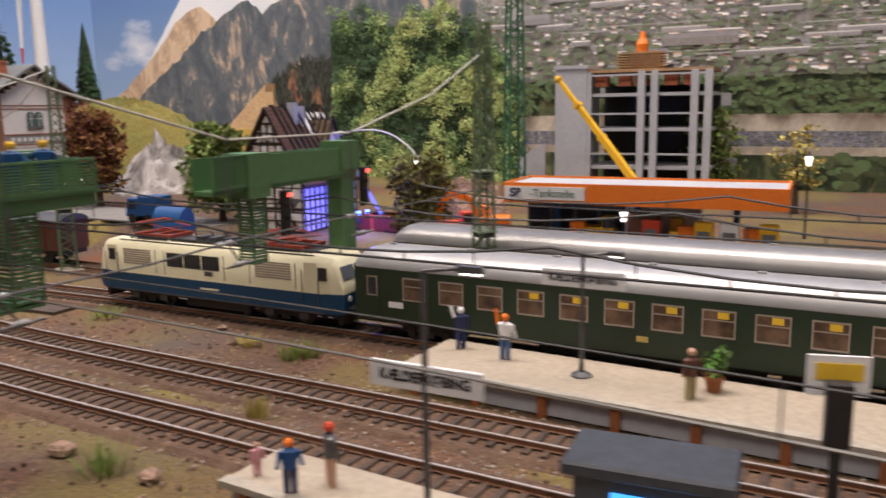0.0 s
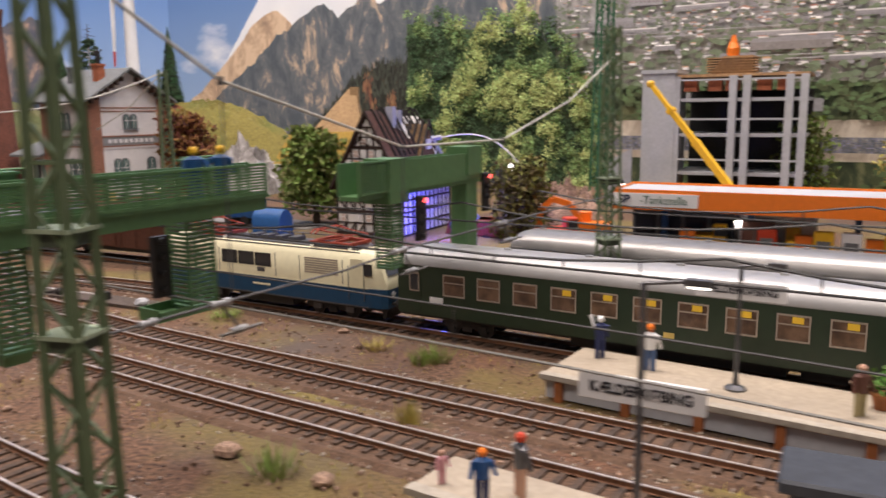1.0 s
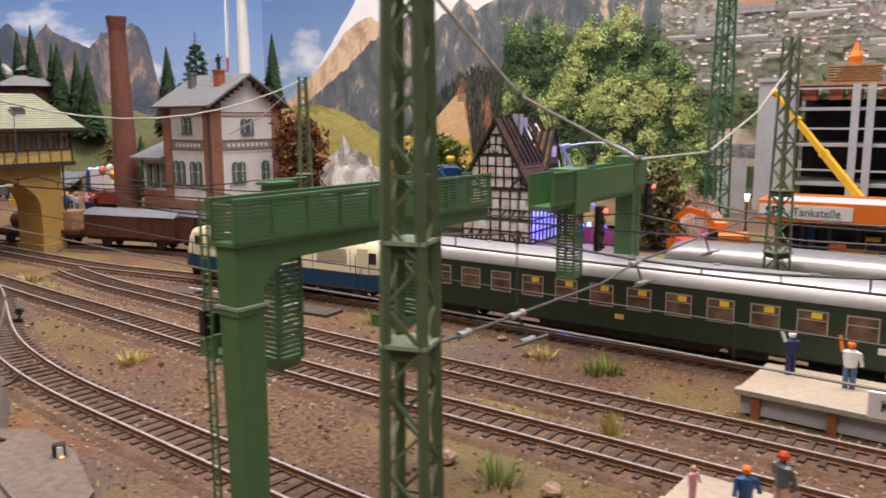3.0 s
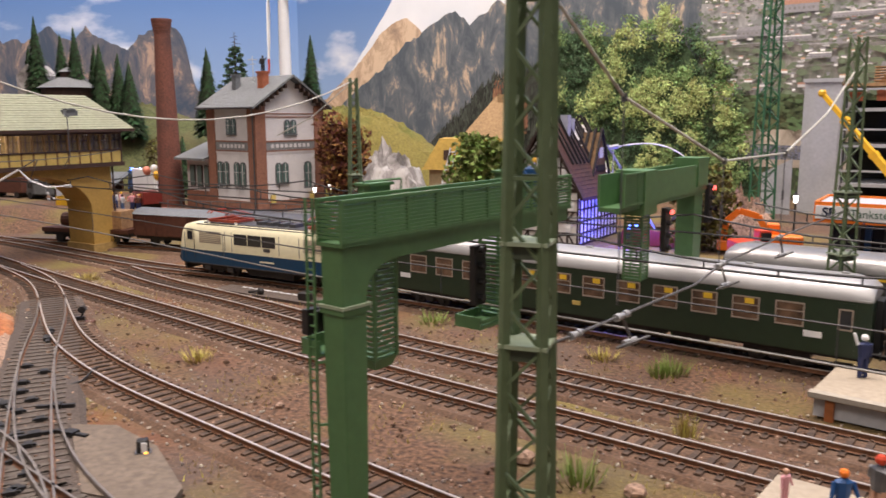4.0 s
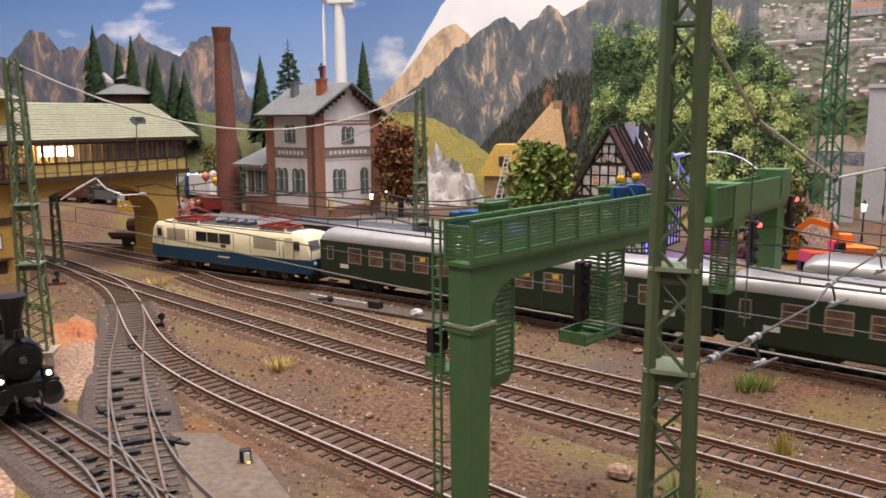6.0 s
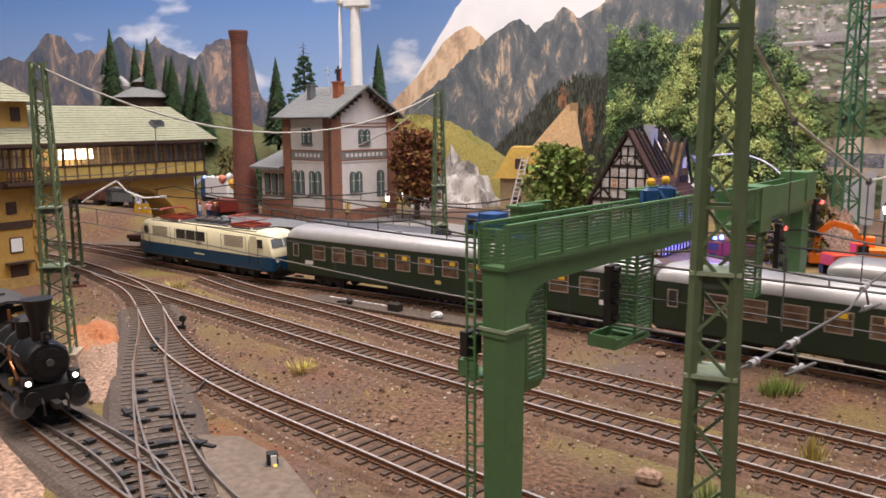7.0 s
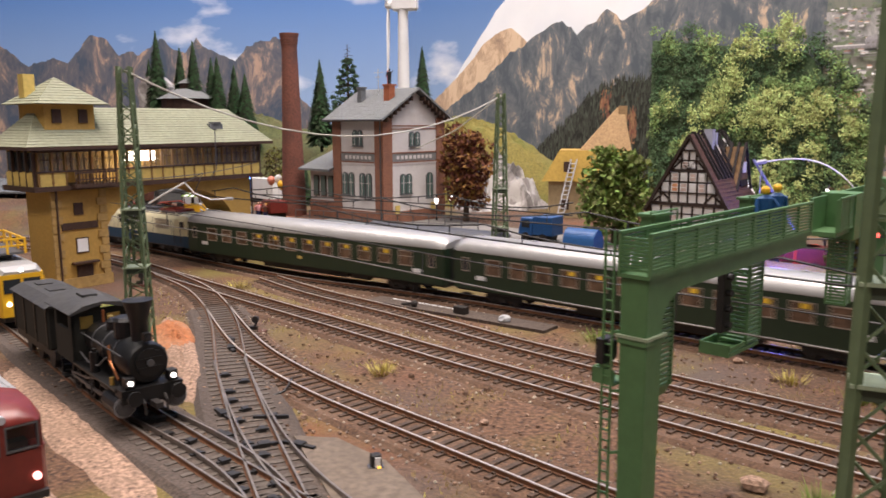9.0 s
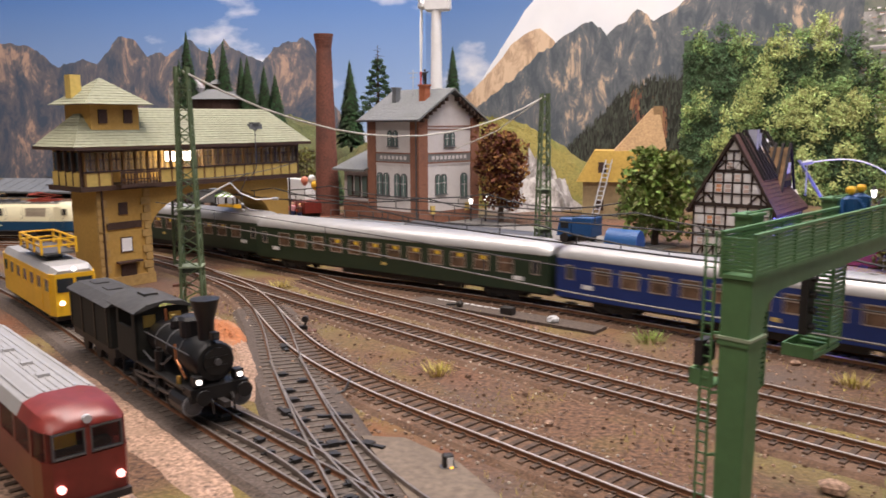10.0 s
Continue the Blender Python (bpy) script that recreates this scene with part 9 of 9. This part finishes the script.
def build_slip_rails():
    """The extra rails of the double slip where branch and engine tracks cross."""
    t = thing("turnout", "grey double slip with point rods where two tracks cross", "turnout", kind="structure")
    for k, pts in enumerate((((-47, 29.3), (-42, 26.5), (-37.5, 24.4), (-33.5, 22.0), (-29.5, 17.8), (-24, 11.4)), ((-42.3, 34.6), (-38.4, 29.4), (-35, 25.2), (-31.5, 21.6), (-27, 18.3), (-20, 14.2)))):
        line = smooth_line(pts, 0.7, 2.0)
        for side in (-0.825, 0.825):
            part("slip_rail", sweep(Shape(), line, [(side - 0.05, 0.28), (side - 0.045, 0.485 - 0.004 * k), (side + 0.045, 0.485 - 0.004 * k), (side + 0.05, 0.28)]), RAIL_DULL, t)
    for x, y, rz in ((-38.2, 27.3, -35), (-36.6, 25.0, -35), (-40.6, 25.9, 55), (-34.6, 24.6, 40), (-33.2, 25.0, -10), (-43.6, 37.0, -50), (-44.6, 38.6, -50), (-35.9, 27.6, 20)):
        o = part("point_rod", Shape().box(-0.8, 0.8, -0.1, 0.1, 0.25, 0.4).box(-0.25, 0.25, -0.2, 0.2, 0.25, 0.46), BLACK, t)
        o.matrix_basis = pose(x * CM, y * CM, 0, 0, 0, rz)
    rng = random.Random(4)
    for name, lo, hi in (("branch", -41, -31), ("engine", -40, -31)):
        line = ALL_TRACKS[name]
        dirs, side = normals_of(line)
        for i in range(0, len(line), 2):
            if lo < line[i][0] < hi:
                off = rng.choice((-0.45, 0.0, 0.4))
                p = line[i] + side[i] * off
                o = part("slide_chair", Shape().box(-0.2, 0.2, -0.16, 0.16, 0.27, 0.42).box(-0.08, 0.08, -0.3, 0.3, 0.27, 0.36), BLACK, t)
                o.matrix_basis = pose(p[0] * CM, p[1] * CM, 0, 0, 0, math.degrees(math.atan2(dirs[i][1], dirs[i][0])) + rng.uniform(-8, 8))
    w = Shape().path([(-37.9, 33.6, 0.1), (-37.2, 32.2, 0.5), (-37.0, 31.0, 0.3), (-37.6, 30.2, 0.1)], 0.06, 5)
    part("loose_cable", w, BLACK, t)


build_slip_rails()


def build_fence(label, a, b, h, posts, z0, z1):
    """A thin dark railing of posts and two rails."""
    a, b = Vector((*a, z0)), Vector((*b, z1))
    t = thing("fence", label, "fence", group="railings")
    for i in range(posts + 1):
        p = a.lerp(b, i / posts)
        part("post", Shape().rod(p, p + Vector((0, 0, h)), 0.06, seg=5), IRON, t)
    for k in (0.55, 1.0):
        part("rail", Shape().rod(a + Vector((0, 0, h * k)), b + Vector((0, 0, h * k)), 0.045, seg=5), IRON, t)


build_fence("thin iron railing along the street terrace", (-60, 78.2), (-38, 75.5), 1.7, 12, 2.1, 2.1)
build_fence("thin iron railing behind the standing train", (-2.5, 56.9), (30, 41.2), 1.4, 14, 2.1, 2.1)
s = Shape().prism_z([(-58, 77.5), (-40, 75.5), (-24, 68), (-22, 71), (-38, 82), (-46, 88), (-58, 84)], 2.15, 2.3)
single("street", s, ROAD, "grey asphalt street in front of the station house", "road", kind="structure")


# ---- sleepers: single pieces where the camera passes near, joined elsewhere ----
def clip_shape(s):
    for y in (-0.98, -0.67, 0.67, 0.98):
        s.box(-0.07, 0.07, y - 0.05, y + 0.05, 0.2, 0.27)
    return s


SLEEPER = part("sleeper", clip_shape(sleeper_mesh()), TIE)
SLEEPER_DATA = SLEEPER.data
bpy.data.objects.remove(SLEEPER)
NEAR = {"near": (-45, -8), "middle": (-56, -4), "rear": (-46, -2)}
for name, t, line in SLEEPER_JOBS:
    dirs, nn = normals_of(line)
    lo, hi = NEAR.get(name, (1, 0))
    rest = Shape()
    for k, (p, d, q) in enumerate(zip(line, dirs, nn)):
        ang = math.degrees(math.atan2(d[1], d[0])) + random.uniform(-1.2, 1.2)
        if lo < p[0] < hi:
            o = new("sleeper", SLEEPER_DATA)
            o.parent = t
            o.matrix_basis = pose(p[0] * CM, p[1] * CM, (0.075 + random.uniform(-0.012, 0.012)) * CM, 0, 0, ang)
        elif p[1] > -8 and -115 < p[0] < 40:
            a, b = Vector((d[0], d[1], 0)) * 0.13, Vector((q[0], q[1], 0)) * 1.39
            c = Vector((p[0], p[1], 0.1))
            up = Vector((0, 0, 0.175))
            rest.solid([c - a - b, c + a - b, c + a + b, c - a + b], [c - a - b + up, c + a - b + up, c + a + b + up, c - a + b + up])
    tagged(part("sleeper_row", rest, TIE_GREY if name in ("engine", "branch") else TIE, t), kind="stuff")


motions()
